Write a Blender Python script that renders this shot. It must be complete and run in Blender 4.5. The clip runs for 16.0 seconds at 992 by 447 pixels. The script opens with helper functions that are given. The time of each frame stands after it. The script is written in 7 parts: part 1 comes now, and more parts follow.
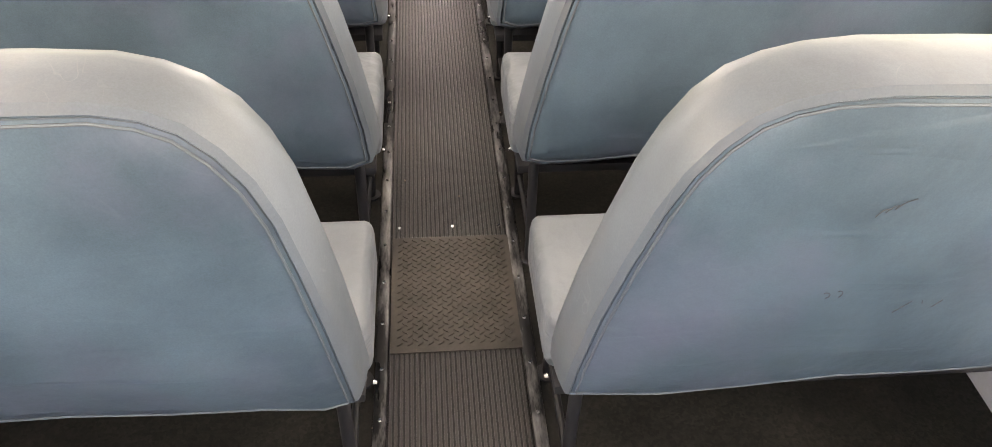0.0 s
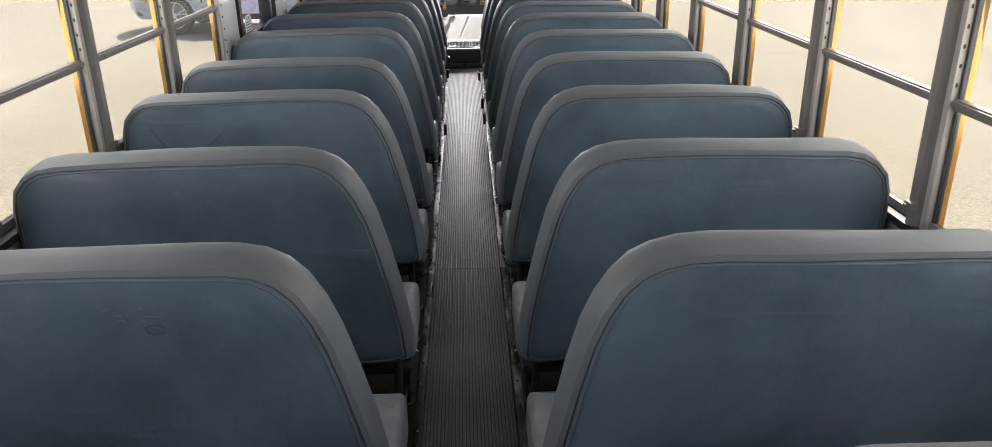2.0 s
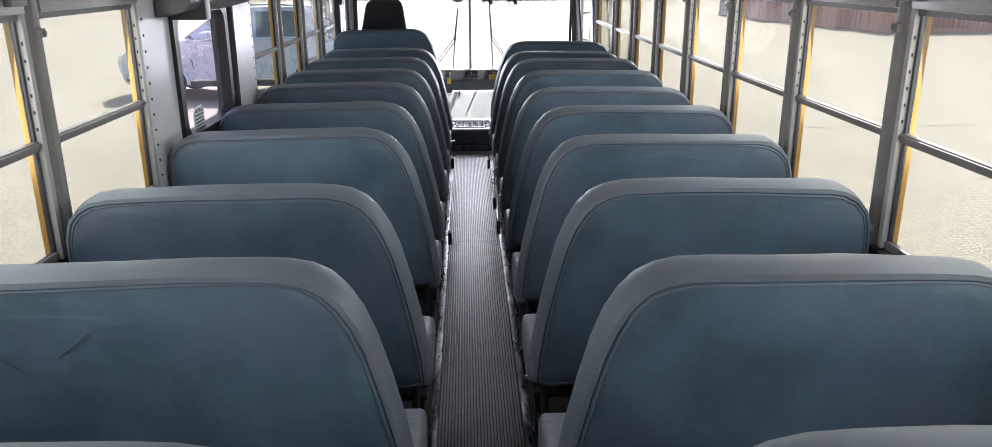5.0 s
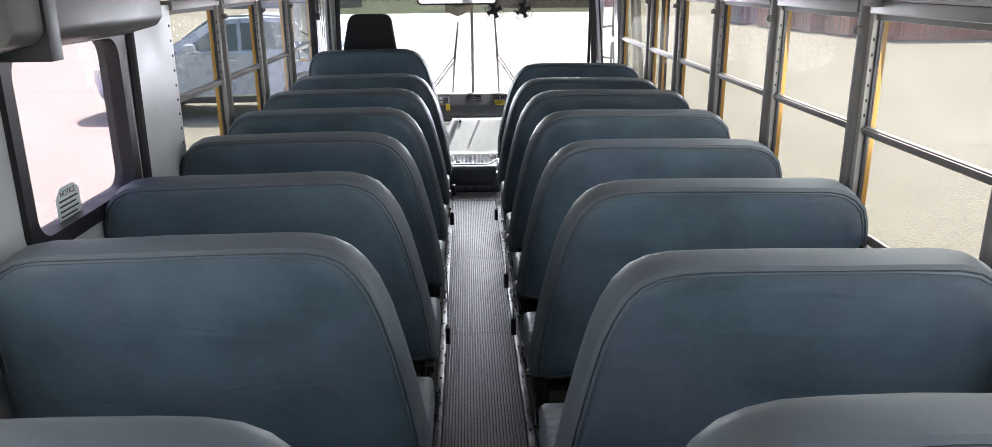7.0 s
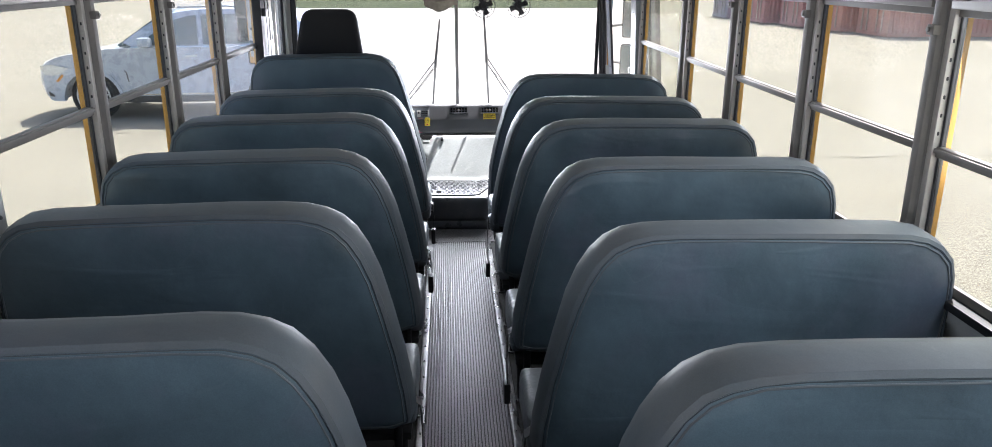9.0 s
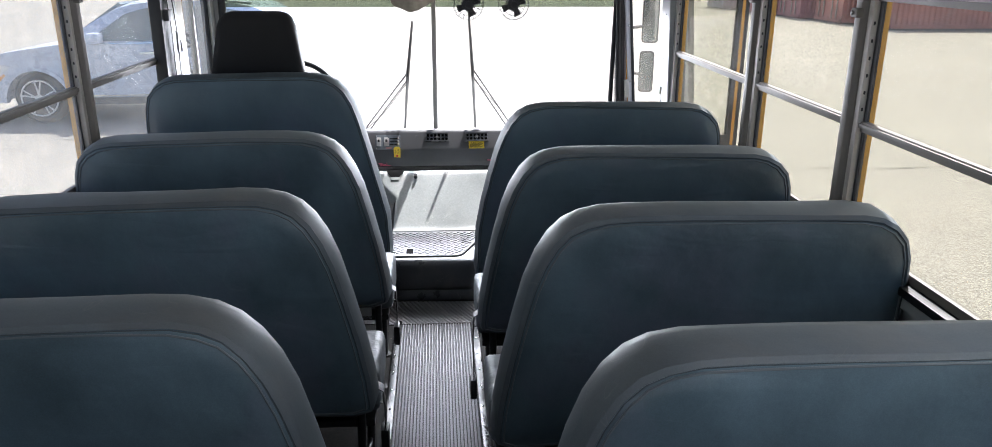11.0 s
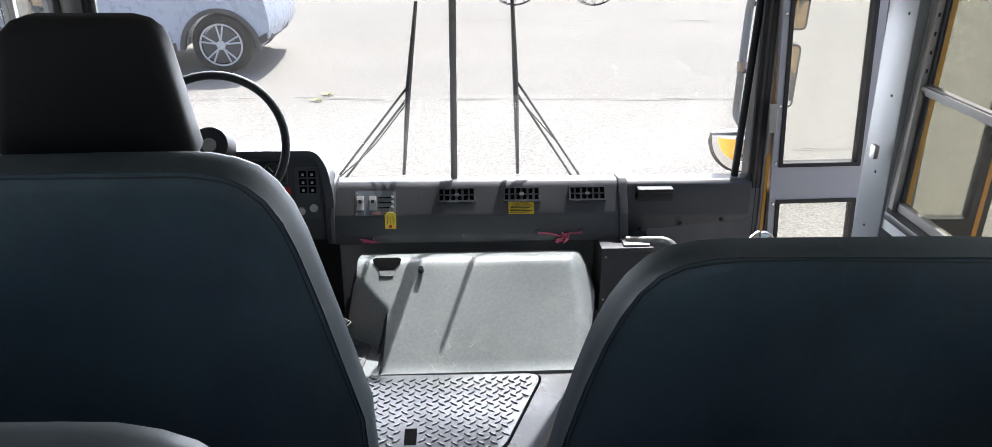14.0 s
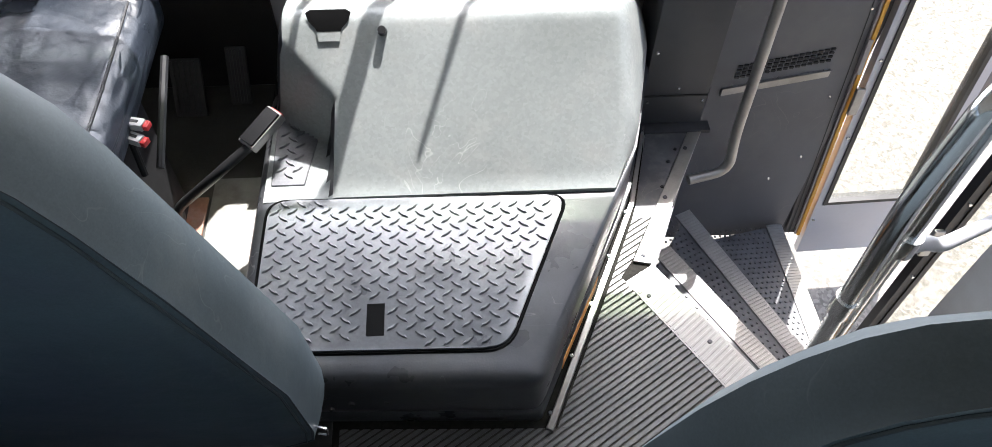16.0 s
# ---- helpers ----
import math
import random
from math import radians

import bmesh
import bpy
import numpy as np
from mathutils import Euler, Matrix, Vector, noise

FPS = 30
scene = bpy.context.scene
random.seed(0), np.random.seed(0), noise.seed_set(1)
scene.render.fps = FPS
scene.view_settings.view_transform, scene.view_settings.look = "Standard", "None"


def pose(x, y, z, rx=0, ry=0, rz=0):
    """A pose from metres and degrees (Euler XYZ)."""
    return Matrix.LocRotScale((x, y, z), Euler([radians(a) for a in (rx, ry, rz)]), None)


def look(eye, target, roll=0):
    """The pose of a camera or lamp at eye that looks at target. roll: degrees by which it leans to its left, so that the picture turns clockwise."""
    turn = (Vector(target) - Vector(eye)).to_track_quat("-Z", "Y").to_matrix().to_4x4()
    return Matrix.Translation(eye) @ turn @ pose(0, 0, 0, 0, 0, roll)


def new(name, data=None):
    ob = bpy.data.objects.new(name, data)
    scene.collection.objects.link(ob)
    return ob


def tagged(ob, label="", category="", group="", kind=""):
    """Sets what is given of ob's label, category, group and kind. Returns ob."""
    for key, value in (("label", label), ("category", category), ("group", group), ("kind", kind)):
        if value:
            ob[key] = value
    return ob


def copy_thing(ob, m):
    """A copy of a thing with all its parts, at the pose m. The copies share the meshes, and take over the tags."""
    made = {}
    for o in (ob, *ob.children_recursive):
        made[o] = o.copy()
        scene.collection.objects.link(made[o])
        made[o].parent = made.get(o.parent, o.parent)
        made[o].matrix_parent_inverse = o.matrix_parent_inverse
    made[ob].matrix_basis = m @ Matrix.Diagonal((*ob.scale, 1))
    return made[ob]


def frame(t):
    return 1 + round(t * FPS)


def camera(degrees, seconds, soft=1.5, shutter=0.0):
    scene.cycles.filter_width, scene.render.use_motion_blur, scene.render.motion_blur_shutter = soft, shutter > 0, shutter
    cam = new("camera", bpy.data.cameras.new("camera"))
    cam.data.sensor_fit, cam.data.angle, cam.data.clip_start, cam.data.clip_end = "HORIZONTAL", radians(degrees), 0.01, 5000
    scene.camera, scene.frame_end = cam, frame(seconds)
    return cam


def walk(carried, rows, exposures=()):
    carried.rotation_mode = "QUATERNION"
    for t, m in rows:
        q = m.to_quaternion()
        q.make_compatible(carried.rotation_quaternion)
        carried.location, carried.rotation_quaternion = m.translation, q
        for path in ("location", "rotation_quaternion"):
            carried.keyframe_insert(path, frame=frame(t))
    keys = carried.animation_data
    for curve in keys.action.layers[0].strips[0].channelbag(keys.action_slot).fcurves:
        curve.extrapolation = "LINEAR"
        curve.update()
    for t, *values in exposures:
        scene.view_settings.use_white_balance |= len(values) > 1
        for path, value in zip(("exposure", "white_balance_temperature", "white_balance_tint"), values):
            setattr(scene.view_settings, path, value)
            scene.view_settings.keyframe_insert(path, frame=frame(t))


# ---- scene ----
cam = camera(63.8, 16.0, 0.8)
EXPOSURE = [(0.0, 3.80, 7850, 22), (0.5, 2.80, 7600, 21), (1.0, 1.88, 7250, 20), (1.5, 1.80, 6800, 18), (2.0, 1.71, 6550, 17), (3.0, 1.74, 5980, 15), (3.5, 1.72, 5900, 14), (4.5, 1.72, 5950, 14), (7.0, 1.63, 6050, 15),
            (9.0, 1.82, 5930, 14), (11.5, 1.57, 5950, 14), (12.5, 1.27, 5950, 13), (13.5, 1.15, 5900, 12), (14.0, 1.0, 5900, 12), (14.5, 0.98, 5850, 11), (15.0, 1.18, 5850, 13), (15.5, 1.42, 6000, 13), (16.0, 1.62, 6100, 13)]
PATH = [
    (0, (-0.031, -0.273, 1.447), (0.126, 1.212, 0.115), 2.0),
    (0.5, (-0.007, -0.264, 1.485), (0.146, 1.348, 0.311), 0.8),
    (1, (-0.007, -0.248, 1.516), (0.090, 1.446, 0.458), -0.5),
    (1.2, (-0.002, -0.233, 1.527), (0.079, 1.501, 0.532), -0.9),
    (1.5, (0.009, -0.219, 1.551), (0.075, 1.576, 0.675), -1.1),
    (2, (0.026, -0.188, 1.569), (0.091, 1.667, 0.825), -0.7),
    (2.5, (0.044, -0.123, 1.574), (0.106, 1.762, 0.909), -0.5),
    (3, (0.008, -0.004, 1.571), (0.064, 1.888, 0.922), -0.6),
    (3.5, (-0.047, 0.160, 1.573), (0.014, 2.050, 0.920), -0.6),
    (4, (-0.040, 0.379, 1.565), (0.032, 2.271, 0.920), -0.2),
    (4.5, (-0.022, 0.636, 1.562), (0.048, 2.537, 0.943), -0.2),
    (7, (-0.027, 2.109, 1.571), (0.038, 4.019, 0.982), -0.5),
    (7.5, (-0.004, 2.395, 1.559), (0.08, 4.304, 0.97), -0.1),
    (8, (0.021, 2.689, 1.567), (0.11, 4.596, 0.972), 0.0),
    (8.5, (-0.005, 2.993, 1.554), (0.079, 4.899, 0.953), -0.1),
    (9, (-0.038, 3.284, 1.551), (0.074, 5.186, 0.943), 0.1),
    (11.5, (0.047, 4.873, 1.547), (0.185, 6.762, 0.906), 0.2),
    (12, (0.035, 5.204, 1.552), (0.15, 7.092, 0.9), -0.1),
    (12.5, (0.019, 5.541, 1.561), (0.145, 7.424, 0.898), 0.2),
    (13, (0.012, 5.848, 1.582), (0.143, 7.727, 0.908), 0.7),
    (13.5, (-0.006, 6.145, 1.601), (0.092, 8.01, 0.887), 0.3),
    (14, (-0.006, 6.411, 1.593), (0.116, 8.238, 0.79), 0.7),
    (14.5, (0.027, 6.682, 1.578), (0.152, 8.425, 0.606), 0.9),
    (15, (0.013, 6.935, 1.54), (0.116, 8.456, 0.244), 0.7),
    (15.5, (-0.007, 7.175, 1.517), (0.084, 8.455, -0.017), 0.6),
    (16, (0.048, 7.397, 1.501), (0.141, 8.588, -0.103), 1.4),
]
walk(cam, [(t, look(eye, target, roll)) for t, eye, target, roll in PATH], EXPOSURE)

# ---- light and sky ----
SUN_UP, SUN_SIDE = 58.5, 23.0          # degrees above the horizon, degrees to the right of straight ahead
world = bpy.data.worlds.new("sky")
scene.world = world
world.use_nodes = True
wn = world.node_tree.nodes
sky = wn.new("ShaderNodeTexSky")
sky.sky_type, sky.sun_disc = "NISHITA", False
sky.sun_elevation, sky.sun_rotation = radians(SUN_UP), radians(SUN_SIDE)
sky.air_density, sky.dust_density, sky.ozone_density = 1.0, 4.0, 0.6
world.node_tree.links.new(sky.outputs[0], wn["Background"].inputs[0])
wn["Background"].inputs[1].default_value = 0.15
sun = new("sun", bpy.data.lights.new("sun", "SUN"))
sun.data.energy, sun.data.angle, sun.data.color = 4.6, radians(0.6), (1.0, 0.95, 0.87)
sx, sy = math.sin(radians(SUN_SIDE)) * math.cos(radians(SUN_UP)), math.cos(radians(SUN_SIDE)) * math.cos(radians(SUN_UP))
# Added fill lamps in the side windows, several times brighter than daylight there.
for side, length, middle, power in ((1, 6.2, 2.40, 15.5), (-1, 4.6, 1.60, 11.5)):
    lamp = new("window_fill", bpy.data.lights.new("window_fill", "AREA"))
    lamp.data.shape, lamp.data.size, lamp.data.size_y, lamp.data.energy, lamp.data.color = "RECTANGLE", length, 0.40, power, (0.97, 0.98, 1.0)
    lamp.matrix_basis = look((side * 1.186, middle, 1.25), (0, middle, 1.10))
# Added fill lamp over the windscreen, far brighter than the ground outside.
lamp = new("windscreen_fill", bpy.data.lights.new("windscreen_fill", "AREA"))
lamp.data.shape, lamp.data.size, lamp.data.size_y, lamp.data.energy, lamp.data.color = "RECTANGLE", 1.98, 0.64, 12.0, (0.98, 0.99, 1.0)
lamp.data.spread = radians(108)
lamp.matrix_basis = look((-0.04, 9.022, 0.945), (-0.04, 5.0, 0.15))
sun.matrix_basis = look((sx * 30, sy * 30 + 5, 30 * math.sin(radians(SUN_UP))), (0, 5, 0))


# ---- materials ----
def surface(name, base, rough=0.5, metal=0.0, tone=0.12, scale=6.0, grain=60.0, bump=0.15, deep=0.002,
            second=None, amount=0.0, stain_scale=2.0, spec=0.5, vary=0.0, rough_var=0.1, stretch=(1, 1, 1), speck=None, dents=None, scratch=None):
    """A worn surface: broad blotches, fine grain, stains of a second colour, and a fine relief."""
    m = bpy.data.materials.new(name)
    m.use_nodes = True
    n, l = m.node_tree.nodes, m.node_tree.links
    b = n["Principled BSDF"]
    geo = n.new("ShaderNodeNewGeometry")
    place = n.new("ShaderNodeVectorMath")
    place.operation = "MULTIPLY"
    place.inputs[1].default_value = stretch
    l.new(geo.outputs["Position"], place.inputs[0])

    def noise_at(s, detail=4.0, r=0.55):
        t = n.new("ShaderNodeTexNoise")
        t.inputs["Scale"].default_value, t.inputs["Detail"].default_value, t.inputs["Roughness"].default_value = s, detail, r
        l.new(place.outputs[0], t.inputs["Vector"])
        return t.outputs["Fac"]

    def spread(v, lo, hi, a=0.3, z=0.7):
        r = n.new("ShaderNodeMapRange")
        r.inputs[1].default_value, r.inputs[2].default_value, r.inputs[3].default_value, r.inputs[4].default_value = a, z, lo, hi
        l.new(v, r.inputs[0])
        return r.outputs[0]

    def mixed(kind, fac, a, c):
        x = n.new("ShaderNodeMix")
        x.data_type, x.blend_type = "RGBA", kind
        for slot, v in ((0, fac), (6, a), (7, c)):
            if isinstance(v, (int, float)):
                x.inputs[slot].default_value = v
            elif isinstance(v, tuple):
                x.inputs[slot].default_value = (*v[:3], 1)
            else:
                l.new(v, x.inputs[slot])
        return x.outputs[2]

    broad, fine = noise_at(scale), noise_at(grain, 3.0)
    dark = tuple(c * (1 - tone) for c in base)
    light = tuple(min(1, c * (1 + tone)) for c in base)
    colour = mixed("MIX", spread(broad, 0, 1), dark, light)
    colour = mixed("MULTIPLY", 0.6, colour, mixed("MIX", spread(fine, 0, 1), (1 - tone,) * 3, (1.0, 1.0, 1.0)))
    if second:
        colour = mixed("MIX", spread(noise_at(stain_scale, 6.0, 0.65), 0, amount, 0.5, 0.68), colour, second)
    if speck:
        cell = n.new("ShaderNodeTexVoronoi")
        cell.inputs["Scale"].default_value = speck[0]
        l.new(place.outputs[0], cell.inputs["Vector"])
        tint = n.new("ShaderNodeSeparateColor")
        l.new(cell.outputs["Color"], tint.inputs[0])
        colour = mixed("MULTIPLY", 1.0, colour, mixed("MIX", spread(tint.outputs[0], 0, 1, 0.0, 1.0), (1 - speck[1],) * 3, (1 + speck[1],) * 3))
    if scratch:
        line = n.new("ShaderNodeTexNoise")
        line.inputs["Scale"].default_value, line.inputs["Detail"].default_value, line.inputs["Distortion"].default_value = scratch[0], 2.0, 1.5
        l.new(place.outputs[0], line.inputs["Vector"])
        near, thin = n.new("ShaderNodeMath"), n.new("ShaderNodeMath")
        near.operation, thin.operation = "SUBTRACT", "ABSOLUTE"
        near.inputs[1].default_value = 0.5
        l.new(line.outputs["Fac"], near.inputs[0])
        l.new(near.outputs[0], thin.inputs[0])
        gate = spread(noise_at(scratch[0] * 0.8, 3.0), 0, scratch[2], 0.5, 0.62)
        both = n.new("ShaderNodeMath")
        both.operation = "MULTIPLY"
        l.new(spread(thin.outputs[0], 1, 0, 0.0, 0.006), both.inputs[0])
        l.new(gate, both.inputs[1])
        colour = mixed("MIX", both.outputs[0], colour, scratch[1])
    if vary:
        info = n.new("ShaderNodeObjectInfo")
        colour = mixed("MULTIPLY", 1.0, colour, mixed("MIX", info.outputs["Random"], (1 - vary,) * 3, (1.0, 1.0, 1.0)))
    l.new(colour, b.inputs["Base Color"])
    l.new(spread(broad, max(0.02, rough - rough_var), min(1, rough + rough_var)), b.inputs["Roughness"])
    b.inputs["Metallic"].default_value = metal
    b.inputs["Specular IOR Level"].default_value = spec
    if bump:
        k = n.new("ShaderNodeBump")
        k.inputs["Strength"].default_value, k.inputs["Distance"].default_value = bump, deep
        l.new(fine, k.inputs["Height"])
        if dents:
            w = n.new("ShaderNodeBump")
            w.inputs["Strength"].default_value, w.inputs["Distance"].default_value = 1.0, dents[1]
            l.new(noise_at(dents[0], 5.0, 0.45), w.inputs["Height"])
            l.new(w.outputs[0], k.inputs["Normal"])
            if len(dents) > 2:
                turn, fold, crease = n.new("ShaderNodeMapping"), n.new("ShaderNodeTexNoise"), n.new("ShaderNodeBump")
                turn.inputs["Rotation"].default_value, turn.inputs["Scale"].default_value = (0.0, 0.7, 0.0), (3.0, 3.0, 14.0)
                fold.inputs["Scale"].default_value, fold.inputs["Detail"].default_value, fold.inputs["Distortion"].default_value = dents[2], 2.0, 0.8
                crease.inputs["Strength"].default_value, crease.inputs["Distance"].default_value = 0.7, dents[3]
                l.new(place.outputs[0], turn.inputs["Vector"])
                l.new(turn.outputs[0], fold.inputs["Vector"])
                l.new(spread(fold.outputs["Fac"], 0, 1, 0.52, 0.75), crease.inputs["Height"])
                l.new(crease.outputs[0], w.inputs["Normal"])
        l.new(k.outputs[0], b.inputs["Normal"])
    return m


def pane_glass(name, tint=(0.97, 0.98, 0.96), gloss=1.0, dust=0.0):
    m = bpy.data.materials.new(name)
    m.use_nodes = True
    n, l = m.node_tree.nodes, m.node_tree.links
    n.remove(n["Principled BSDF"])
    clear, shine, mix, fres = n.new("ShaderNodeBsdfTransparent"), n.new("ShaderNodeBsdfGlossy"), n.new("ShaderNodeMixShader"), n.new("ShaderNodeLayerWeight")
    clear.inputs[0].default_value = (*tint, 1)
    shine.inputs["Roughness"].default_value = 0.01
    fres.inputs[0].default_value = 0.5
    power, lift = n.new("ShaderNodeMath"), n.new("ShaderNodeMath")
    power.operation, lift.operation = "POWER", "MULTIPLY_ADD"
    power.inputs[1].default_value, lift.inputs[1].default_value, lift.inputs[2].default_value = 5.0, 0.5 * gloss, 0.022 * gloss
    l.new(fres.outputs["Facing"], power.inputs[0])
    l.new(power.outputs[0], lift.inputs[0])
    l.new(lift.outputs[0], mix.inputs[0])
    l.new(clear.outputs[0], mix.inputs[1])
    l.new(shine.outputs[0], mix.inputs[2])
    last = mix.outputs[0]
    if dust:
        film, haze, t, r = n.new("ShaderNodeBsdfTranslucent"), n.new("ShaderNodeMixShader"), n.new("ShaderNodeTexNoise"), n.new("ShaderNodeMapRange")
        film.inputs[0].default_value = (0.62, 0.60, 0.55, 1)
        t.inputs["Scale"].default_value, t.inputs["Detail"].default_value = 3.0, 8.0
        r.inputs[1].default_value, r.inputs[2].default_value, r.inputs[3].default_value, r.inputs[4].default_value = 0.35, 0.75, dust * 0.3, dust
        l.new(t.outputs["Fac"], r.inputs[0])
        l.new(r.outputs[0], haze.inputs[0])
        l.new(last, haze.inputs[1])
        l.new(film.outputs[0], haze.inputs[2])
        last = haze.outputs[0]
    l.new(last, n["Material Output"].inputs[0])
    return m


VINYL = surface("seat_vinyl", (0.090, 0.133, 0.158), 0.40, tone=0.30, scale=4.0, grain=420, bump=0.07, deep=0.0005,
                second=(0.112, 0.129, 0.166), amount=0.9, stain_scale=2.4, vary=0.24, dents=(4.5, 0.014, 0.8, 0.0024), rough_var=0.06, speck=(420, 0.04), scratch=(3.2, (0.16, 0.19, 0.21), 0.22))
# Seat vinyl again, darkened to hold the shade at the front barriers.
VINYL_SHADED = surface("shaded_barrier_vinyl", (0.080, 0.120, 0.146), 0.42, tone=0.20, scale=3.2, grain=420, bump=0.07, deep=0.0005,
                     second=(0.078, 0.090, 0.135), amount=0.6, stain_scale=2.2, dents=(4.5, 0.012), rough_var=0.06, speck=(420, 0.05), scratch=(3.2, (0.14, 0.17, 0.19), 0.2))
# Rubbed vinyl; its paler grey also holds the light on the seat tops.
VINYL_BAND = surface("seat_vinyl_worn_lit_band", (0.118, 0.137, 0.149), 0.50, spec=0.32, tone=0.18, scale=3.5, grain=420, bump=0.04, deep=0.0005,
                     second=(0.136, 0.139, 0.139), amount=0.65, stain_scale=4.0, vary=0.2, dents=(3.5, 0.009), rough_var=0.04, speck=(420, 0.03), scratch=(7.0, (0.21, 0.215, 0.215), 0.30))
# Darker copy of the seat band; offsets the fill lamp at the windscreen.
VINYL_BAND_SHADED = surface("shaded_barrier_band", (0.062, 0.078, 0.086), 0.58, spec=0.25, tone=0.14, scale=4.0, grain=420, bump=0.05, deep=0.0005,
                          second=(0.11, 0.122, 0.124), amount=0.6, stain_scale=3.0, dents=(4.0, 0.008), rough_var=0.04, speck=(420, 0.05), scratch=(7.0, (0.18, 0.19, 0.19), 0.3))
# Seat vinyl made lighter: the light on the cushions is in the colour.
CUSHION = surface("cushion_vinyl", (0.18, 0.195, 0.205), 0.48, spec=0.3, tone=0.10, scale=6.0, grain=420, bump=0.10, deep=0.0006,
                  second=(0.22, 0.23, 0.235), amount=0.3, stain_scale=3.0, vary=0.1, dents=(12.0, 0.012, 1.6, 0.005))
TRIM_WORN = surface("worn_black_edging", (0.03, 0.03, 0.03), 0.32, metal=0.6, tone=0.2, scale=14, second=(0.45, 0.44, 0.42), amount=0.9, stain_scale=7, bump=0.05, stretch=(1.5, 0.35, 1))
SCUFF = surface("dark_scuff", (0.05, 0.05, 0.05), 0.6, bump=0)
SEAM = surface("seam_thread", (0.060, 0.072, 0.080), 0.6, bump=0)
BLACK_METAL = surface("black_painted_steel", (0.02, 0.02, 0.021), 0.4, tone=0.2, bump=0.05)
ALUMINIUM = surface("dull_aluminium", (0.42, 0.41, 0.39), 0.38, metal=0.75, tone=0.15, scale=9, grain=150, bump=0.06, deep=0.0005,
                    second=(0.22, 0.21, 0.2), amount=0.5, stain_scale=5)
JAMB = surface("pale_jamb_metal", (0.42, 0.395, 0.365), 0.5, metal=0.1, tone=0.12, scale=9, grain=150, bump=0.06, deep=0.0005, second=(0.3, 0.28, 0.26), amount=0.5, stain_scale=6)
SASH = surface("dull_sash_metal", (0.19, 0.178, 0.162), 0.58, metal=0.1, spec=0.25, tone=0.15, scale=9, grain=150, bump=0.06, deep=0.0005, second=(0.16, 0.15, 0.14), amount=0.5, stain_scale=5)
POST_GREY = surface("grey_post_metal", (0.215, 0.202, 0.185), 0.55, metal=0.05, spec=0.3, tone=0.12, scale=9, grain=150, bump=0.06, deep=0.0005,
                    second=(0.15, 0.14, 0.128), amount=0.6, stain_scale=6, stretch=(1, 1, 0.4))
# Base sheet between the aisle ribs, darker than they are.
MAT_GROOVE = surface("dark_mat_groove", (0.034, 0.033, 0.030), 0.60, spec=0.4, tone=0.2, scale=20, bump=0.1)
DUSTY_GROOVE = surface("dusty_mat_groove", (0.070, 0.064, 0.055), 0.65, spec=0.3, tone=0.25, scale=12, bump=0.1)
CHROME = surface("polished_steel", (0.78, 0.78, 0.77), 0.20, metal=1.0, tone=0.05, bump=0, rough_var=0.05)
TRACK = surface("window_track", (0.07, 0.07, 0.075), 0.5, metal=0.3, tone=0.25, scale=20)
YELLOW = surface("bus_yellow_paint", (0.72, 0.36, 0.035), 0.35, tone=0.06, scale=8, bump=0.02)
WALL = surface("light_grey_painted_metal", (0.54, 0.55, 0.545), 0.42, tone=0.06, scale=4, grain=200, bump=0.06, deep=0.0004,
               second=(0.40, 0.39, 0.36), amount=0.4, stain_scale=3)
HEADER = surface("dull_header_metal", (0.27, 0.255, 0.235), 0.5, metal=0.15, tone=0.1, scale=4, grain=200, bump=0.06, deep=0.0004, second=(0.18, 0.17, 0.155), amount=0.5, stain_scale=3)
LOCKER = surface("dark_grey_locker_metal", (0.105, 0.098, 0.092), 0.45, tone=0.12, scale=5, grain=200, bump=0.06, deep=0.0004)
WHITE_DOOR = surface("white_painted_door", (0.48, 0.48, 0.51), 0.38, tone=0.04, scale=5, bump=0.03, second=(0.5, 0.48, 0.45), amount=0.25)
CEILING = surface("ceiling_panel", (0.62, 0.62, 0.60), 0.5, tone=0.05, scale=3, grain=900, bump=0.2, deep=0.001)
# Paler than the rear sections: less dirt, and some windscreen sheen put in.
RUBBER = surface("ribbed_rubber", (0.130, 0.127, 0.124), 0.38, spec=0.6, tone=0.06, scale=9, grain=160, bump=0.05, deep=0.0004,
                 second=(0.080, 0.074, 0.066), amount=0.3, stain_scale=4.0, rough_var=0.02, speck=(260, 0.12))
RUBBER_DIRTY = surface("dirty_ribbed_rubber", (0.066, 0.061, 0.052), 0.40, spec=0.7, tone=0.15, scale=9, grain=160, bump=0.05, deep=0.0004,
                       second=(0.060, 0.052, 0.042), amount=0.6, stain_scale=4.0, rough_var=0.03, speck=(260, 0.15))
FLOOR_RUBBER = surface("floor_rubber", (0.019, 0.018, 0.0145), 0.75, spec=0.15, tone=0.3, scale=8, grain=180, bump=0.3, deep=0.001,
                       second=(0.032, 0.029, 0.023), amount=0.7, stain_scale=5.0, speck=(140, 0.25))
TREAD = surface("dirty_tread_plate", (0.072, 0.062, 0.050), 0.40, metal=0.3, tone=0.3, scale=12, grain=120, bump=0.3, deep=0.001)
# Same black plastic as the body, paler to hold the sun on the slope.
COVER = surface("scuffed_sunlit_plastic", (0.258, 0.277, 0.268), 0.42, tone=0.10, scale=4, grain=260, bump=0.12, deep=0.0008,
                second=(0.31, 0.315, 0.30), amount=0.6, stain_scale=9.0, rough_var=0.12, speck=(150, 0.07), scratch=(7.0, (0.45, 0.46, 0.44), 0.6))
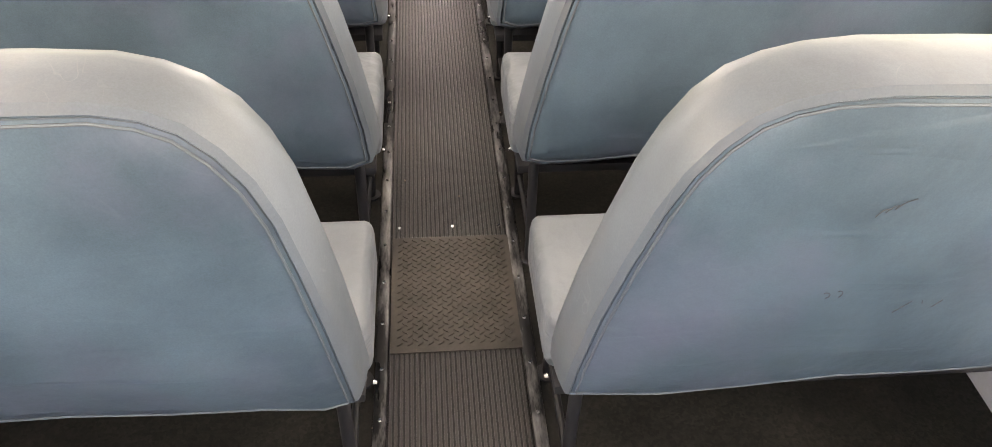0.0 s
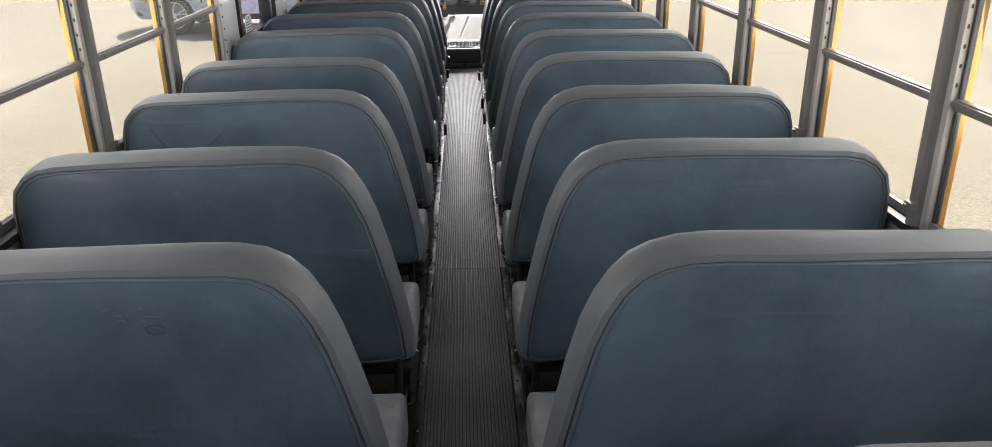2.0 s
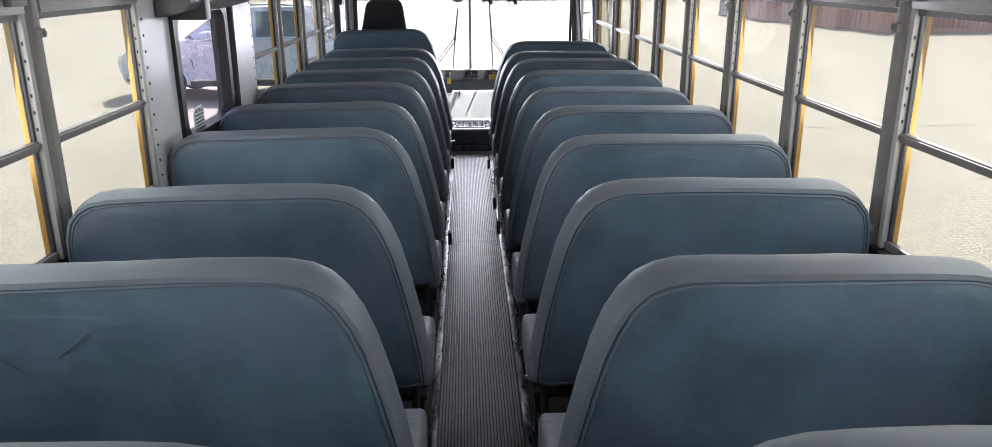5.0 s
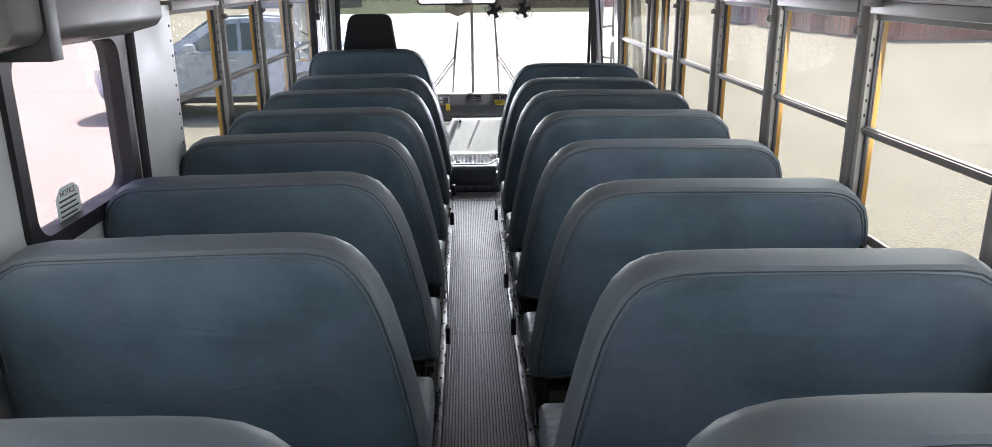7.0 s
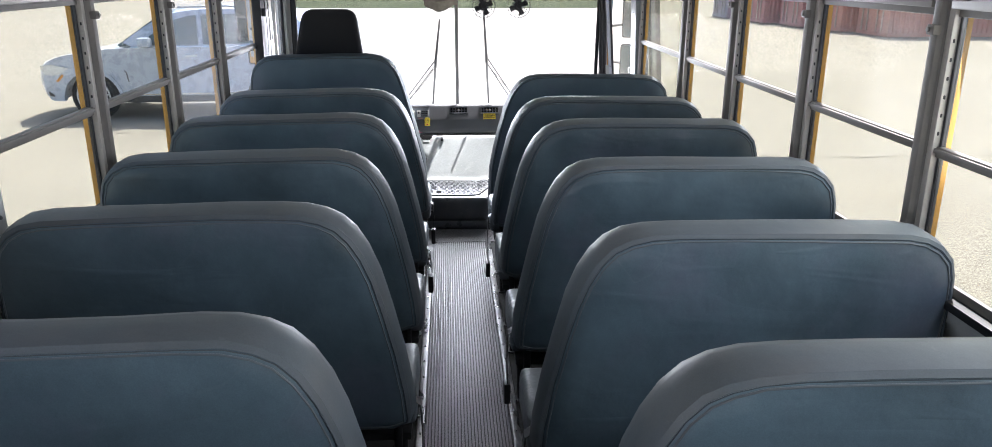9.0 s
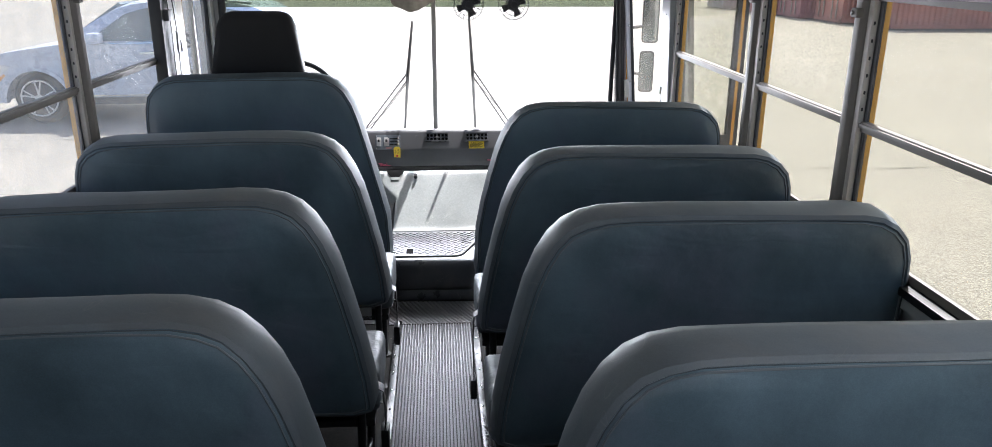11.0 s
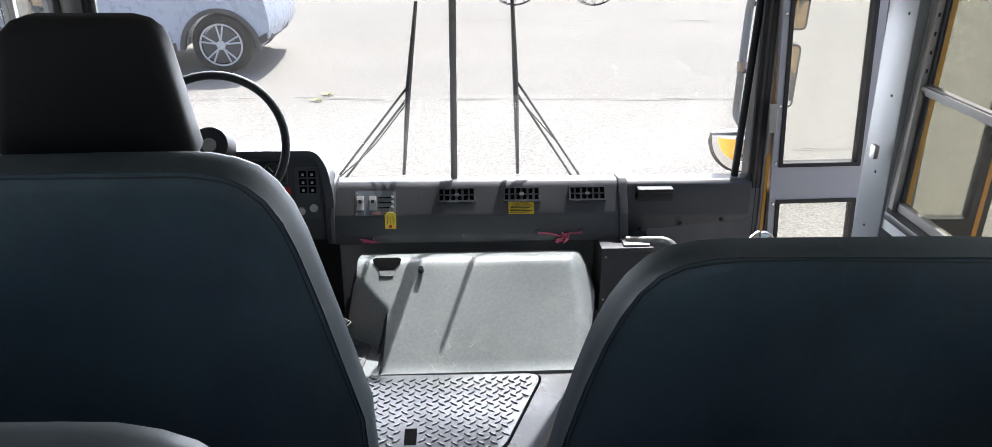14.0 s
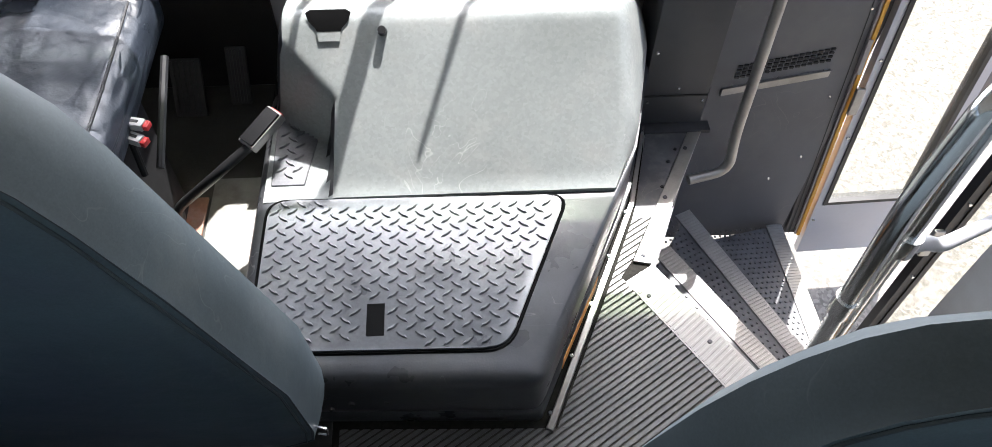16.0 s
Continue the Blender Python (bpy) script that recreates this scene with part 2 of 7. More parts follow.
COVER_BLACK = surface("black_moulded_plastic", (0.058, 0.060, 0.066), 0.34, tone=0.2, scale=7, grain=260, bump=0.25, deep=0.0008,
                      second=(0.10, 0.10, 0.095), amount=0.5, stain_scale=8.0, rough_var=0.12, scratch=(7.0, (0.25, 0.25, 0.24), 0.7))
# Darker copy of the cover's plastic: shade put into the driver's side.
COVER_SIDE_SHADED = surface("shaded_moulded_side", (0.022, 0.024, 0.030), 0.40, tone=0.2, scale=7, grain=260, bump=0.2, deep=0.0008)
PLATE_GREY = surface("tread_panel_plastic", (0.115, 0.12, 0.13), 0.34, spec=0.9, tone=0.2, scale=9, grain=220, bump=0.2, deep=0.0006,
                     second=(0.25, 0.25, 0.24), amount=0.5, stain_scale=7.0, speck=(200, 0.10))
DASH = surface("dark_grey_dash", (0.072, 0.073, 0.079), 0.40, tone=0.15, scale=6, grain=500, bump=0.25, deep=0.0006, second=(0.065, 0.064, 0.062), amount=0.5, stain_scale=5)
WELL_GREY = surface("grey_textured_panel", (0.125, 0.125, 0.133), 0.5, tone=0.12, scale=7, grain=420, bump=0.3, deep=0.0006, second=(0.16, 0.158, 0.155), amount=0.45, stain_scale=6, scratch=(6.0, (0.2, 0.2, 0.2), 0.5))
# Near-black that paints the shade inside vents, slots and the cup recess.
HOLE = surface("unlit_black_recess", (0.004, 0.004, 0.004), 0.9, tone=0.1, bump=0, spec=0.1)
DARK = surface("matt_black", (0.012, 0.012, 0.013), 0.6, tone=0.15, bump=0.1)
GASKET = surface("black_rubber_gasket", (0.014, 0.014, 0.015), 0.5, tone=0.15, bump=0.1)
GROUND = surface("pale_gravel_asphalt", (0.262, 0.248, 0.220), 0.9, tone=0.08, scale=0.5, grain=22, bump=0.6, deep=0.006,
                 second=(0.245, 0.228, 0.198), amount=0.5, stain_scale=0.35, spec=0.1, speck=(80, 0.36))
GLASS = pane_glass("tinted_window_glass", (0.67, 0.67, 0.613), gloss=0.04, dust=0.03)
PINK_GLASS = pane_glass("pinkish_window_glass", (0.86, 0.79, 0.80), gloss=0.05, dust=0.06)
DOOR_GLASS = pane_glass("dusty_door_glass", (0.84, 0.845, 0.815), gloss=0.4, dust=0.10)
HAZY_GLASS = pane_glass("hazy_window_glass", (0.76, 0.765, 0.745), gloss=0.04, dust=0.30)
SHIELD = pane_glass("windscreen_glass", (0.945, 0.95, 0.945), dust=0.03)
TINT = pane_glass("tinted_glass_band", (0.36, 0.40, 0.33), dust=0.04)


# ---- building blocks ----
def place_of(ob):
    p = Vector((0, 0, 0))
    while ob:
        p += ob.location
        ob = ob.parent
    return p


def part(name, bm, material, parent=None, label="", smooth=True, recalc=True):
    """Links a bmesh, given in the place's own metres, as one mesh object under a thing or under a part."""
    if recalc:
        bmesh.ops.recalc_face_normals(bm, faces=bm.faces)
    off = place_of(parent)
    for v in bm.verts:
        v.co -= off
    me = bpy.data.meshes.new(name)
    bm.to_mesh(me)
    bm.free()
    me.materials.append(material)
    if smooth:
        me.shade_smooth()
        me.set_sharp_from_angle(angle=radians(38))
    ob = new(name, me)
    ob.parent = parent
    if label:
        ob["label"] = label
    return ob


def thing(name, at, label, category, group="", kind=""):
    ob = new(name)
    ob.empty_display_size = 0.05
    ob.location = at
    return tagged(ob, label, category, group, kind)


def whole(name, bm, material, label, category, group="", kind="", smooth=True):
    return tagged(part(name, bm, material, None, "", smooth), label, category, group, kind)


def heads(name, points, axis, r, h, material, parent, taper=0.3, label="", n=8):
    """Alike screw or rivet heads, each an object of its own on one shared mesh."""
    first = None
    for p in points:
        if first is None:
            bm = bmesh.new()
            disc(bm, p, axis, r, h, n, taper)
            first, at = part(name, bm, material, parent, label), Vector(p)
        else:
            ob = new(name, first.data)
            ob.parent, ob.location = parent, Vector(p) - at
            if label:
                ob["label"] = label


def box(bm, x0, x1, y0, y1, z0, z1, bev=0.0, seg=2):
    vs = [bm.verts.new((x, y, z)) for x in (x0, x1) for y in (y0, y1) for z in (z0, z1)]
    fs = [bm.faces.new([vs[i] for i in q]) for q in ((0, 1, 3, 2), (4, 6, 7, 5), (0, 4, 5, 1), (2, 3, 7, 6), (0, 2, 6, 4), (1, 5, 7, 3))]
    if bev:
        es = list({e for f in fs for e in f.edges})
        bmesh.ops.bevel(bm, geom=es, offset=bev, segments=seg, affect="EDGES", profile=0.6)
    return vs


def cube(x0, x1, y0, y1, z0, z1, bev=0.0, seg=2):
    bm = bmesh.new()
    box(bm, x0, x1, y0, y1, z0, z1, bev, seg)
    return bm


def loft(bm, rings, close=True, caps=True):
    vr = [[bm.verts.new(p) for p in r] for r in rings]
    n = len(vr[0])
    for a, b in zip(vr, vr[1:]):
        for i in range(n if close else n - 1):
            j = (i + 1) % n
            bm.faces.new((a[i], a[j], b[j], b[i]))
    if caps:
        bm.faces.new(vr[0][::-1])
        bm.faces.new(vr[-1])
    return vr


def tube(bm, pts, r, n=10, closed=False):
    pts = [Vector(p) for p in pts]
    rings = []
    up = None
    for i, p in enumerate(pts):
        a = pts[i - 1] if i or closed else p
        b = pts[(i + 1) % len(pts)] if i + 1 < len(pts) or closed else p
        d = (b - a).normalized()
        if up is None:
            up = d.orthogonal().normalized()
        up = (up - d * up.dot(d)).normalized()
        side = d.cross(up)
        rr = r[i] if isinstance(r, (list, tuple)) else r
        rings.append([p + (up * math.cos(k * math.tau / n) + side * math.sin(k * math.tau / n)) * rr for k in range(n)])
    if closed:
        rings.append(rings[0])
    loft(bm, rings, caps=not closed)
    if closed:
        bmesh.ops.remove_doubles(bm, verts=bm.verts, dist=1e-6)


def rounded(pts, r, n=6):
    """A path through pts with its inner corners rounded by r."""
    pts = [Vector(p) for p in pts]
    out = [pts[0]]
    for a, p, b in zip(pts, pts[1:], pts[2:]):
        u, v = (a - p), (b - p)
        d = min(r, u.length * 0.45, v.length * 0.45)
        s, e = p + u.normalized() * d, p + v.normalized() * d
        for k in range(n + 1):
            t = k / n
            out.append(s.lerp(p, t).lerp(p.lerp(e, t), t))
    out.append(pts[-1])
    return out


def prism(bm, poly, axis, a, b, bev=0.0, seg=2):
    """Extrudes a 2D outline along an axis from a to b. The outline's two numbers are the other two axes in order."""
    def at(p, c):
        return {"x": (c, p[0], p[1]), "y": (p[0], c, p[1]), "z": (p[0], p[1], c)}[axis]
    lo, hi = [bm.verts.new(at(p, a)) for p in poly], [bm.verts.new(at(p, b)) for p in poly]
    fs = [bm.faces.new(lo[::-1]), bm.faces.new(hi)]
    for i in range(len(poly)):
        j = (i + 1) % len(poly)
        fs.append(bm.faces.new((lo[i], lo[j], hi[j], hi[i])))
    if bev:
        bmesh.ops.bevel(bm, geom=list({e for f in fs for e in f.edges}), offset=bev, segments=seg, affect="EDGES", profile=0.6)


def disc(bm, c, axis, r, h, n=12, dome=0.0):
    """A short round stud at c along an axis vector."""
    axis = Vector(axis).normalized()
    u = axis.orthogonal().normalized()
    v = axis.cross(u)
    c = Vector(c)
    rings = [[c + (u * math.cos(k * math.tau / n) + v * math.sin(k * math.tau / n)) * r for k in range(n)],
             [c + axis * h + (u * math.cos(k * math.tau / n) + v * math.sin(k * math.tau / n)) * r * (1 - dome) for k in range(n)]]
    loft(bm, rings)


def round_rect(x0, x1, z0, z1, r, n=5):
    out = []
    for cx, cz, a0 in ((x1 - r, z1 - r, 0), (x0 + r, z1 - r, 90), (x0 + r, z0 + r, 180), (x1 - r, z0 + r, 270)):
        for k in range(n + 1):
            a = radians(a0 + 90 * k / n)
            out.append((cx + r * math.cos(a), cz + r * math.sin(a)))
    return out


def ring_frame(bm, outer, inner, axis, a, b):
    """A flat frame between two outlines of the same length."""
    def at(p, c):
        return {"x": (c, p[0], p[1]), "y": (p[0], c, p[1]), "z": (p[0], p[1], c)}[axis]
    q = [[bm.verts.new(at(p, c)) for p in o] for o, c in ((outer, a), (inner, a), (inner, b), (outer, b))]
    n = len(outer)
    for s in range(4):
        t = (s + 1) % 4
        for i in range(n):
            j = (i + 1) % n
            bm.faces.new((q[s][i], q[s][j], q[t][j], q[t][i]))


# ---- ground and the shell of the bus ----
GZ = -0.95
bm = bmesh.new()
N = 120
grid = [[bm.verts.new(((abs(i) / 60) ** 3 * 1500 * (1 if i > 0 else -1) + i * 0.6, 12 + (abs(j) / 60) ** 3 * 1500 * (1 if j > 0 else -1) + j * 0.6,
                       GZ + 0.012 * noise.noise((i * 0.35, j * 0.35, 0)))) for j in range(-60, 61)] for i in range(-60, 61)]
for i in range(N):
    for j in range(N):
        bm.faces.new((grid[i][j], grid[i + 1][j], grid[i + 1][j + 1], grid[i][j + 1]))
whole("ground", bm, GROUND, "pale sun-bleached gravelly asphalt of an open lot", "ground", kind="structure")

Y0, Y1 = -0.95, 9.06          # rear wall, front of the body
SILL, HEAD, RAIL = 0.81, 1.465, 1.127
XI, XO = 1.138, 1.184         # inner and outer face of the side walls

bm = bmesh.new()
prism(bm, [(-1.2, Y0), (1.2, Y0), (1.2, 7.70), (0.90, 7.70), (0.479, 8.372), (0.53, 8.80), (0.56, 9.0), (-1.2, 9.0)], "z", -0.09, 0.0)
floor = whole("floor", bm, FLOOR_RUBBER, "worn dark rubber bus floor with dirt", "floor", kind="structure", smooth=False)

for side, name in ((1, "wall_right"), (-1, "wall_left")):
    bm = bmesh.new()
    yend = 8.31 if side > 0 else 9.05
    box(bm, *sorted((side * 1.177, side * XO)), Y0, yend, -0.35, SILL - 0.06)
    box(bm, *sorted((side * XI, side * XO)), Y0, yend, SILL - 0.06, SILL - 0.02)
    if side < 0:
        box(bm, -XO, -XI, 3.76, 4.055, SILL - 0.02, HEAD + 0.02)
        box(bm, -XO, -XI, 4.735, 5.235, SILL - 0.02, HEAD + 0.02)
        box(bm, -XO, -XI, 4.055, 4.735, SILL - 0.02, 0.905)
        box(bm, -XO, -XI, 4.055, 4.735, 1.435, HEAD + 0.02)
        box(bm, -XO, -XI, 8.165, 8.365, SILL - 0.02, HEAD + 0.02)
        box(bm, -XO, -XI, 8.365, 8.93, SILL - 0.02, 0.70 + 0.16)
        box(bm, -XO, -XI + 0.0, 8.93, 9.05, SILL - 0.02, HEAD + 0.02)
    else:
        box(bm, XI, XO, 8.262, 8.40, SILL - 0.02, HEAD + 0.02)
    whole(name, bm, WALL, "light grey painted sheet metal bus side wall", "wall", kind="structure", smooth=False)

for side in (1, -1):
    bm = bmesh.new()
    yend = 8.40 if side > 0 else 9.05
    box(bm, *sorted((side * (XI - 0.012), side * XO)), Y0, yend, HEAD + 0.036, 1.62)
    head = whole("window_header", bm, HEADER, "dull grey metal header over the side windows", "header", kind="structure", smooth=False)
    part("drip_channel", cube(*sorted((side * 1.100, side * 1.126)), Y0, yend, 1.522, 1.540, 0.003), HEADER, head)
    for k in range(12):
        y = -0.62 + 0.71 * k
        if side > 0 or not 3.7 < y < 5.2:
            part("bracket", cube(*sorted((side * 1.106, side * 1.127)), y, y + 0.075, 1.485, 1.515, 0.004), SASH, head)

# roof: an arched shell
bm = bmesh.new()
arc = [(math.cos(radians(a)), math.sin(radians(a))) for a in range(0, 181, 9)]
outer = [(x * 1.20, 1.60 + z * 0.42) for x, z in arc]
inner = [(x * 1.13, 1.60 + z * 0.36) for x, z in arc]
prism(bm, outer + inner[::-1], "y", Y0, Y1)
whole("ceiling", bm, CEILING, "pale painted metal bus ceiling", "ceiling", kind="structure")

# rear wall with its two windows
bm = bmesh.new()
for x0, x1, z0, z1 in ((-1.19, 1.19, -0.35, 0.85), (-1.19, 1.19, 1.5, 2.02), (-1.19, -0.98, 0.85, 1.5), (-0.10, 0.10, 0.85, 1.5), (0.98, 1.19, 0.85, 1.5)):
    box(bm, x0, x1, Y0 - 0.08, Y0, z0, z1)
whole("wall_rear", bm, WALL, "light grey rear wall of the bus", "wall", kind="structure", smooth=False)

# front wall below and above the windscreen
bm = bmesh.new()
box(bm, -1.235, 1.12, 9.02, 9.09, -0.6, 0.60)
box(bm, -1.235, 1.235, 9.0, 9.09, 1.50, 2.02)
box(bm, -1.235, -1.11, 9.0, 9.09, 0.60, 1.50)
whole("wall_front", bm, WALL, "painted front wall round the windscreen", "wall", kind="structure", smooth=False)


# ---- side windows ----
def side_window(side, y0, y1, number):
    """A two-sash window from y0 to y1 with the post at its far end."""
    w = thing(f"window_{number}", (side * 1.17, y0, SILL), "two-sash bus window with dull aluminium frame and clear glass", "window", "side windows", "structure")
    s = lambda a, b: sorted((side * a, side * b))
    part("sill", cube(*s(1.12, 1.180), y0 - 0.10, y1, SILL - 0.022, SILL, 0.004), GASKET, w, "black rubber-edged sill")
    part("head_rail", cube(*s(1.125, 1.180), y0, y1, HEAD, HEAD + 0.035, 0.004), HEADER, w)
    for z, nm in ((RAIL, "middle_rail"), (HEAD - 0.006, "top_rail"), (SILL + 0.012, "bottom_rail")):
        h = 0.0135 if nm == "middle_rail" else 0.012
        bm = bmesh.new()
        box(bm, *s(1.148, 1.168), y0, y1, z - h, z + h, 0.003)
        if nm == "middle_rail":
            box(bm, *s(1.142, 1.149), y0, y1, z - 0.003, z + 0.009, 0.002)
        part(nm, bm, SASH, w)
    for (a, b), nm in (((y1 - 0.010, y1), "far_stile"), ((y0, y0 + 0.016), "near_stile")):
        part(nm, cube(*s(1.154, 1.167), a, b, SILL, HEAD, 0.003), TRACK, w)
    bm = bmesh.new()
    for z in np.arange(RAIL + 0.045, HEAD - 0.03, 0.044):
        prism(bm, round_rect(*s(1.1440, 1.1490), z - 0.005, z + 0.005, 0.0024, 3), "y", y1 - 0.0012, y1 + 0.002)
    part("latch_track", bm, DARK, w)["kind"] = "stuff"
    part("jamb", cube(*s(1.1385, 1.1665), y1, y1 + 0.022, SILL, HEAD, 0.003), JAMB, w, "grey jamb channel with latch notches")
    for a, b in ((y1 - 0.002, y1 + 0.012), (y0 - 0.014, y0 + 0.0)):
        part("outer_edge", cube(*s(1.167, 1.186), a, b, SILL - 0.02, HEAD + 0.02, 0.004), YELLOW, w, "yellow painted body edge")
    for (a, b), nm in (((RAIL + 0.01, HEAD), "upper_pane"), ((SILL, RAIL - 0.01), "lower_pane")):
        x = 1.160 if nm == "upper_pane" else 1.156
        p = part(nm, cube(*s(x, x + 0.004), y0 + 0.008, y1 - 0.01, a, b), HAZY_GLASS if side < 0 and y1 > 7.2 else GLASS, w, smooth=False)
        p.visible_shadow = False
    return w


def post(side, y0, y1):
    bm = bmesh.new()
    yc = (y0 + y1) / 2
    prof = [(1.183, y0), (1.145, y0), (1.138, y0 + 0.006), (1.138, yc - 0.02), (1.126, yc - 0.014), (1.122, yc), (1.126, yc + 0.014), (1.138, yc + 0.02), (1.138, y1 - 0.006), (1.145, y1), (1.183, y1)]
    prism(bm, [(side * x, y) for x, y in prof], "z", SILL - 0.05, HEAD + 0.09)
    p = whole("window_post", bm, POST_GREY, "dull aluminium window post", "post", "window posts", "structure")
    for z in (SILL + 0.05, HEAD - 0.05):
        b2 = cube(*sorted((side * 1.112, side * 1.132)), y0 + 0.010, y1 - 0.016, z - 0.012, z + 0.012, 0.004)
        disc(b2, (side * 1.112, y0 + 0.03, z), (-side, 0, 0), 0.006, 0.004, 8)
        part("latch", b2, SASH, p)
    return p


num = 0
right_ends = [3.0 + 0.71 * k for k in range(-5, 7)]
prev = right_ends[0] - 0.71
spans = []
for e in right_ends:
    spans.append((1, prev + 0.078, e, e + 0.078))
    prev = e
spans.append((1, prev + 0.078, 8.240, 8.262))
left_ends = [3.022 + 0.713 * k for k in range(-5, 1)]
prev = left_ends[0] - 0.713
for e in left_ends:
    spans.append((-1, prev + 0.078, e, e + 0.078))
    prev = e
spans.append((-1, prev + 0.078, 3.739, 3.76))
prev = 5.235 - 0.078
for e in (5.832, 6.542, 7.269):
    spans.append((-1, prev + 0.078, e, e + 0.078))
    prev = e
spans.append((-1, prev + 0.078, 8.147, 8.165))
for side, a, b, c in spans:
    num += 1
    side_window(side, a, b, num)
    if c - b > 0.05:
        post(side, b + 0.022, c)

# fixed escape window with its black rubber surround
w = thing("window_escape", (-1.18, 4.055, 0.905), "fixed escape window in a thick black rubber surround", "window", "", "structure")
bm = bmesh.new()
ring_frame(bm, round_rect(4.04, 4.75, 0.89, 1.45, 0.07), round_rect(4.085, 4.705, 0.935, 1.405, 0.06), "x", -1.122, -1.188)
part("rubber_surround", bm, GASKET, w)
p = part("pane", cube(-1.165, -1.161, 4.07, 4.72, 0.92, 1.42), PINK_GLASS, w, smooth=False)
p.visible_shadow = False


# ---- seats ----
AISLE_R, AISLE_L = 0.152, -0.140


def back_outline(top, width, low=0.356, shoulder=0.0, square=0.0, tilt=0.0):
    """The padded back from behind: u from its aisle edge, z up; wide below, with rounded shoulders."""
    k = top - 1.005
    pts = [(0.012, 0.372), (0.002, 0.40), (0.008, 0.48), (0.024, 0.60), (0.045, 0.72 + k * 0.6), (0.066, 0.82 + k), (0.088, 0.885 + k), (0.116, 0.935 + k), (0.150, 0.971 + k),
           (0.190, 0.992 + k), (0.240, 1.003 + k), (0.320, 1.006 + k), (0.45, 1.005 + k), (0.60, 1.003 + k), (0.74, 1.000 + k), (width - 0.150, 0.997 + k), (width - 0.100, 0.988 + k),
           (width - 0.058, 0.965 + k), (width - 0.026, 0.927 + k), (width - 0.010, 0.875 + k), (width - 0.002, 0.80 + k), (width, 0.70), (width - 0.002, 0.55), (width - 0.006, 0.42), (width - 0.02, 0.366),
           (width - 0.10, 0.356), (0.74, 0.360), (0.60, 0.354), (0.45, 0.358), (0.30, 0.352), (0.16, 0.350), (0.06, 0.353)]
    out = []
    for u, z in pts:
        f = max(0, min(1, (z - 0.5) / 0.4)) if u < 0.3 else 0
        if z < 0.48:
            z += tilt * u / width * (0.48 - z) / 0.12
            z = low + (z - 0.356) * (0.48 - low) / 0.124
        g = square * max(0, min(1, (z - 0.86) / 0.1)) * max(0, 1 - abs(u - width + 0.09) / 0.1)
        out.append((u + shoulder * f + g, z))
    return out


def backrest(side, x0, y, top, width, seed, thick=0.128, low=0.356, cut=0.0, rim=0.023, taper=0.0):
    """Lofts the padded back from its rear panel over the rounded rim to its front."""
    pts = back_outline(top, width, low, (0.024 if side > 0 else -0.010) + cut, -0.004 if side > 0 else 0.0, 0.055 if side > 0 else 0.030)
    cu, cz = width * 0.5, 0.67
    n = len(pts)

    def inset(d):
        out = []
        for i, (u, z) in enumerate(pts):
            a, b = pts[i - 1], pts[(i + 1) % n]
            t = Vector((b[0] - a[0], b[1] - a[1])).normalized()
            k = 1.0
            out.append((u + t.y * d * k, z - t.x * d * k))
        return out

    def squeeze(o, s):
        return [(cu + (u - cu) * s, cz + (z - cz) * s) for u, z in o]

    def lean(z):
        return -0.060 * (z - 0.36) / 0.65

    band = inset(rim)
    rear = -0.002
    shapes = [(squeeze(band, 0.12), rear - 0.014), (squeeze(band, 0.55), rear - 0.013), (squeeze(band, 0.90), rear - 0.006), (squeeze(band, 0.985), rear - 0.001),
              (band, rear + 0.0045), (inset(rim - 0.003), rear + 0.0020), (inset(0.010), rear + 0.010), (inset(0.006), rear + 0.028), (inset(0.0025), rear + thick * 0.43), (inset(0.0), rear + thick * 0.67),
              (inset(0.007 + taper * 0.5), rear + thick - 0.014), (inset(0.030 + taper), rear + thick + 0.002), (squeeze(inset(0.04 + taper), 0.8), rear + thick + 0.010), (squeeze(inset(0.04 + taper), 0.2), rear + thick + 0.012)]
    rings = []
    for k, (o, d) in enumerate(shapes):
        r = []
        for u, z in o:
            f = noise.noise((u * 4 + seed * 7.3, z * 4, k * 0.15 + seed))
            g = noise.noise((u * 17 + seed * 3.1, z * 13, k * 0.3))
            sag = 0.010 * max(0, 1 - abs(z - low) / 0.06) * noise.noise((u * 9 + seed, 0, seed))
            r.append((x0 + side * u, y + d + lean(z) + 0.005 * f + 0.0014 * g, z + 0.004 * f + 0.0012 * g + sag))
        rings.append(r)
    return rings, band, lean


def build_back(name, side, x0, y, top, width, seed, parent, low=0.356, cut=0.0, cloth=None, rim=0.023, thick=0.128, taper=0.0):
    rings, band, lean = backrest(side, x0, y, top, width, seed, thick, low, cut, rim, taper)
    bm = bmesh.new()
    loft(bm, rings[:6])
    bm.faces.ensure_lookup_table()
    cap = [f for f in bm.faces if len(f.verts) > 8]
    bmesh.ops.delete(bm, geom=cap[1:], context="FACES_ONLY")
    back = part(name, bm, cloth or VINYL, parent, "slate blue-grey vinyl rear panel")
    bm = bmesh.new()
    loft(bm, rings[5:], caps=False)
    cap = bm.faces.new([v for v in bm.verts][-len(band):])
    part("padded_rim", bm, VINYL_BAND_SHADED if cloth else VINYL_BAND, parent, "rubbed vinyl top band and front, toned for the light there")
    bm = bmesh.new()
    tube(bm, rings[4], 0.0016, 5, closed=True)
    part("seam", bm, SEAM, parent, "dark stitched seam")
    # Tube in the band's tone, put in for the highlight below the seam.
    bm = bmesh.new()
    tube(bm, rings[3], 0.0022, 6, closed=True)
    part("welt", bm, VINYL_BAND_SHADED if cloth else VINYL_BAND, parent, "welt along the seam that stands for its highlight")
    return back


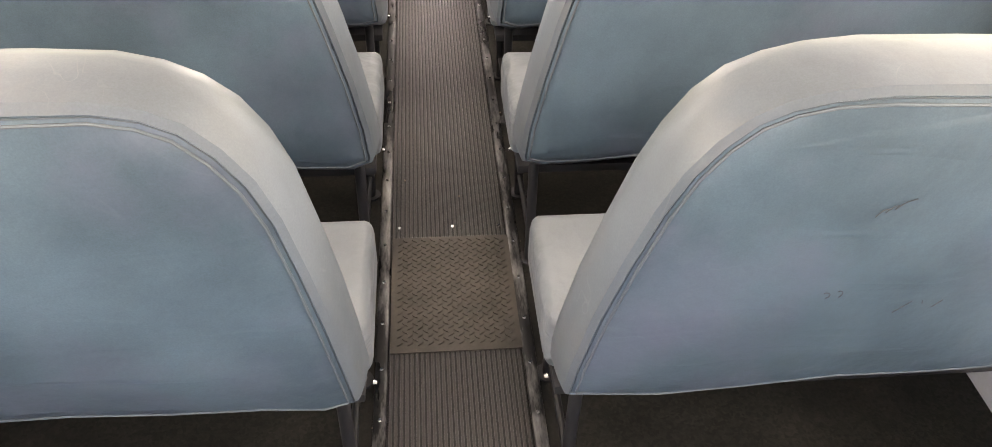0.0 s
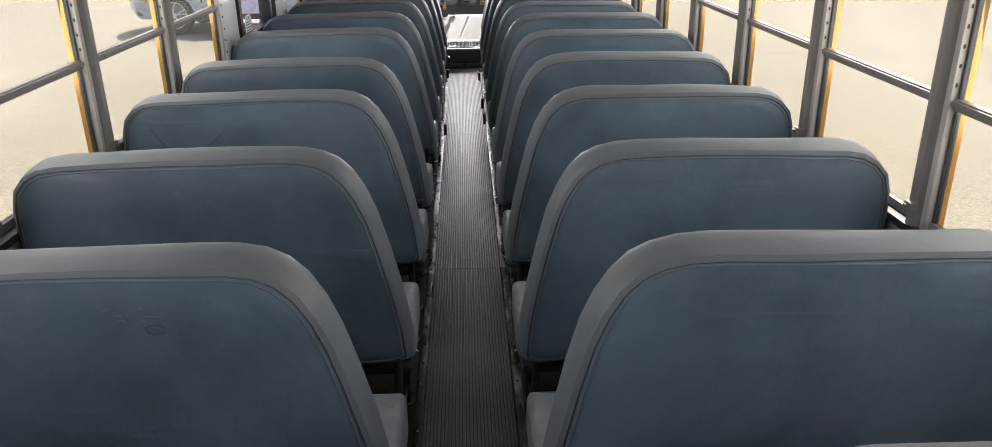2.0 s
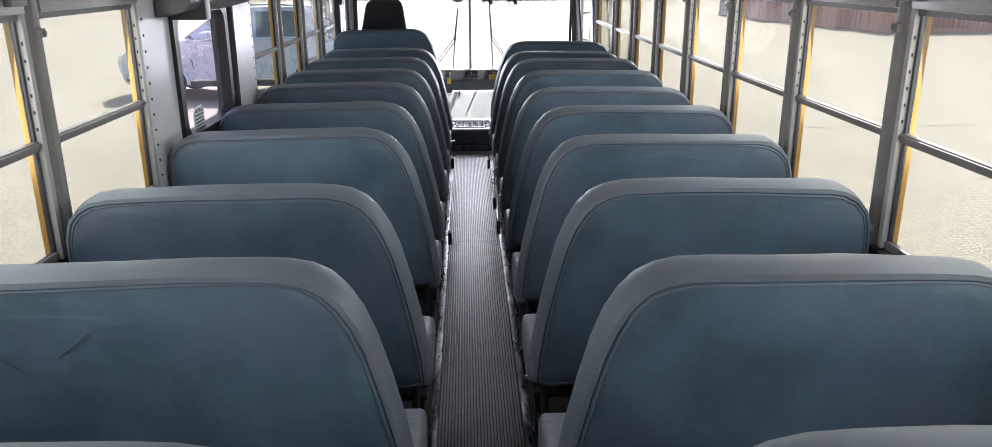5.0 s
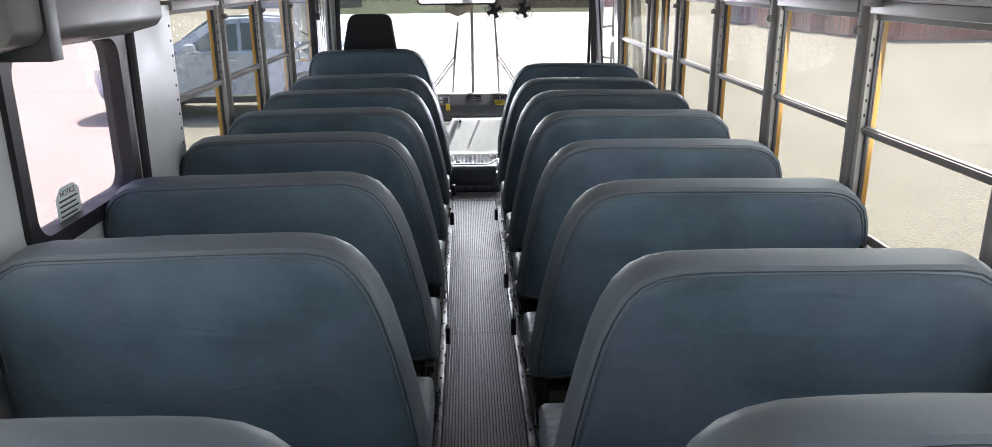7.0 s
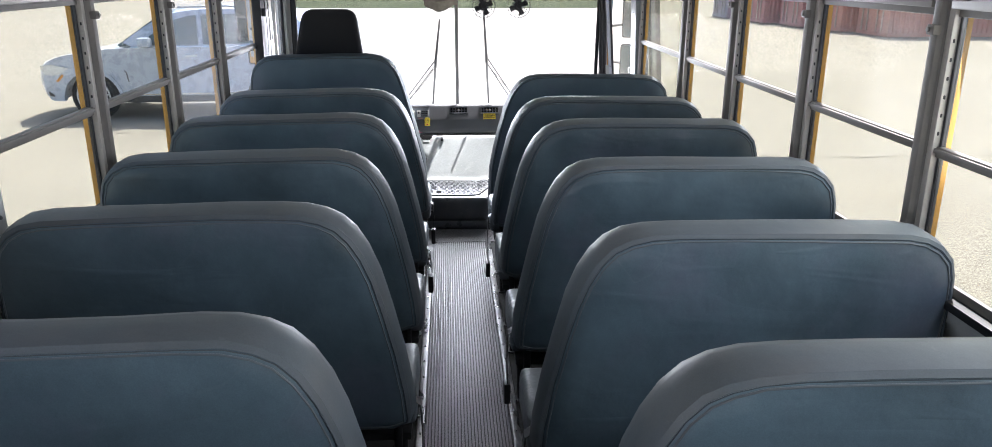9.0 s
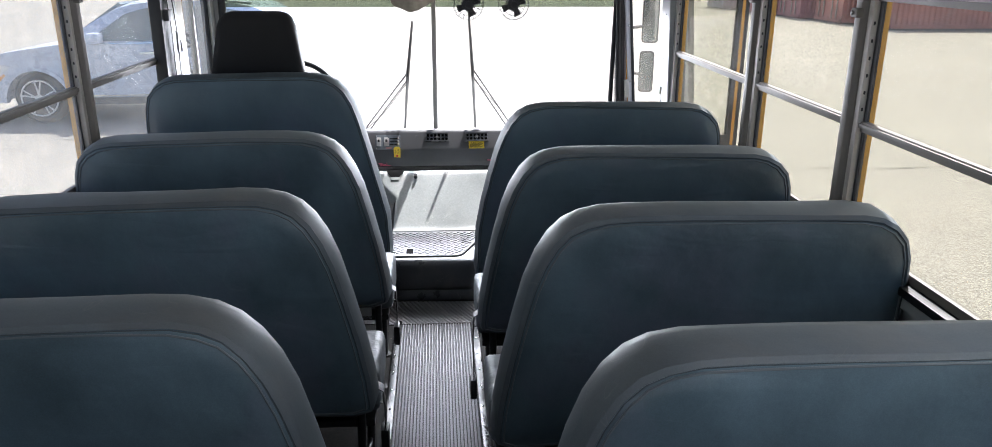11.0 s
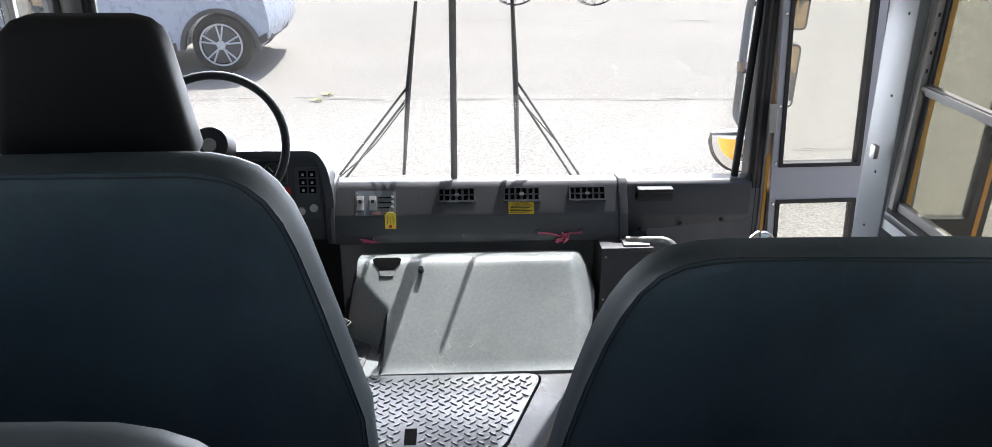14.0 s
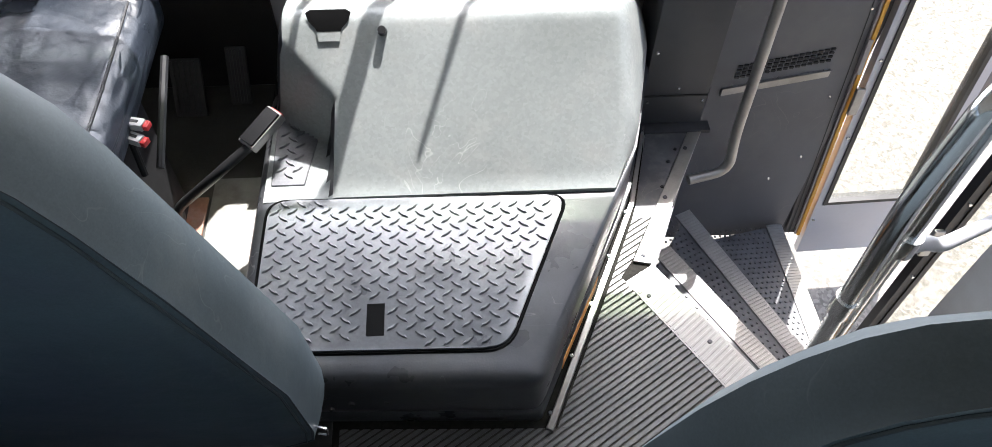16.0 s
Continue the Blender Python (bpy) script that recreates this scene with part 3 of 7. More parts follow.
def build_seat(side, x0, seed, width=1.020, top=1.005, cut=0.0, low=0.356):
    """A bench seat at y = 0 with its aisle edge at x0."""
    s = thing("bus_seat", (x0, 0, 0), "slate blue-grey vinyl school bus bench seat on steel legs", "seat", "rows of bench seats")
    build_back("backrest", side, x0, 0, top, width, seed, s, low, cut)
    bm = cube(*sorted((x0 + side * 0.004, x0 + side * (width - 0.03))), 0.125, 0.415, 0.300, 0.430, 0.0)
    bmesh.ops.bevel(bm, geom=bm.edges[:], offset=0.032, segments=4, affect="EDGES", profile=0.6)
    for v in bm.verts:
        v.co.z += 0.012 * math.sin(math.pi * min(1, max(0, (v.co.y - 0.1) / 0.3))) * (v.co.z > 0.4) + 0.004 * noise.noise((v.co.x * 6 + seed, v.co.y * 6, seed))
    part("seat_cushion", bm, CUSHION, s, "grey vinyl cushion, lightened for the light on it")
    bm = cube(*sorted((x0 + side * 0.02, x0 + side * (width - 0.04))), 0.09, 0.39, 0.278, 0.300, 0.004)
    part("seat_frame", bm, BLACK_METAL, s)
    for u in (0.055,):
        for yy, nm in ((0.075, "rear_leg"), (0.34, "front_leg")):
            bm = bmesh.new()
            tube(bm, [(x0 + side * u, yy, 0.36 if yy < 0.1 else 0.28), (x0 + side * (u + 0.006), yy + 0.01, 0.006)], 0.0125, 10)
            disc(bm, (x0 + side * (u + 0.006), yy + 0.01, 0.0), (0, 0, 1), 0.026, 0.006, 12)
            part(nm, bm, BLACK_METAL, s)
    bm = bmesh.new()
    tube(bm, [(x0 + side * 0.061, 0.085, 0.075), (x0 + side * 0.061, 0.345, 0.075)], 0.008, 8)
    part("leg_brace", bm, BLACK_METAL, s)
    part("wall_rail", cube(*sorted((x0 + side * (width - 0.06), 1.177 * side)), 0.12, 0.38, 0.262, 0.290, 0.003), BLACK_METAL, s)
    bm = bmesh.new()
    disc(bm, (x0 - side * 0.002, 0.062, 0.372), (-side, -0.3, 0), 0.0045, 0.006, 8, 0.3)
    part("frame_bolt", bm, CHROME, s, "small bright frame bolt")
    return s


SEATS = {}
RIGHT_ROWS = [0.490, 1.145, 1.775, 2.430, 3.080, 3.724, 4.370, 5.015, 5.618, 6.280, 6.940]
LEFT_ROWS = [0.495, 1.155, 1.790, 2.470, 3.077, 3.902, 4.520, 5.190, 5.805, 6.465, 7.170]
HEIGHTS = {(1, 8): 0.991, (1, 9): 1.005, (1, 10): 1.005}
for side, x0, rows in ((1, AISLE_R, RIGHT_ROWS), (-1, AISLE_L, LEFT_ROWS)):
    late = -0.010 if side > 0 else 0.026
    # the first four rows are built one by one, a little narrower; three more kinds serve the rest
    widths = (0.980, 0.974, 0.975, 0.977, 1.005, 1.008, 1.005) if side > 0 else (1.014, 1.012, 0.996, 0.990, 1.012, 1.014, 1.014)
    kinds = [build_seat(side, x0, k + (0.4 if side < 0 else 0), wide, 1.005, late if k else 0.0 if side < 0 else -0.010, 0.356 if k else 0.376) for k, wide in enumerate(widths)]
    for i, y in enumerate(rows):
        m = pose(x0, y - (0.012 if i == 0 else 0.030 if i < 7 else 0.018), 0) @ Matrix.Diagonal((1, 1, HEIGHTS.get((side, i + 1), 1.0), 1))
        if i < 4:
            made = kinds[i]
            made.matrix_basis = m
        elif i == 4:
            made = copy_thing(kinds[2], m)
        elif i < 8:
            made = kinds[i - 1]
            made.matrix_basis = m
        else:
            made = copy_thing(kinds[4 + (i + 1) % 3], m)
        SEATS[side, i + 1] = made


def scribble(seat, strokes, label, r=0.0006, ink=None, name="pen_scrawl"):
    """Pen marks, scuffs and creases on the rear panel of one seat: strokes of x, z points."""
    bm = bmesh.new()
    y = place_of(seat).y
    for st in strokes:
        pts = [(x, y - 0.018 - 0.060 * (z - 0.36) / 0.65 - 0.0006, z) for x, z in st]
        tube(bm, rounded(pts, 0.006, 3) if len(pts) > 2 else pts, r, 5)
    part(name, bm, ink or SCUFF, seat, label)["kind"] = "stuff"


def arc_of(x, z, rx, rz, a0, a1, n=9):
    return [(x + rx * math.cos(radians(a0 + (a1 - a0) * k / n)), z + rz * math.sin(radians(a0 + (a1 - a0) * k / n))) for k in range(n + 1)]


scribble(SEATS[1, 1], [[(0.508, 0.816), (0.514, 0.828), (0.522, 0.830), (0.517, 0.821), (0.526, 0.834), (0.532, 0.836), (0.527, 0.826), (0.536, 0.840), (0.550, 0.846)],
                       arc_of(0.499, 0.661, 0.006, 0.006, 130, -80), arc_of(0.517, 0.663, 0.005, 0.007, 120, -70), [(0.613, 0.615), (0.632, 0.640)], [(0.647, 0.640), (0.649, 0.634)], [(0.667, 0.624), (0.677, 0.640)]], "small dark pen scrawls", 0.0008)
scribble(SEATS[-1, 2], [arc_of(-0.527, 0.885, 0.018, 0.010, 160, 500, 16), [(-0.545, 0.892), (-0.538, 0.878), (-0.530, 0.888), (-0.522, 0.880), (-0.514, 0.886)]], "dark pen scrawl in an oval", 0.0008)
rnd = random.Random(3)
scribble(SEATS[-1, 2], [[(x, z), (x + rnd.uniform(0.004, 0.010), z + rnd.uniform(-0.003, 0.003)), (x + rnd.uniform(0.008, 0.016), z + rnd.uniform(-0.004, 0.004))] for x, z in [(rnd.uniform(-0.612, -0.525), rnd.uniform(0.897, 0.932)) for _ in range(9)]],
         "pale rubbed scuffs", 0.0007, VINYL_BAND, "scuff_marks")
# Creases in the vinyl, drawn as dark lines.
scribble(SEATS[-1, 4], [[(-1.005, 0.905), (-0.985, 0.868), (-0.955, 0.832), (-0.915, 0.800)], [(-0.775, 0.885), (-0.80, 0.862), (-0.84, 0.835)]], "long curved crease marks", 0.0014)
scribble(SEATS[1, 3], [[(0.66, 0.80), (0.662, 0.795)], [(0.59, 0.70), (0.594, 0.702)]], "tiny dark specks", 0.0015)
for side, row, drop in ((-1, 8, 0.24), (-1, 10, 0.10), (1, 9, 0.16), (1, 8, 0.12), (1, 11, 0.22), (-1, 11, 0.12)):
    seat = SEATS[side, row]
    p = place_of(seat)
    bm = bmesh.new()
    x = p.x - side * 0.010
    pts = [Vector((x + side * 0.05, p.y + 0.10, 0.43)), Vector((x, p.y + 0.09, 0.40)), Vector((x - side * 0.004, p.y + 0.085, 0.32)), Vector((x - side * 0.002, p.y + 0.08, 0.38 - drop))]
    loft(bm, [[q + Vector((0, -0.02, 0)), q + Vector((0, 0.02, 0)), q + Vector((side * 0.003, 0.02, 0)), q + Vector((side * 0.003, -0.02, 0))] for q in pts])
    box(bm, x - 0.012, x + 0.010, p.y + 0.055, p.y + 0.105, 0.31 - drop, 0.385 - drop, 0.006)
    part("lap_belt", bm, GASKET, seat, "black lap belt hanging into the aisle")


bm = cube(-0.285, -0.222, 7.242, 7.245, 0.283, 0.332)
part("paper_label", bm, surface("white_paper", (0.75, 0.76, 0.78), 0.7, tone=0.05, bump=0), SEATS[-1, 11], "white paper label under the seat", smooth=False)


def barrier(side, x0, y, top, label, cut=0.0):
    b = thing("crash_barrier", (x0, y - 0.012, 0), label, "barrier", "padded front barriers")
    build_back("padded_panel", side, x0, y - 0.012, top, 1.008 if side > 0 else 0.985, 5.0 + side, b, low=0.20 if side > 0 else 0.222, cut=cut, cloth=VINYL_SHADED, rim=0.014, thick=0.100 if side > 0 else 0.122, taper=0.040 if side > 0 else 0.0)
    for u in (0.14, 0.90):
        bm = bmesh.new()
        tube(bm, [(x0 + side * u, y + 0.05, 0.40), (x0 + side * u, y + 0.05, 0.004)], 0.016, 10)
        disc(bm, (x0 + side * u, y + 0.05, 0.0), (0, 0, 1), 0.035, 0.006, 12)
        part("leg", bm, BLACK_METAL, b)
    return b


barrier(1, 0.174, 7.672, 1.009, "blue-grey vinyl padded barrier beside the entrance steps, darkened for its shade")
barrier(-1, -0.176, 7.900, 1.098, "tall vinyl padded barrier behind the driver's seat, darkened for its shade", 0.056)

# ---- aisle floor ----
AX0, AX1 = -0.142, 0.160
mat = whole("aisle_mat", cube(AX0, AX1, Y0, 7.765, 0.0, 0.0035), MAT_GROOVE, "ribbed dark rubber aisle runner, scuffed along the middle", "floor mat", kind="structure", smooth=False)
ribs = 26
pitch = (AX1 - AX0) / ribs
prof = [(0.0, 0.003), (0.0006, 0.0062), (0.0020, 0.0074), (pitch * 0.60 - 0.0020, 0.0074), (pitch * 0.60 - 0.0006, 0.0062), (pitch * 0.60, 0.003)]
for y0, y1, m in ((Y0, 0.897, RUBBER_DIRTY), (1.287, 3.155, RUBBER_DIRTY), (3.160, 5.472, RUBBER), (5.476, 7.765, RUBBER)):
    bm = bmesh.new()
    prism(bm, [(AX0 + pitch * 0.2 + u, z) for u, z in prof], "y", y0, y1)
    rib = part("rib", bm, m, mat)
    for k in range(1, ribs):
        ob = new("rib", rib.data)
        ob.parent, ob.location = mat, (pitch * k, 0, 0)
for x in (-0.158, 0.178):
    bm = cube(x - 0.015, x + 0.015, Y0, 7.80, 0.0, 0.010, 0.004, 3)
    t = whole("trim", bm, TRIM_WORN, "black metal edge strip beside the aisle runner", "trim", kind="structure")
    heads("screw", [(x, Y0 + 0.05 + 0.135 * k, 0.0098) for k in range(int((7.75 - Y0) / 0.135))], (0, 0, 1), 0.0055, 0.003, CHROME, t, 0.35, "bright screw head")


def tread_plate(bm, inside, x0, x1, y0, y1, z, step, size):
    """Rows of raised lozenges that lean to either side in turn."""
    i = 0
    y = y0
    while y < y1:
        x = x0 + (step * 0.5 if i % 2 else 0)
        j = i
        while x < x1:
            if inside(x, y):
                a = radians(36 if (i % 2) else -36)
                c, s = math.cos(a), math.sin(a)
                ring = []
                for q, wq in ((1, 0), (0.45, 0.85), (-0.45, 0.85), (-1, 0), (-0.45, -0.85), (0.45, -0.85)):
                    px, py = q * size, wq * size * 0.27
                    ring.append((px * c - py * s, px * s + py * c))
                loft(bm, [[(x + px, y + py, z) for px, py in ring], [(x + px * 0.6, y + py * 0.6, z + size * 0.30) for px, py in ring]])
            x += step
            j += 1
        y += step * 0.5
        i += 1


bm = cube(-0.140, 0.168, 0.898, 1.285, 0.0055, 0.0095, 0.001)
plate = whole("tread_plate", bm, TREAD, "brown worn diamond tread plate let into the aisle", "floor plate", kind="structure", smooth=False)
bm = bmesh.new()
tread_plate(bm, lambda x, y: -0.128 < x < 0.156 and 0.91 < y < 1.275, -0.13, 0.16, 0.91, 1.28, 0.0094, 0.024, 0.0095)
part("tread_pattern", bm, TREAD, plate)["kind"] = "stuff"
heads("screw", [(x, 1.325, 0.0065) for x in (-0.122, 0.02, 0.145)], (0, 0, 1), 0.006, 0.004, CHROME, plate, 0.3, "bright screw head")

DIRT = surface("dry_crumbs", (0.30, 0.25, 0.18), 0.8, tone=0.3, scale=30, bump=0)
rnd = random.Random(11)
bm = bmesh.new()
for k in range(150):
    x = rnd.choice((rnd.uniform(-0.14, 0.16), rnd.uniform(-0.26, -0.17), rnd.uniform(0.19, 0.27), rnd.uniform(-0.9, 0.9)))
    y, r = rnd.uniform(-0.2, 7.9), rnd.uniform(0.0010, 0.0032)
    z = 0.0074 if -0.142 < x < 0.160 else 0.0
    disc(bm, (x, y, z), (rnd.uniform(-0.2, 0.2), rnd.uniform(-0.2, 0.2), 1), r, r, 5, 0.3)
whole("floor_crumbs", bm, DIRT, "scattered pale crumbs and grit on the floor", "grit", kind="stuff")


# ---- engine cover and the front floor ----
cover = thing("engine_cover", (0, 8.1, 0), "scuffed black moulded plastic engine cover with a lit sloping top", "engine cover")
bm = bmesh.new()
prism(bm, [(-0.372, 8.035), (0.190, 8.010), (0.444, 8.555), (0.512, 8.80), (0.540, 8.97), (-0.372, 8.97)], "z", 0.05, 0.205, 0.038, 4)
part("lower_body", bm, COVER_BLACK, cover)
bm = bmesh.new()
prism(bm, [(-0.385, 8.045), (0.196, 8.018), (0.454, 8.560), (0.522, 8.80), (0.552, 8.97), (-0.385, 8.97)], "z", 0.001, 0.058, 0.006, 1)
part("skirt", bm, COVER_BLACK, cover)
def slope_z(y):
    return 0.205 + (y - 8.445) * 0.877 if y < 8.723 else 0.448 - (y - 8.722) * 0.34


def soft_min(p, q, r):
    h = max(r - abs(p - q), 0.0) / r
    return min(p, q) - h * h * r * 0.25


def hump_z(x, y):
    """Height of the moulded cover: a slope, a flat crown, drawn-in sides and soft fillets between them."""
    z = soft_min(0.217 + (y - 8.445) * 0.877, 0.460 - (y - 8.722) * 0.34, 0.030)
    z = soft_min(z, 0.50 - max(0.0, y - 8.845) * 4.0, 0.02)
    right = float(np.interp(y, (8.40, 8.56, 8.80, 8.97), (0.388, 0.462, 0.524, 0.545)))
    left = float(np.interp(y, (8.40, 8.588, 8.680, 8.97), (-0.214, -0.226, -0.348, -0.342)))
    z = soft_min(z, 0.196 + 2.9 * (right - x), 0.075)
    z = soft_min(z, 0.196 + 5.5 * (x - left), 0.060)
    return -soft_min(-z, -0.2068, 0.030) + 0.0008 * noise.noise((x * 14, y * 14, 2.0))


bm = bmesh.new()
ys = [8.434 + 0.436 * j / 56 for j in range(57)]
rows = []
for y in ys:
    r1 = float(np.interp(y, (8.40, 8.56, 8.80, 8.97), (0.362, 0.440, 0.498, 0.518)))
    rows.append([bm.verts.new((-0.352 + (r1 + 0.352) * i / 72, y, hump_z(-0.352 + (r1 + 0.352) * i / 72, y))) for i in range(73)])
for r0, r1 in zip(rows, rows[1:]):
    for i in range(72):
        bm.faces.new((r0[i], r0[i + 1], r1[i + 1], r1[i]))
rim_loop = [r[0] for r in rows] + rows[-1][1:] + [r[-1] for r in rows[-2::-1]] + rows[0][-2:0:-1]
under = [bm.verts.new((v.co.x, v.co.y, 0.17)) for v in rim_loop]
for i in range(len(rim_loop)):
    j = (i + 1) % len(rim_loop)
    bm.faces.new((rim_loop[i], rim_loop[j], under[j], under[i]))
# its steep side towards the driver gets a darker colour that holds its shade
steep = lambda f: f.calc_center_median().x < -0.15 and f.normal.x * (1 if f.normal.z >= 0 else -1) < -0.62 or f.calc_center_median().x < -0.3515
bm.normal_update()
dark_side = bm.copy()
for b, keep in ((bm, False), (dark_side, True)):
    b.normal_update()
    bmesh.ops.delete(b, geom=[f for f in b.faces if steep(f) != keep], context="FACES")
part("sloping_top", bm, COVER, cover, "sloping top panel, greyer than the body for the sun on it", recalc=False)
part("side_face", dark_side, COVER_SIDE_SHADED, cover, "moulded side towards the pedals, darkened for its shade", recalc=False)
# cup recess, knob and rear lip
bm = bmesh.new()
c = Vector((-0.200, 8.712, slope_z(8.712) + 0.008))
nrm = Vector((0, -0.66, 0.75))
rim = [(-0.046, 0.012), (-0.036, 0.018), (0.036, 0.018), (0.046, 0.012), (0.040, -0.006), (0.028, -0.018), (0.024, -0.026), (-0.024, -0.026), (-0.028, -0.018), (-0.040, -0.006)]
along = Vector((0, 0.75, 0.66))
loft(bm, [[c + Vector((1, 0, 0)) * a + along * b + nrm * 0.006 for a, b in rim], [c + Vector((1, 0, 0)) * a * 0.86 + along * b * 0.86 + nrm * 0.0065 for a, b in rim]])
part("cup_recess", bm, HOLE, cover, "flat black plate for the shaded inside of the cup holder")
bm = bmesh.new()
lip = [(-0.024, -0.028), (0.024, -0.028), (0.021, -0.046), (-0.021, -0.046)]
loft(bm, [[c + Vector((1, 0, 0)) * a + along * b + nrm * 0.004 for a, b in lip], [c + Vector((1, 0, 0)) * a + along * b + nrm * 0.0075 for a, b in lip]])
part("cup_lip", bm, COVER, cover, "pale lower lip of the cup holder")
bm = bmesh.new()
c = Vector((-0.092, 8.690, slope_z(8.690) + 0.010))
disc(bm, c, nrm, 0.010, 0.022, 12, 0.15)
disc(bm, c + nrm * 0.022, nrm, 0.008, 0.003, 12)
part("latch_knob", bm, BLACK_METAL, cover)
corners = [Vector((x, y, 0)) for x, y in ((-0.338, 8.088), (0.128, 8.076), (0.274, 8.424), (-0.338, 8.434))]
panel = [(p.x, p.y) for k in range(4) for p in rounded([corners[k - 1], corners[k], corners[(k + 1) % 4]], 0.042, 5)[1:-1]]
bm = bmesh.new()
prism(bm, panel, "z", 0.200, 0.2115, 0.003, 2)
top = part("tread_panel", bm, PLATE_GREY, cover, "grey diamond-tread access panel")
bm = bmesh.new()
cxp, cyp = -0.03, 8.26


def in_panel(x, y):
    r = 0.0
    for i in range(len(panel)):
        a, b = panel[i], panel[(i + 1) % len(panel)]
        if (b[0] - a[0]) * (y - a[1]) - (b[1] - a[1]) * (x - a[0]) < 0.012 * math.hypot(b[0] - a[0], b[1] - a[1]):
            return False
    return not (-0.142 < x < -0.083 and 8.098 < y < 8.19)


tread_plate(bm, in_panel, -0.34, 0.28, 8.075, 8.44, 0.2112, 0.0345, 0.0140)
part("tread_pattern", bm, PLATE_GREY, top)["kind"] = "stuff"
bm = bmesh.new()
ring = [(cxp + (x - cxp) * 1.014, cyp + (y - cyp) * 1.018, 0.2045) for x, y in panel]
tube(bm, ring, 0.004, 6, closed=True)
part("panel_gap", bm, HOLE, cover, "dark gap round the access panel")
part("finger_slot", cube(-0.129, -0.096, 8.110, 8.178, 0.2095, 0.2122), HOLE, cover, "flat black plate for the shaded finger slot", smooth=False)
bm = bmesh.new()
prism(bm, [(-0.340, 8.475), (-0.270, 8.475), (-0.252, 8.60), (-0.275, 8.67), (-0.345, 8.665)], "z", 0.196, 0.2095, 0.002, 1)
small = part("tread_strip", bm, PLATE_GREY, cover, "small diamond-tread strip")
bm = bmesh.new()
tread_plate(bm, lambda x, y: -0.332 < x < -0.275 and 8.488 < y < 8.655, -0.34, -0.26, 8.50, 8.66, 0.2094, 0.0345, 0.0140)
part("tread_pattern", bm, PLATE_GREY, small)["kind"] = "stuff"
STICKER = surface("amber_sticker", (0.75, 0.30, 0.04), 0.45, tone=0.2, bump=0)
bm = bmesh.new()
d = Vector((0.272, 0.545, 0)).normalized()
a, nside = Vector((0.205, 8.03, 0.10)), Vector((0.895, -0.446, 0))
q = [a + d * 0.06 + nside * 0.0045, a + d * 0.26 + nside * 0.0045, a + d * 0.26 + nside * 0.0045 + Vector((0, 0, 0.045)), a + d * 0.06 + nside * 0.0045 + Vector((0, 0, 0.045))]
loft(bm, [q, [p + nside * 0.001 for p in q]])
part("sticker", bm, STICKER, cover, "faded amber warning sticker")

# edge strip along the cover and the front mat
bm = bmesh.new()
prism(bm, [(0.203, 8.00), (0.217, 7.992), (0.467, 8.548), (0.537, 8.80), (0.528, 8.80), (0.456, 8.55)], "z", 0.0, 0.012, 0.002, 1)
t = whole("trim", bm, ALUMINIUM, "scuffed aluminium strip at the foot of the engine cover", "trim", kind="structure")
heads("screw", [(0.215 + 0.25 * k / 4.4, 8.03 + 0.54 * k / 4.4, 0.0118) for k in range(5)], (0, 0, 1), 0.006, 0.003, CHROME, t)

bm = bmesh.new()
ang = radians(33)
dx, dy = math.cos(ang), math.sin(ang)


def clip(poly, o, nrm2):
    """Keeps the side of a polygon that lies ahead of o along nrm2."""
    out = []
    for i in range(len(poly)):
        a, b = poly[i], poly[(i + 1) % len(poly)]
        da, db = (a[0] - o[0]) * nrm2[0] + (a[1] - o[1]) * nrm2[1], (b[0] - o[0]) * nrm2[0] + (b[1] - o[1]) * nrm2[1]
        if da >= 0:
            out.append(a)
        if (da >= 0) != (db >= 0):
            f = da / (da - db)
            out.append((a[0] + (b[0] - a[0]) * f, a[1] + (b[1] - a[1]) * f))
    return out


pieces = [[(-0.20, 7.772), (0.76, 7.772), (0.594, 8.04), (0.232, 8.00), (-0.20, 8.02)], [(0.594, 8.04), (0.405, 8.345), (0.352, 8.27), (0.226, 8.00)],
          [(0.405, 8.345), (0.438, 8.39), (0.502, 8.51), (0.456, 8.505), (0.352, 8.27)]]
for piece in pieces:
    prism(bm, piece, "z", 0.0, 0.0032)
front_mat = whole("front_mat", bm, DUSTY_GROOVE, "rubber mat with diagonal ribs beside the engine cover", "floor mat", kind="structure", smooth=False)
for piece in pieces:
    for k in range(-60, 120):
        o = (0.0 - dy * k * 0.0125, 7.9 + dx * k * 0.0125)
        q = clip(clip(piece, o, (-dy, dx)), (o[0] - dy * 0.0078, o[1] + dx * 0.0078), (dy, -dx))
        if len(q) > 2:
            bm = bmesh.new()
            prism(bm, q, "z", 0.003, 0.0062)
            part("rib", bm, RUBBER, front_mat, smooth=False)
PLATE_DARK = surface("worn_grey_steel", (0.14, 0.14, 0.145), 0.42, metal=0.3, tone=0.2, scale=10, second=(0.28, 0.27, 0.25), amount=0.6, stain_scale=12, scratch=(9.0, (0.4, 0.4, 0.38), 0.7))
bm = bmesh.new()
prism(bm, [(0.502, 8.51), (0.640, 8.774), (0.640, 8.80), (0.540, 8.80), (0.476, 8.56), (0.456, 8.505)], "z", 0.0, 0.005)
fp = whole("floor_plate", bm, PLATE_DARK, "scuffed grey steel floor plate beside the step well", "floor plate", kind="structure", smooth=False)
heads("screw", [(0.545, 8.60, 0.005), (0.60, 8.72, 0.005), (0.575, 8.68, 0.005)], (0, 0, 1), 0.005, 0.003, BLACK_METAL, fp)

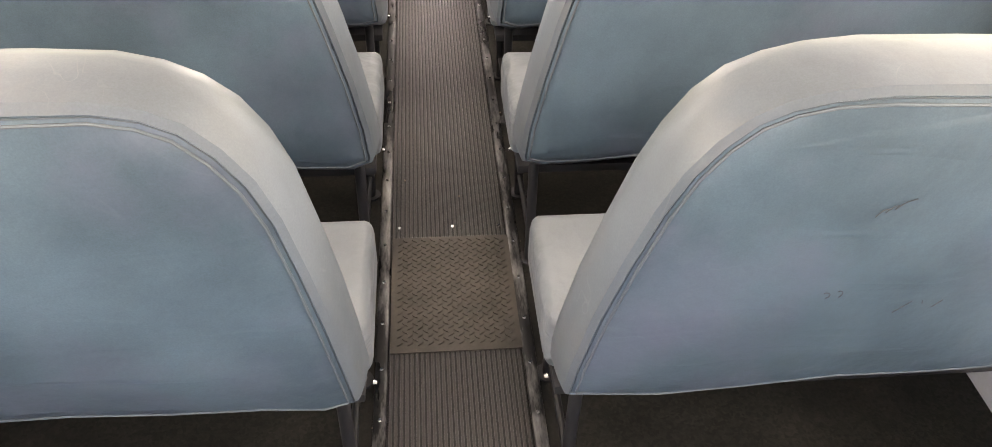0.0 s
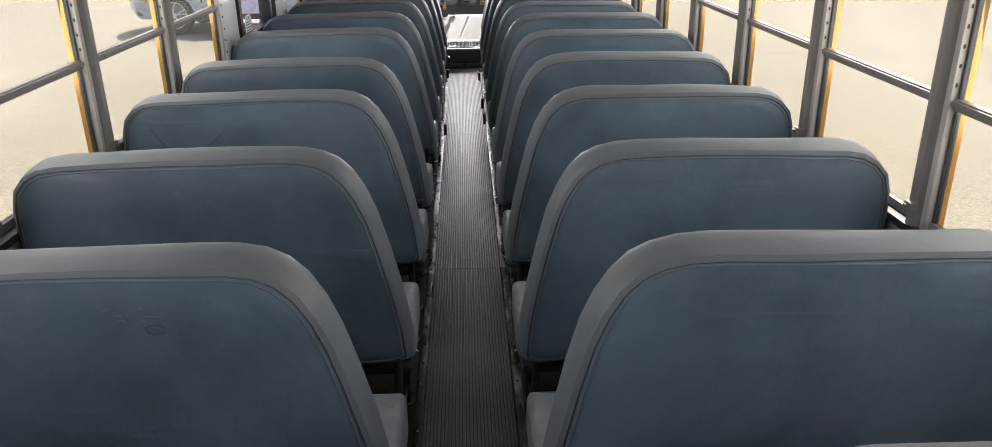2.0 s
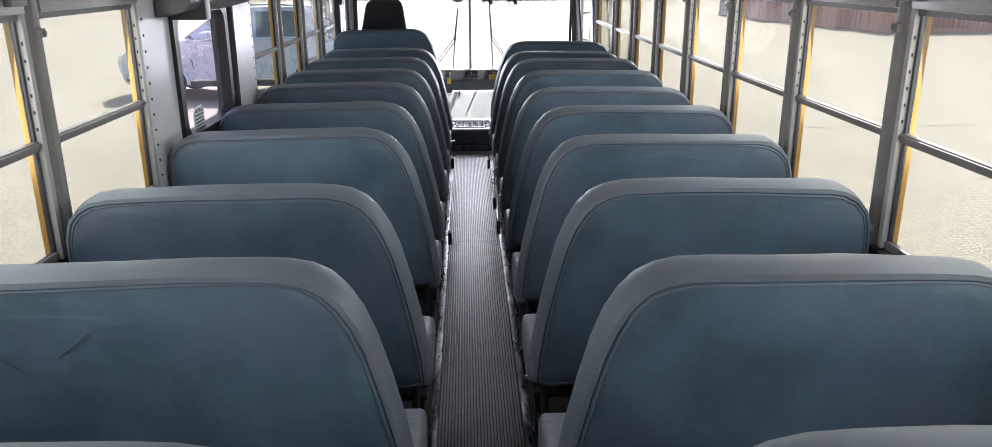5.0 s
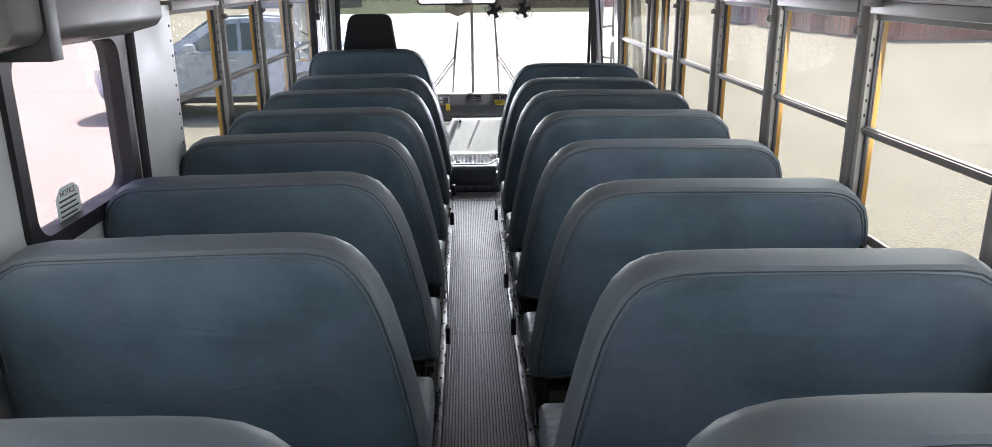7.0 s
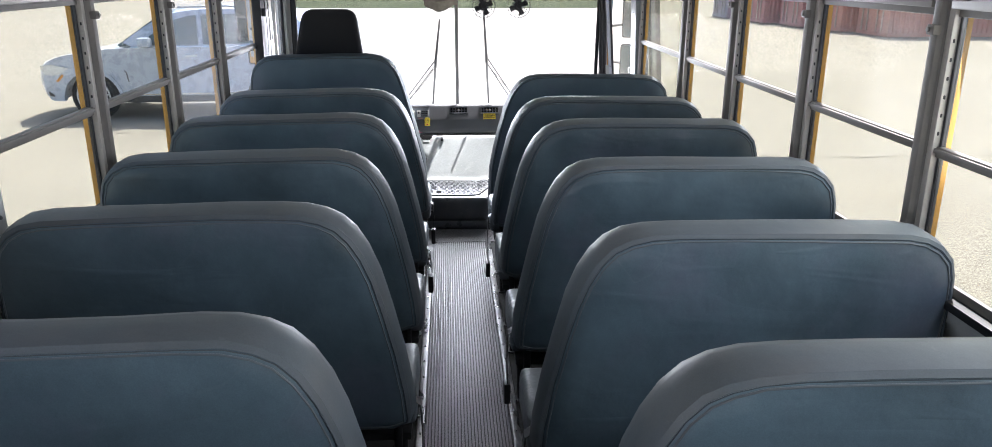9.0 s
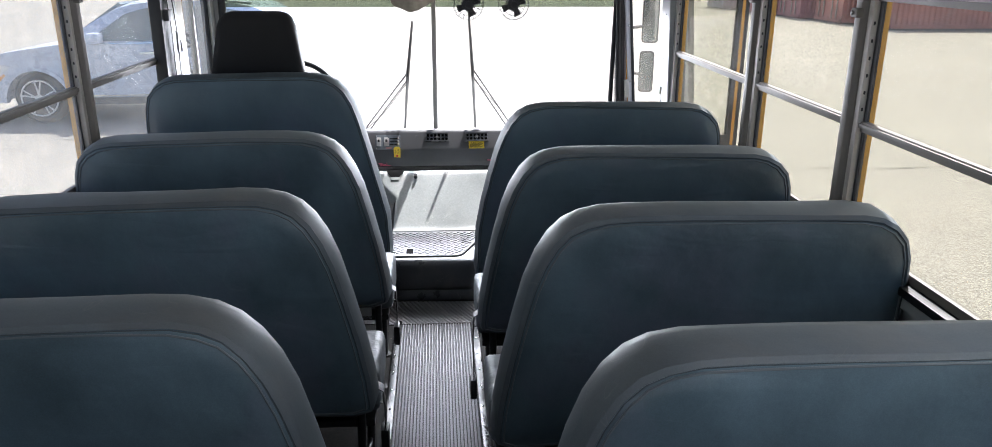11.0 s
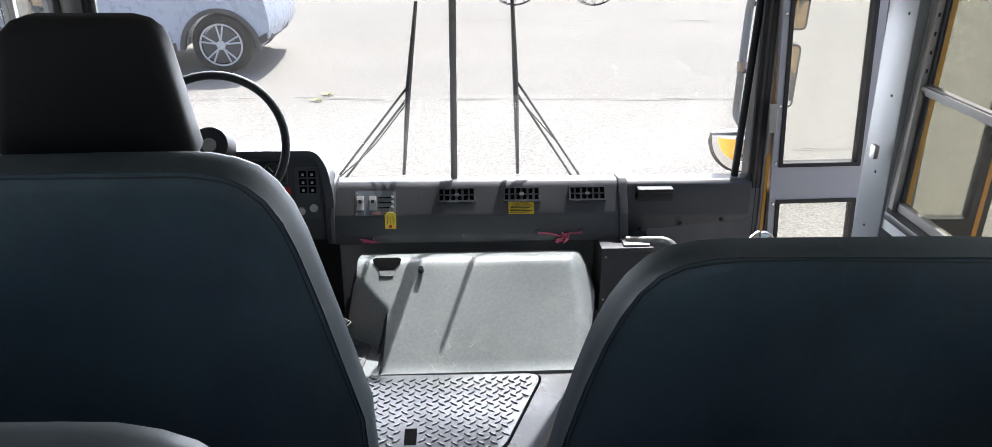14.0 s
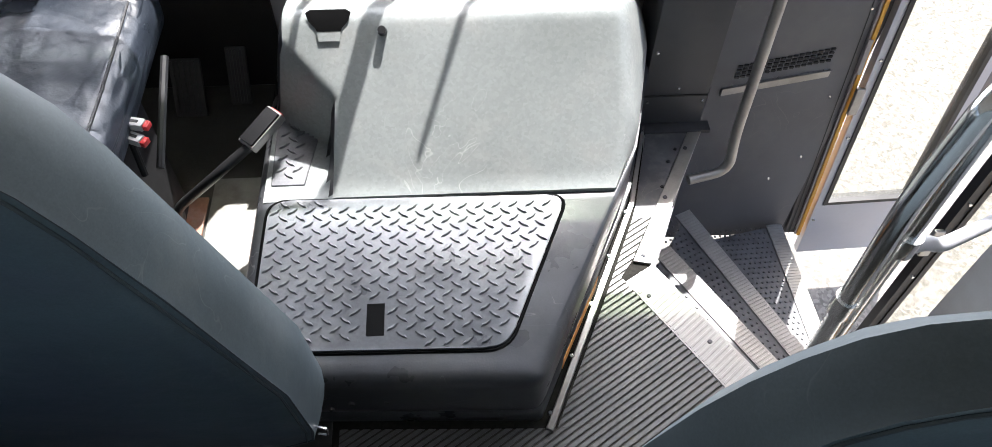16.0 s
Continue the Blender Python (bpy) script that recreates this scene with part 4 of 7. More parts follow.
# entrance steps
STEP_TREAD = surface("studded_step_tread", (0.135, 0.135, 0.14), 0.5, metal=0.2, tone=0.25, scale=14, grain=150, bump=0.25, deep=0.001)
NOSING = surface("bare_aluminium_nosing", (0.36, 0.35, 0.33), 0.42, metal=0.4, tone=0.12, scale=16, grain=200, bump=0.15, deep=0.0006)
N1 = ((0.479, 8.372), (0.86, 7.762))
N2 = ((0.598, 8.571), (0.94, 7.970))
N3 = ((0.752, 8.846), (1.08, 8.115))
N4 = ((1.125, 8.93), (1.150, 8.40))
LEVELS = (0.0, -0.21, -0.42, -0.63)
noses = (N1, N2, N3, N4)
for k in range(1, 4):
    a, b = noses[k - 1], noses[k]
    z = LEVELS[k]
    step = thing("entrance_step", (a[0][0], a[0][1], z), "studded grey step tread with a bright ribbed aluminium nosing", "step", "entrance steps", "structure")
    bm = bmesh.new()
    foot = [(a[0][0] - 0.03, a[0][1] + 0.0), (a[1][0], a[1][1]), (b[1][0], b[1][1]), (b[0][0], b[0][1])]
    prism(bm, foot, "z", z - 0.20, z)
    part("tread", bm, STEP_TREAD, step, smooth=False)
    e1, e2 = Vector((*b[0], z)), Vector((*b[1], z))
    d = (e2 - e1).normalized()
    back = Vector((-d.y, d.x, 0))
    if back.x > 0:
        back = -back
    bm = bmesh.new()
    q = [e1 + Vector((0, 0, -0.03)), e1 + Vector((0, 0, 0.004)), e1 + back * 0.052 + Vector((0, 0, 0.004)), e1 + back * 0.052]
    loft(bm, [q, [p + (e2 - e1) for p in q]])
    for r in range(int((e2 - e1).length / 0.0105)):
        o = e1 + d * (0.003 + r * 0.0105) + back * 0.003 + Vector((0, 0, 0.004))
        q = [o, o + d * 0.0052, o + d * 0.0045 + Vector((0, 0, 0.0012)), o + d * 0.0007 + Vector((0, 0, 0.0012))]
        loft(bm, [q, [p + back * 0.046 for p in q]])
    part("nosing", bm, NOSING, step, "bright ribbed aluminium nosing", smooth=False)
    bm = bmesh.new()
    lng = (e2 - e1).length
    for i in range(int(lng / 0.019)):
        for j in range(14):
            p = e1 + d * (0.01 + i * 0.019) + back * (0.064 + j * 0.017 + (0.0 if i % 2 else 0.0085))
            la = Vector((a[1][0] - a[0][0], a[1][1] - a[0][1])).normalized()
            off = (p.x - a[0][0]) * (-la.y) + (p.y - a[0][1]) * la.x
            if off > 0.012:
                disc(bm, p, (0, 0, 1), 0.0045, 0.0035, 6, 0.4)
    if len(bm.verts):
        part("stud_pattern", bm, STEP_TREAD, step)["kind"] = "stuff"
    else:
        bm.free()
# floor-edge nosing plate
bm = bmesh.new()
e1, e2 = Vector((*N1[0], 0.004)), Vector((*N1[1], 0.004))
d = (e2 - e1).normalized()
back = Vector((d.y, -d.x, 0))
back = back if back.x < 0 else -back
q = [e1, e1 + back * 0.078, e1 + back * 0.078 + Vector((0, 0, 0.004)), e1 + Vector((0, 0, 0.004))]
loft(bm, [q, [p + (e2 - e1) for p in q]])
q = [e1 + Vector((0, 0, -0.04)), e1 + Vector((0, 0, 0.004)), e1 - back * 0.003 + Vector((0, 0, 0.004)), e1 - back * 0.003 + Vector((0, 0, -0.04))]
loft(bm, [q, [p + (e2 - e1) for p in q]])
slant = (back + d * 0.12).normalized()
for r in range(int((e2 - e1).length / 0.0125)):
    o = e1 + d * (0.003 + r * 0.0125) + back * 0.003 + Vector((0, 0, 0.004))
    q = [o, o + d * 0.0064, o + d * 0.0054 + Vector((0, 0, 0.0014)), o + d * 0.001 + Vector((0, 0, 0.0014))]
    loft(bm, [q, [p + slant * 0.071 for p in q]])
sn = whole("step_nosing", bm, NOSING, "bright ribbed aluminium floor edge at the steps", "nosing", kind="structure", smooth=False)
heads("screw", [e1.lerp(e2, f) + back * o + Vector((0, 0, 0.0045)) for f, o in ((0.08, 0.06), (0.3, 0.03), (0.45, 0.075), (0.7, 0.03))], (0, 0, 1), 0.006, 0.003, TRACK, sn)

# step well walls
bm = bmesh.new()
prism(bm, [(0.470, 8.36), (0.484, 8.36), (0.745, 8.95), (0.70, 8.95), (0.56, 8.80), (0.52, 8.60)], "z", -0.63, -0.001)
whole("step_well_side", bm, WELL_GREY, "dark grey metal side of the step well", "wall", kind="structure", smooth=False)
bm = bmesh.new()
prism(bm, [(0.439, 8.386), (0.476, 8.377), (0.690, 8.799), (0.642, 8.774)], "z", 0.0, 0.008, 0.001, 1)
t = whole("trim", bm, ALUMINIUM, "pale aluminium strip along the edge of the step well", "trim", kind="structure", smooth=False)
heads("screw", [(0.464, 8.40, 0.008), (0.545, 8.565, 0.008), (0.625, 8.72, 0.008)], (0, 0, 1), 0.006, 0.003, TRACK, t)
bm = bmesh.new()
box(bm, 0.70, 1.145, 8.945, 9.03, -0.7, 0.60)
front_panel = whole("step_well_front", bm, WELL_GREY, "dark grey textured front panel of the step well", "wall", kind="structure", smooth=False)
bm = bmesh.new()
for i in range(16):
    for j in range(4):
        x = 0.800 + i * 0.0155
        z = 0.030 + j * 0.013 + i * 0.0034
        box(bm, x, x + 0.011, 8.941, 8.947, z, z + 0.0065)
part("vent_grille", bm, DARK, front_panel, "rows of dark vent slots")["kind"] = "stuff"
bm = bmesh.new()
prism(bm, [(0.775, -0.030), (1.055, 0.030), (1.055, 0.052), (0.775, -0.006)], "y", 8.938, 8.946)
part("metal_strip", bm, ALUMINIUM, front_panel, "bright metal strip under the vent")
heads("screw", [(x, 8.946, z) for x, z in ((0.80, 0.004), (0.92, 0.026), (1.04, 0.048), (1.09, -0.05), (1.09, -0.3), (0.80, 0.40), (1.08, 0.42), (1.09, 0.25), (1.02, -0.4))], (0, -1, 0), 0.0055, 0.004, CHROME, front_panel)

# metal box under the dash
boxy = thing("heater_box", (0.61, 8.9, 0), "black painted metal box on the floor under the dash", "metal box")
part("body", cube(0.515, 0.680, 8.805, 8.96, 0.012, 0.436, 0.004), DASH, boxy)
part("top_lip", cube(0.508, 0.687, 8.792, 8.93, 0.436, 0.450, 0.005), TRACK, boxy, "worn grey metal lid")
part("seam_strip", cube(0.517, 0.678, 8.802, 8.8055, 0.108, 0.112), DARK, boxy)
heads("screw", [(x, 8.805, z) for x, z in ((0.528, 0.412), (0.668, 0.412), (0.53, 0.09), (0.60, 0.135), (0.668, 0.09), (0.528, 0.25))], (0, -1, 0), 0.005, 0.004, CHROME, boxy)
part("foot_flange", cube(0.508, 0.702, 8.775, 8.81, 0.0, 0.012, 0.002), TRACK, boxy)

rail = thing("grab_rail", (0.72, 8.85, 0.0), "bent pale metal grab rail beside the entrance steps", "grab rail")
bm = bmesh.new()
tube(bm, rounded([(0.60, 8.84, 0.457), (0.735, 8.815, 0.466), (0.775, 8.80, 0.43), (0.765, 8.76, 0.0), (0.775, 8.745, -0.115), (0.66, 8.72, -0.12)], 0.05), 0.0135, 12)
part("tube", bm, ALUMINIUM, rail)
part("mounting_plate", cube(0.585, 0.675, 8.80, 8.86, 0.449, 0.458, 0.002), ALUMINIUM, rail)

heads("screw", [(x, 8.026, z) for x, z in ((-0.203, 0.092), (-0.163, 0.112), (-0.098, 0.112), (0.030, 0.090))], (0, -1, 0), 0.006, 0.004, TRACK, cover)


# ---- dash and windscreen ----
dash = thing("dashboard", (0.1, 8.95, 0.43), "long dark grey plastic dashboard under the windscreen", "dashboard")
bm = bmesh.new()
prism(bm, [(9.03, 0.44), (8.870, 0.44), (8.872, 0.470), (8.888, 0.536), (8.948, 0.622), (8.966, 0.634), (9.03, 0.626)], "x", -0.385, 0.585, 0.008, 3)
part("centre_body", bm, DASH, dash)
bm = bmesh.new()
prism(bm, [(9.03, 0.40), (8.950, 0.40), (8.935, 0.51), (8.940, 0.62), (8.960, 0.632), (9.03, 0.626)], "x", 0.610, 1.055, 0.008, 3)
for v in bm.verts:
    if v.co.z < 0.45:
        v.co.z += 0.022 + (v.co.x - 0.61) * 0.11
part("right_body", bm, DASH, dash)
bm = bmesh.new()
prism(bm, [(9.03, 0.43), (8.862, 0.43), (8.864, 0.47), (8.880, 0.538), (8.940, 0.628), (8.960, 0.642), (9.03, 0.634)], "x", 0.582, 0.612, 0.006, 2)
part("joint_rib", bm, DASH, dash)
bm = bmesh.new()
tube(bm, rounded([(-0.392, 8.868, 0.45), (-0.392, 8.884, 0.54), (-0.388, 8.944, 0.628), (-0.380, 9.0, 0.64)], 0.03), 0.012, 8)
part("end_bead", bm, DASH, dash)
FACE = Vector((0, -0.819, 0.573))



def on_dash(x, z):
    return Vector((x, 8.948 + (z - 0.622) * 0.70, z))


def dash_plate(bm, x0, x1, z0, z1, t, t0=0.0):
    q = [on_dash(x0, z0), on_dash(x1, z0), on_dash(x1, z1), on_dash(x0, z1)]
    loft(bm, [[p + FACE * t0 for p in q], [p + FACE * t for p in q]])


VENT_FRAME = surface("vent_plastic", (0.11, 0.113, 0.12), 0.25, tone=0.1, bump=0)
for x0 in (-0.036, 0.185, 0.410):
    v = part("air_vent", (lambda b: (dash_plate(b, x0, x0 + 0.126, 0.573, 0.614, 0.002), b)[1])(bmesh.new()), HOLE, dash, "black dash air vent", smooth=False)
    bm = bmesh.new()
    for a, b, c, d2 in ((x0, x0 + 0.126, 0.610, 0.615), (x0, x0 + 0.126, 0.572, 0.577), (x0 - 0.001, x0 + 0.005, 0.572, 0.615), (x0 + 0.121, x0 + 0.127, 0.572, 0.615)):
        dash_plate(bm, a, b, c, d2, 0.013)
    part("frame", bm, VENT_FRAME, v, smooth=False)
    for i in range(1, 6):
        bm = bmesh.new()
        dash_plate(bm, x0 + i * 0.0208 - 0.0035, x0 + i * 0.0208 + 0.0035, 0.577, 0.610, 0.007)
        part("fin", bm, VENT_FRAME, v, smooth=False)
    bm = bmesh.new()
    dash_plate(bm, x0 + 0.006, x0 + 0.12, 0.592, 0.595, 0.0085)
    part("crossbar", bm, VENT_FRAME, v, smooth=False)
    bm = bmesh.new()
    dash_plate(bm, x0 + 0.056, x0 + 0.070, 0.590, 0.597, 0.012)
    part("slider", bm, ALUMINIUM, v, smooth=False)

SWITCH_GREY = surface("grey_blue_panel", (0.14, 0.16, 0.18), 0.4, tone=0.1, bump=0)
WHITE_PLASTIC = surface("white_plastic", (0.58, 0.57, 0.545), 0.4, tone=0.06, bump=0)
TAG_YELLOW = surface("yellow_card", (0.80, 0.58, 0.04), 0.6, tone=0.06, bump=0)
INK = surface("dark_ink", (0.03, 0.025, 0.02), 0.6, bump=0)
RED = surface("red_plastic", (0.6, 0.03, 0.03), 0.45, bump=0)
PINK = surface("pink_cord", (0.50, 0.10, 0.16), 0.8, tone=0.2, bump=0)
bm = bmesh.new()
dash_plate(bm, -0.314, -0.178, 0.537, 0.608, 0.004)
sp = part("switch_panel", bm, SWITCH_GREY, dash, "grey switch panel with two white rockers", smooth=False)
for x in (-0.308, -0.266):
    bm = bmesh.new()
    dash_plate(bm, x, x + 0.024, 0.553, 0.592, 0.008)
    dash_plate(bm, x + 0.001, x + 0.022, 0.578, 0.591, 0.020)
    rk = part("rocker_switch", bm, WHITE_PLASTIC, sp, smooth=False)
    bm = bmesh.new()
    dash_plate(bm, x + 0.007, x + 0.016, 0.572, 0.580, 0.0205)
    part("rocker_mark", bm, DARK, rk, smooth=False)
for k in range(3):
    bm = bmesh.new()
    dash_plate(bm, -0.236, -0.192, 0.5585 + k * 0.0145, 0.5615 + k * 0.0145, 0.0055)
    part("slider_slot", bm, HOLE, sp, smooth=False)
heads("slider_knob", [on_dash(-0.188, 0.560 + k * 0.0145) + FACE * 0.004 for k in range(3)], FACE, 0.0045, 0.020, WHITE_PLASTIC, sp, 0.1)
heads("screw", [on_dash(x, z) + FACE * 0.004 for x, z in ((-0.308, 0.602), (-0.184, 0.602), (-0.308, 0.542), (-0.184, 0.542))], FACE, 0.004, 0.002, CHROME, sp)
bm = bmesh.new()
dash_plate(bm, -0.258, -0.226, 0.540, 0.548, 0.0055)
part("small_label", bm, surface("faded_red_print", (0.30, 0.16, 0.16), 0.5, bump=0), sp, smooth=False)
bm = bmesh.new()
dash_plate(bm, -0.093, -0.077, 0.592, 0.606, 0.0015)
part("blank_plug", bm, VENT_FRAME, dash, smooth=False)

tag = thing("key_tag", (-0.195, 8.88, 0.50), "yellow paper key tag hanging from the switch panel", "key tag")
bm = bmesh.new()
q = [(-0.214, 0.497), (-0.178, 0.495), (-0.177, 0.546), (-0.184, 0.556), (-0.206, 0.556), (-0.214, 0.546)]


def hang(x, z, d):
    return Vector((x, 8.876 - d, z))


loft(bm, [[hang(x, z, 0) for x, z in q], [hang(x, z, 0.0015) for x, z in q]])
card = part("card", bm, TAG_YELLOW, tag, smooth=False)
bm = bmesh.new()
disc(bm, hang(-0.196, 0.505, 0.0015), (0, -1, 0), 0.006, 0.0008, 12)
part("red_dot", bm, RED, card)
bm = bmesh.new()
rnd = random.Random(9)
for x in (-0.205, -0.195, -0.186):
    pts = [hang(x + rnd.uniform(-0.003, 0.003), 0.514 + 0.0028 * k, 0.0017) for k in range(11)]
    tube(bm, pts, 0.0008, 4)
part("handwriting", bm, INK, card, "unreadable handwriting", smooth=False)
bm = bmesh.new()
tube(bm, rounded([hang(-0.195, 0.552, 0.002), hang(-0.198, 0.560, -0.006), on_dash(-0.191, 0.566) + FACE * 0.014], 0.006), 0.0012, 6)
part("ring", bm, CHROME, tag)


def lettering(text, size, at, rot, parent, material, name="lettering"):
    cu = bpy.data.curves.new(name, "FONT")
    cu.body, cu.size, cu.extrude = text, size, 0.0003
    cu.align_x, cu.align_y = "CENTER", "CENTER"
    tmp = bpy.data.objects.new(name, cu)
    scene.collection.objects.link(tmp)
    bpy.context.view_layer.update()
    me = bpy.data.meshes.new_from_object(tmp.evaluated_get(bpy.context.evaluated_depsgraph_get()))
    bpy.data.objects.remove(tmp)
    me.materials.clear()
    me.materials.append(material)
    ob = new(name, me)
    ob.parent = parent
    ob.matrix_basis = Matrix.Translation(-place_of(parent)) @ Matrix.Translation(at) @ rot
    return ob


DASH_TURN = Euler((radians(90 - 35), 0, 0)).to_matrix().to_4x4()
bm = bmesh.new()
dash_plate(bm, 0.202, 0.288, 0.538, 0.572, 0.0035)
note = part("caution_label", bm, TAG_YELLOW, dash, "yellow caution label", smooth=False)
lettering("CAUTION", 0.0130, on_dash(0.245, 0.5655) + FACE * 0.0042, DASH_TURN, note, INK)
bm = bmesh.new()
for k in range(5):
    dash_plate(bm, 0.207 + (0.003 if k == 0 else 0), 0.282 - (k % 3) * 0.008, 0.5585 - k * 0.0042, 0.5605 - k * 0.0042, 0.0041)
part("small_print", bm, INK, note, "lines of small print", smooth=False)

bm = bmesh.new()
tube(bm, rounded([(0.65, 8.931, 0.585), (0.65, 8.915, 0.595), (0.765, 8.915, 0.598), (0.765, 8.931, 0.590)], 0.006), 0.006, 8)
box(bm, 0.645, 0.770, 8.912, 8.945, 0.568, 0.592, 0.006)
box(bm, 0.645, 0.768, 8.905, 8.94, 0.598, 0.616, 0.006)
part("grab_handle", bm, GASKET, dash, "glossy black dash handle")
heads("rivet", [(x, 8.937, z) for x, z in ((0.670, 0.455), (0.814, 0.472), (0.959, 0.486))], (0, -1, 0), 0.008, 0.006, BLACK_METAL, dash, 0.3, "", 12)

cord = thing("tie_cord", (0.38, 8.88, 0.45), "pink knotted cord tied across the lower dash", "cord")
bm = bmesh.new()
random.seed(4)
p0, p1 = Vector((0.303, 8.866, 0.477)), Vector((0.452, 8.866, 0.476))
tube(bm, rounded([p0, p0.lerp(p1, 0.3) + Vector((0, -0.004, -0.002)), p0.lerp(p1, 0.5) + Vector((0, -0.006, -0.012)), p0.lerp(p1, 0.7) + Vector((0, -0.004, -0.001)), p1], 0.02), 0.0035, 6)
for k in range(4):
    c = Vector((0.383, 8.856, 0.466))
    pts = [c + Vector((random.uniform(-0.028, 0.028), random.uniform(-0.010, 0.003), random.uniform(-0.030, 0.022))) for _ in range(5)]
    tube(bm, rounded(pts, 0.02), 0.003, 6)
part("cord", bm, PINK, cord)
heads("eyelet", [p + Vector((0, 0.006, 0)) for p in (p0, p1)], (0, -1, 0.2), 0.010, 0.004, TRACK, cord, 0.2, "", 12)
cord2 = thing("tie_cord", (-0.30, 8.88, 0.45), "red knotted cord beside the dash foot", "cord")
bm = bmesh.new()
for k in range(3):
    pts = [(-0.306 + random.uniform(0.0, 0.075), 8.860 - random.uniform(0.0, 0.008), 0.463 + random.uniform(-0.012, 0.010)) for _ in range(5)]
    tube(bm, rounded(pts, 0.012), 0.0022, 6)
part("cord", bm, PINK, cord2)

# instrument cluster, steering wheel
POD_GREY = surface("pod_panel_plastic", (0.10, 0.105, 0.11), 0.4, tone=0.1, bump=0)
clu = thing("instrument_cluster", (-0.65, 8.95, 0.45), "black instrument pod with switches behind the steering wheel", "instrument panel")
bm = bmesh.new()
prism(bm, [(9.0, 0.44), (8.885, 0.455), (8.925, 0.70), (8.925, 0.745), (9.0, 0.750)], "x", -1.08, -0.415, 0.006, 2)
part("pod", bm, DASH, clu)
bm = bmesh.new()
hood = rounded([(-1.10, 0.768), (-0.43, 0.768), (-0.398, 0.72), (-0.378, 0.60), (-0.395, 0.44)], 0.05, 5)
inner = rounded([(-1.10, 0.752), (-0.44, 0.752), (-0.416, 0.71), (-0.410, 0.60), (-0.412, 0.44)], 0.04, 5)
ho = [(p.x, p.y) for p in hood]
hi = [(p.x, p.y) for p in inner]
loft(bm, [[(x, 8.892, z), (u, 8.888, w), (u, 8.99, w), (x, 9.0, z)] for (x, z), (u, w) in zip(ho, hi)])
part("hood", bm, DASH, clu, "scuffed grey rounded hood")
CF, CU = Vector((0, -0.987, 0.161)), Vector((0, 0.161, 0.987))


def on_pod(x, z):
    return Vector((x, 8.885 + (z - 0.455) * 0.163, z))


def pod_plate(bm, x0, x1, z0, z1, t):
    q = [on_pod(x0, z0), on_pod(x1, z0), on_pod(x1, z1), on_pod(x0, z1)]
    loft(bm, [q, [p + CF * t for p in q]])


bm = bmesh.new()
pod_plate(bm, -0.506, -0.428, 0.582, 0.700, 0.004)
key = part("switch_panel", bm, POD_GREY, clu, smooth=False)
for i in range(2):
    for j in range(3):
        bm = bmesh.new()
        pod_plate(bm, -0.492 + i * 0.030, -0.468 + i * 0.030, 0.616 + j * 0.026, 0.637 + j * 0.026, 0.006)
        rk = part("rocker_switch", bm, HOLE, key, smooth=False)
        bm = bmesh.new()
        pod_plate(bm, -0.484 + i * 0.030, -0.476 + i * 0.030, 0.621 + j * 0.026, 0.629 + j * 0.026, 0.008)
        part("rocker_mark", bm, WHITE_PLASTIC, rk, smooth=False)
bm = bmesh.new()
pod_plate(bm, -0.549, -0.524, 0.592, 0.634, 0.009)
part("warning_label", bm, RED, clu, "red warning label", smooth=False)
bm = bmesh.new()
pod_plate(bm, -0.80, -0.53, 0.648, 0.728, 0.006)
gp = part("gauge_panel", bm, POD_GREY, clu, smooth=False)
bm = bmesh.new()
pod_plate(bm, -0.795, -0.535, 0.653, 0.723, 0.0075)
part("gauge_glass", bm, GASKET, gp, smooth=False)
for x in (-0.575, -0.655, -0.735):
    bm = bmesh.new()
    c = on_pod(x, 0.688) + CF * 0.0075
    tube(bm, [c + (Vector((1, 0, 0)) * math.cos(k * math.tau / 24) + CU * math.sin(k * math.tau / 24)) * 0.029 for k in range(24)], 0.002, 5, closed=True)
    part("gauge_ring", bm, POD_GREY, gp)
    bm = bmesh.new()
    tube(bm, [c, c + Vector((-0.014, 0, 0)) + CU * 0.016], 0.0012, 5)
    part("needle", bm, WHITE_PLASTIC, gp)
bm = bmesh.new()
pod_plate(bm, -0.585, -0.552, 0.590, 0.636, 0.007)
part("headlamp_switch", bm, POD_GREY, clu, smooth=False)
for x, z in ((-0.530, 0.560), (-0.488, 0.558), (-0.447, 0.568)):
    bm = bmesh.new()
    c = on_pod(x, z)
    disc(bm, c, CF, 0.006, 0.02, 10)
    disc(bm, c + CF * 0.02, CF, 0.014, 0.010, 14, 0.2)
    part("pull_knob", bm, WHITE_PLASTIC, clu, "white pull knob")
bm = bmesh.new()
pod_plate(bm, -0.60, -0.425, 0.530, 0.580, 0.003)
part("lower_panel", bm, POD_GREY, clu, smooth=False)
for x, z, m, nm in ((-0.630, 0.585, TAG_YELLOW, "yellow"), (-0.555, 0.53, surface("blue_card", (0.05, 0.35, 0.55), 0.6, bump=0), "blue"), (-0.545, 0.466, WHITE_PLASTIC, "white")):
    kt = thing("key_tag", (x, 8.88, z), f"{nm} key tag hanging from the ignition", "key tag", "key tags")
    q = [(x - 0.015, z - 0.025), (x + 0.015, z - 0.03), (x + 0.016, z + 0.02), (x, z + 0.03), (x - 0.014, z + 0.022)]
    bm = bmesh.new()
    loft(bm, [[on_pod(a, b) + CF * 0.022 for a, b in q], [on_pod(a, b) + CF * 0.0235 for a, b in q]])
    part("card", bm, m, kt, smooth=False)

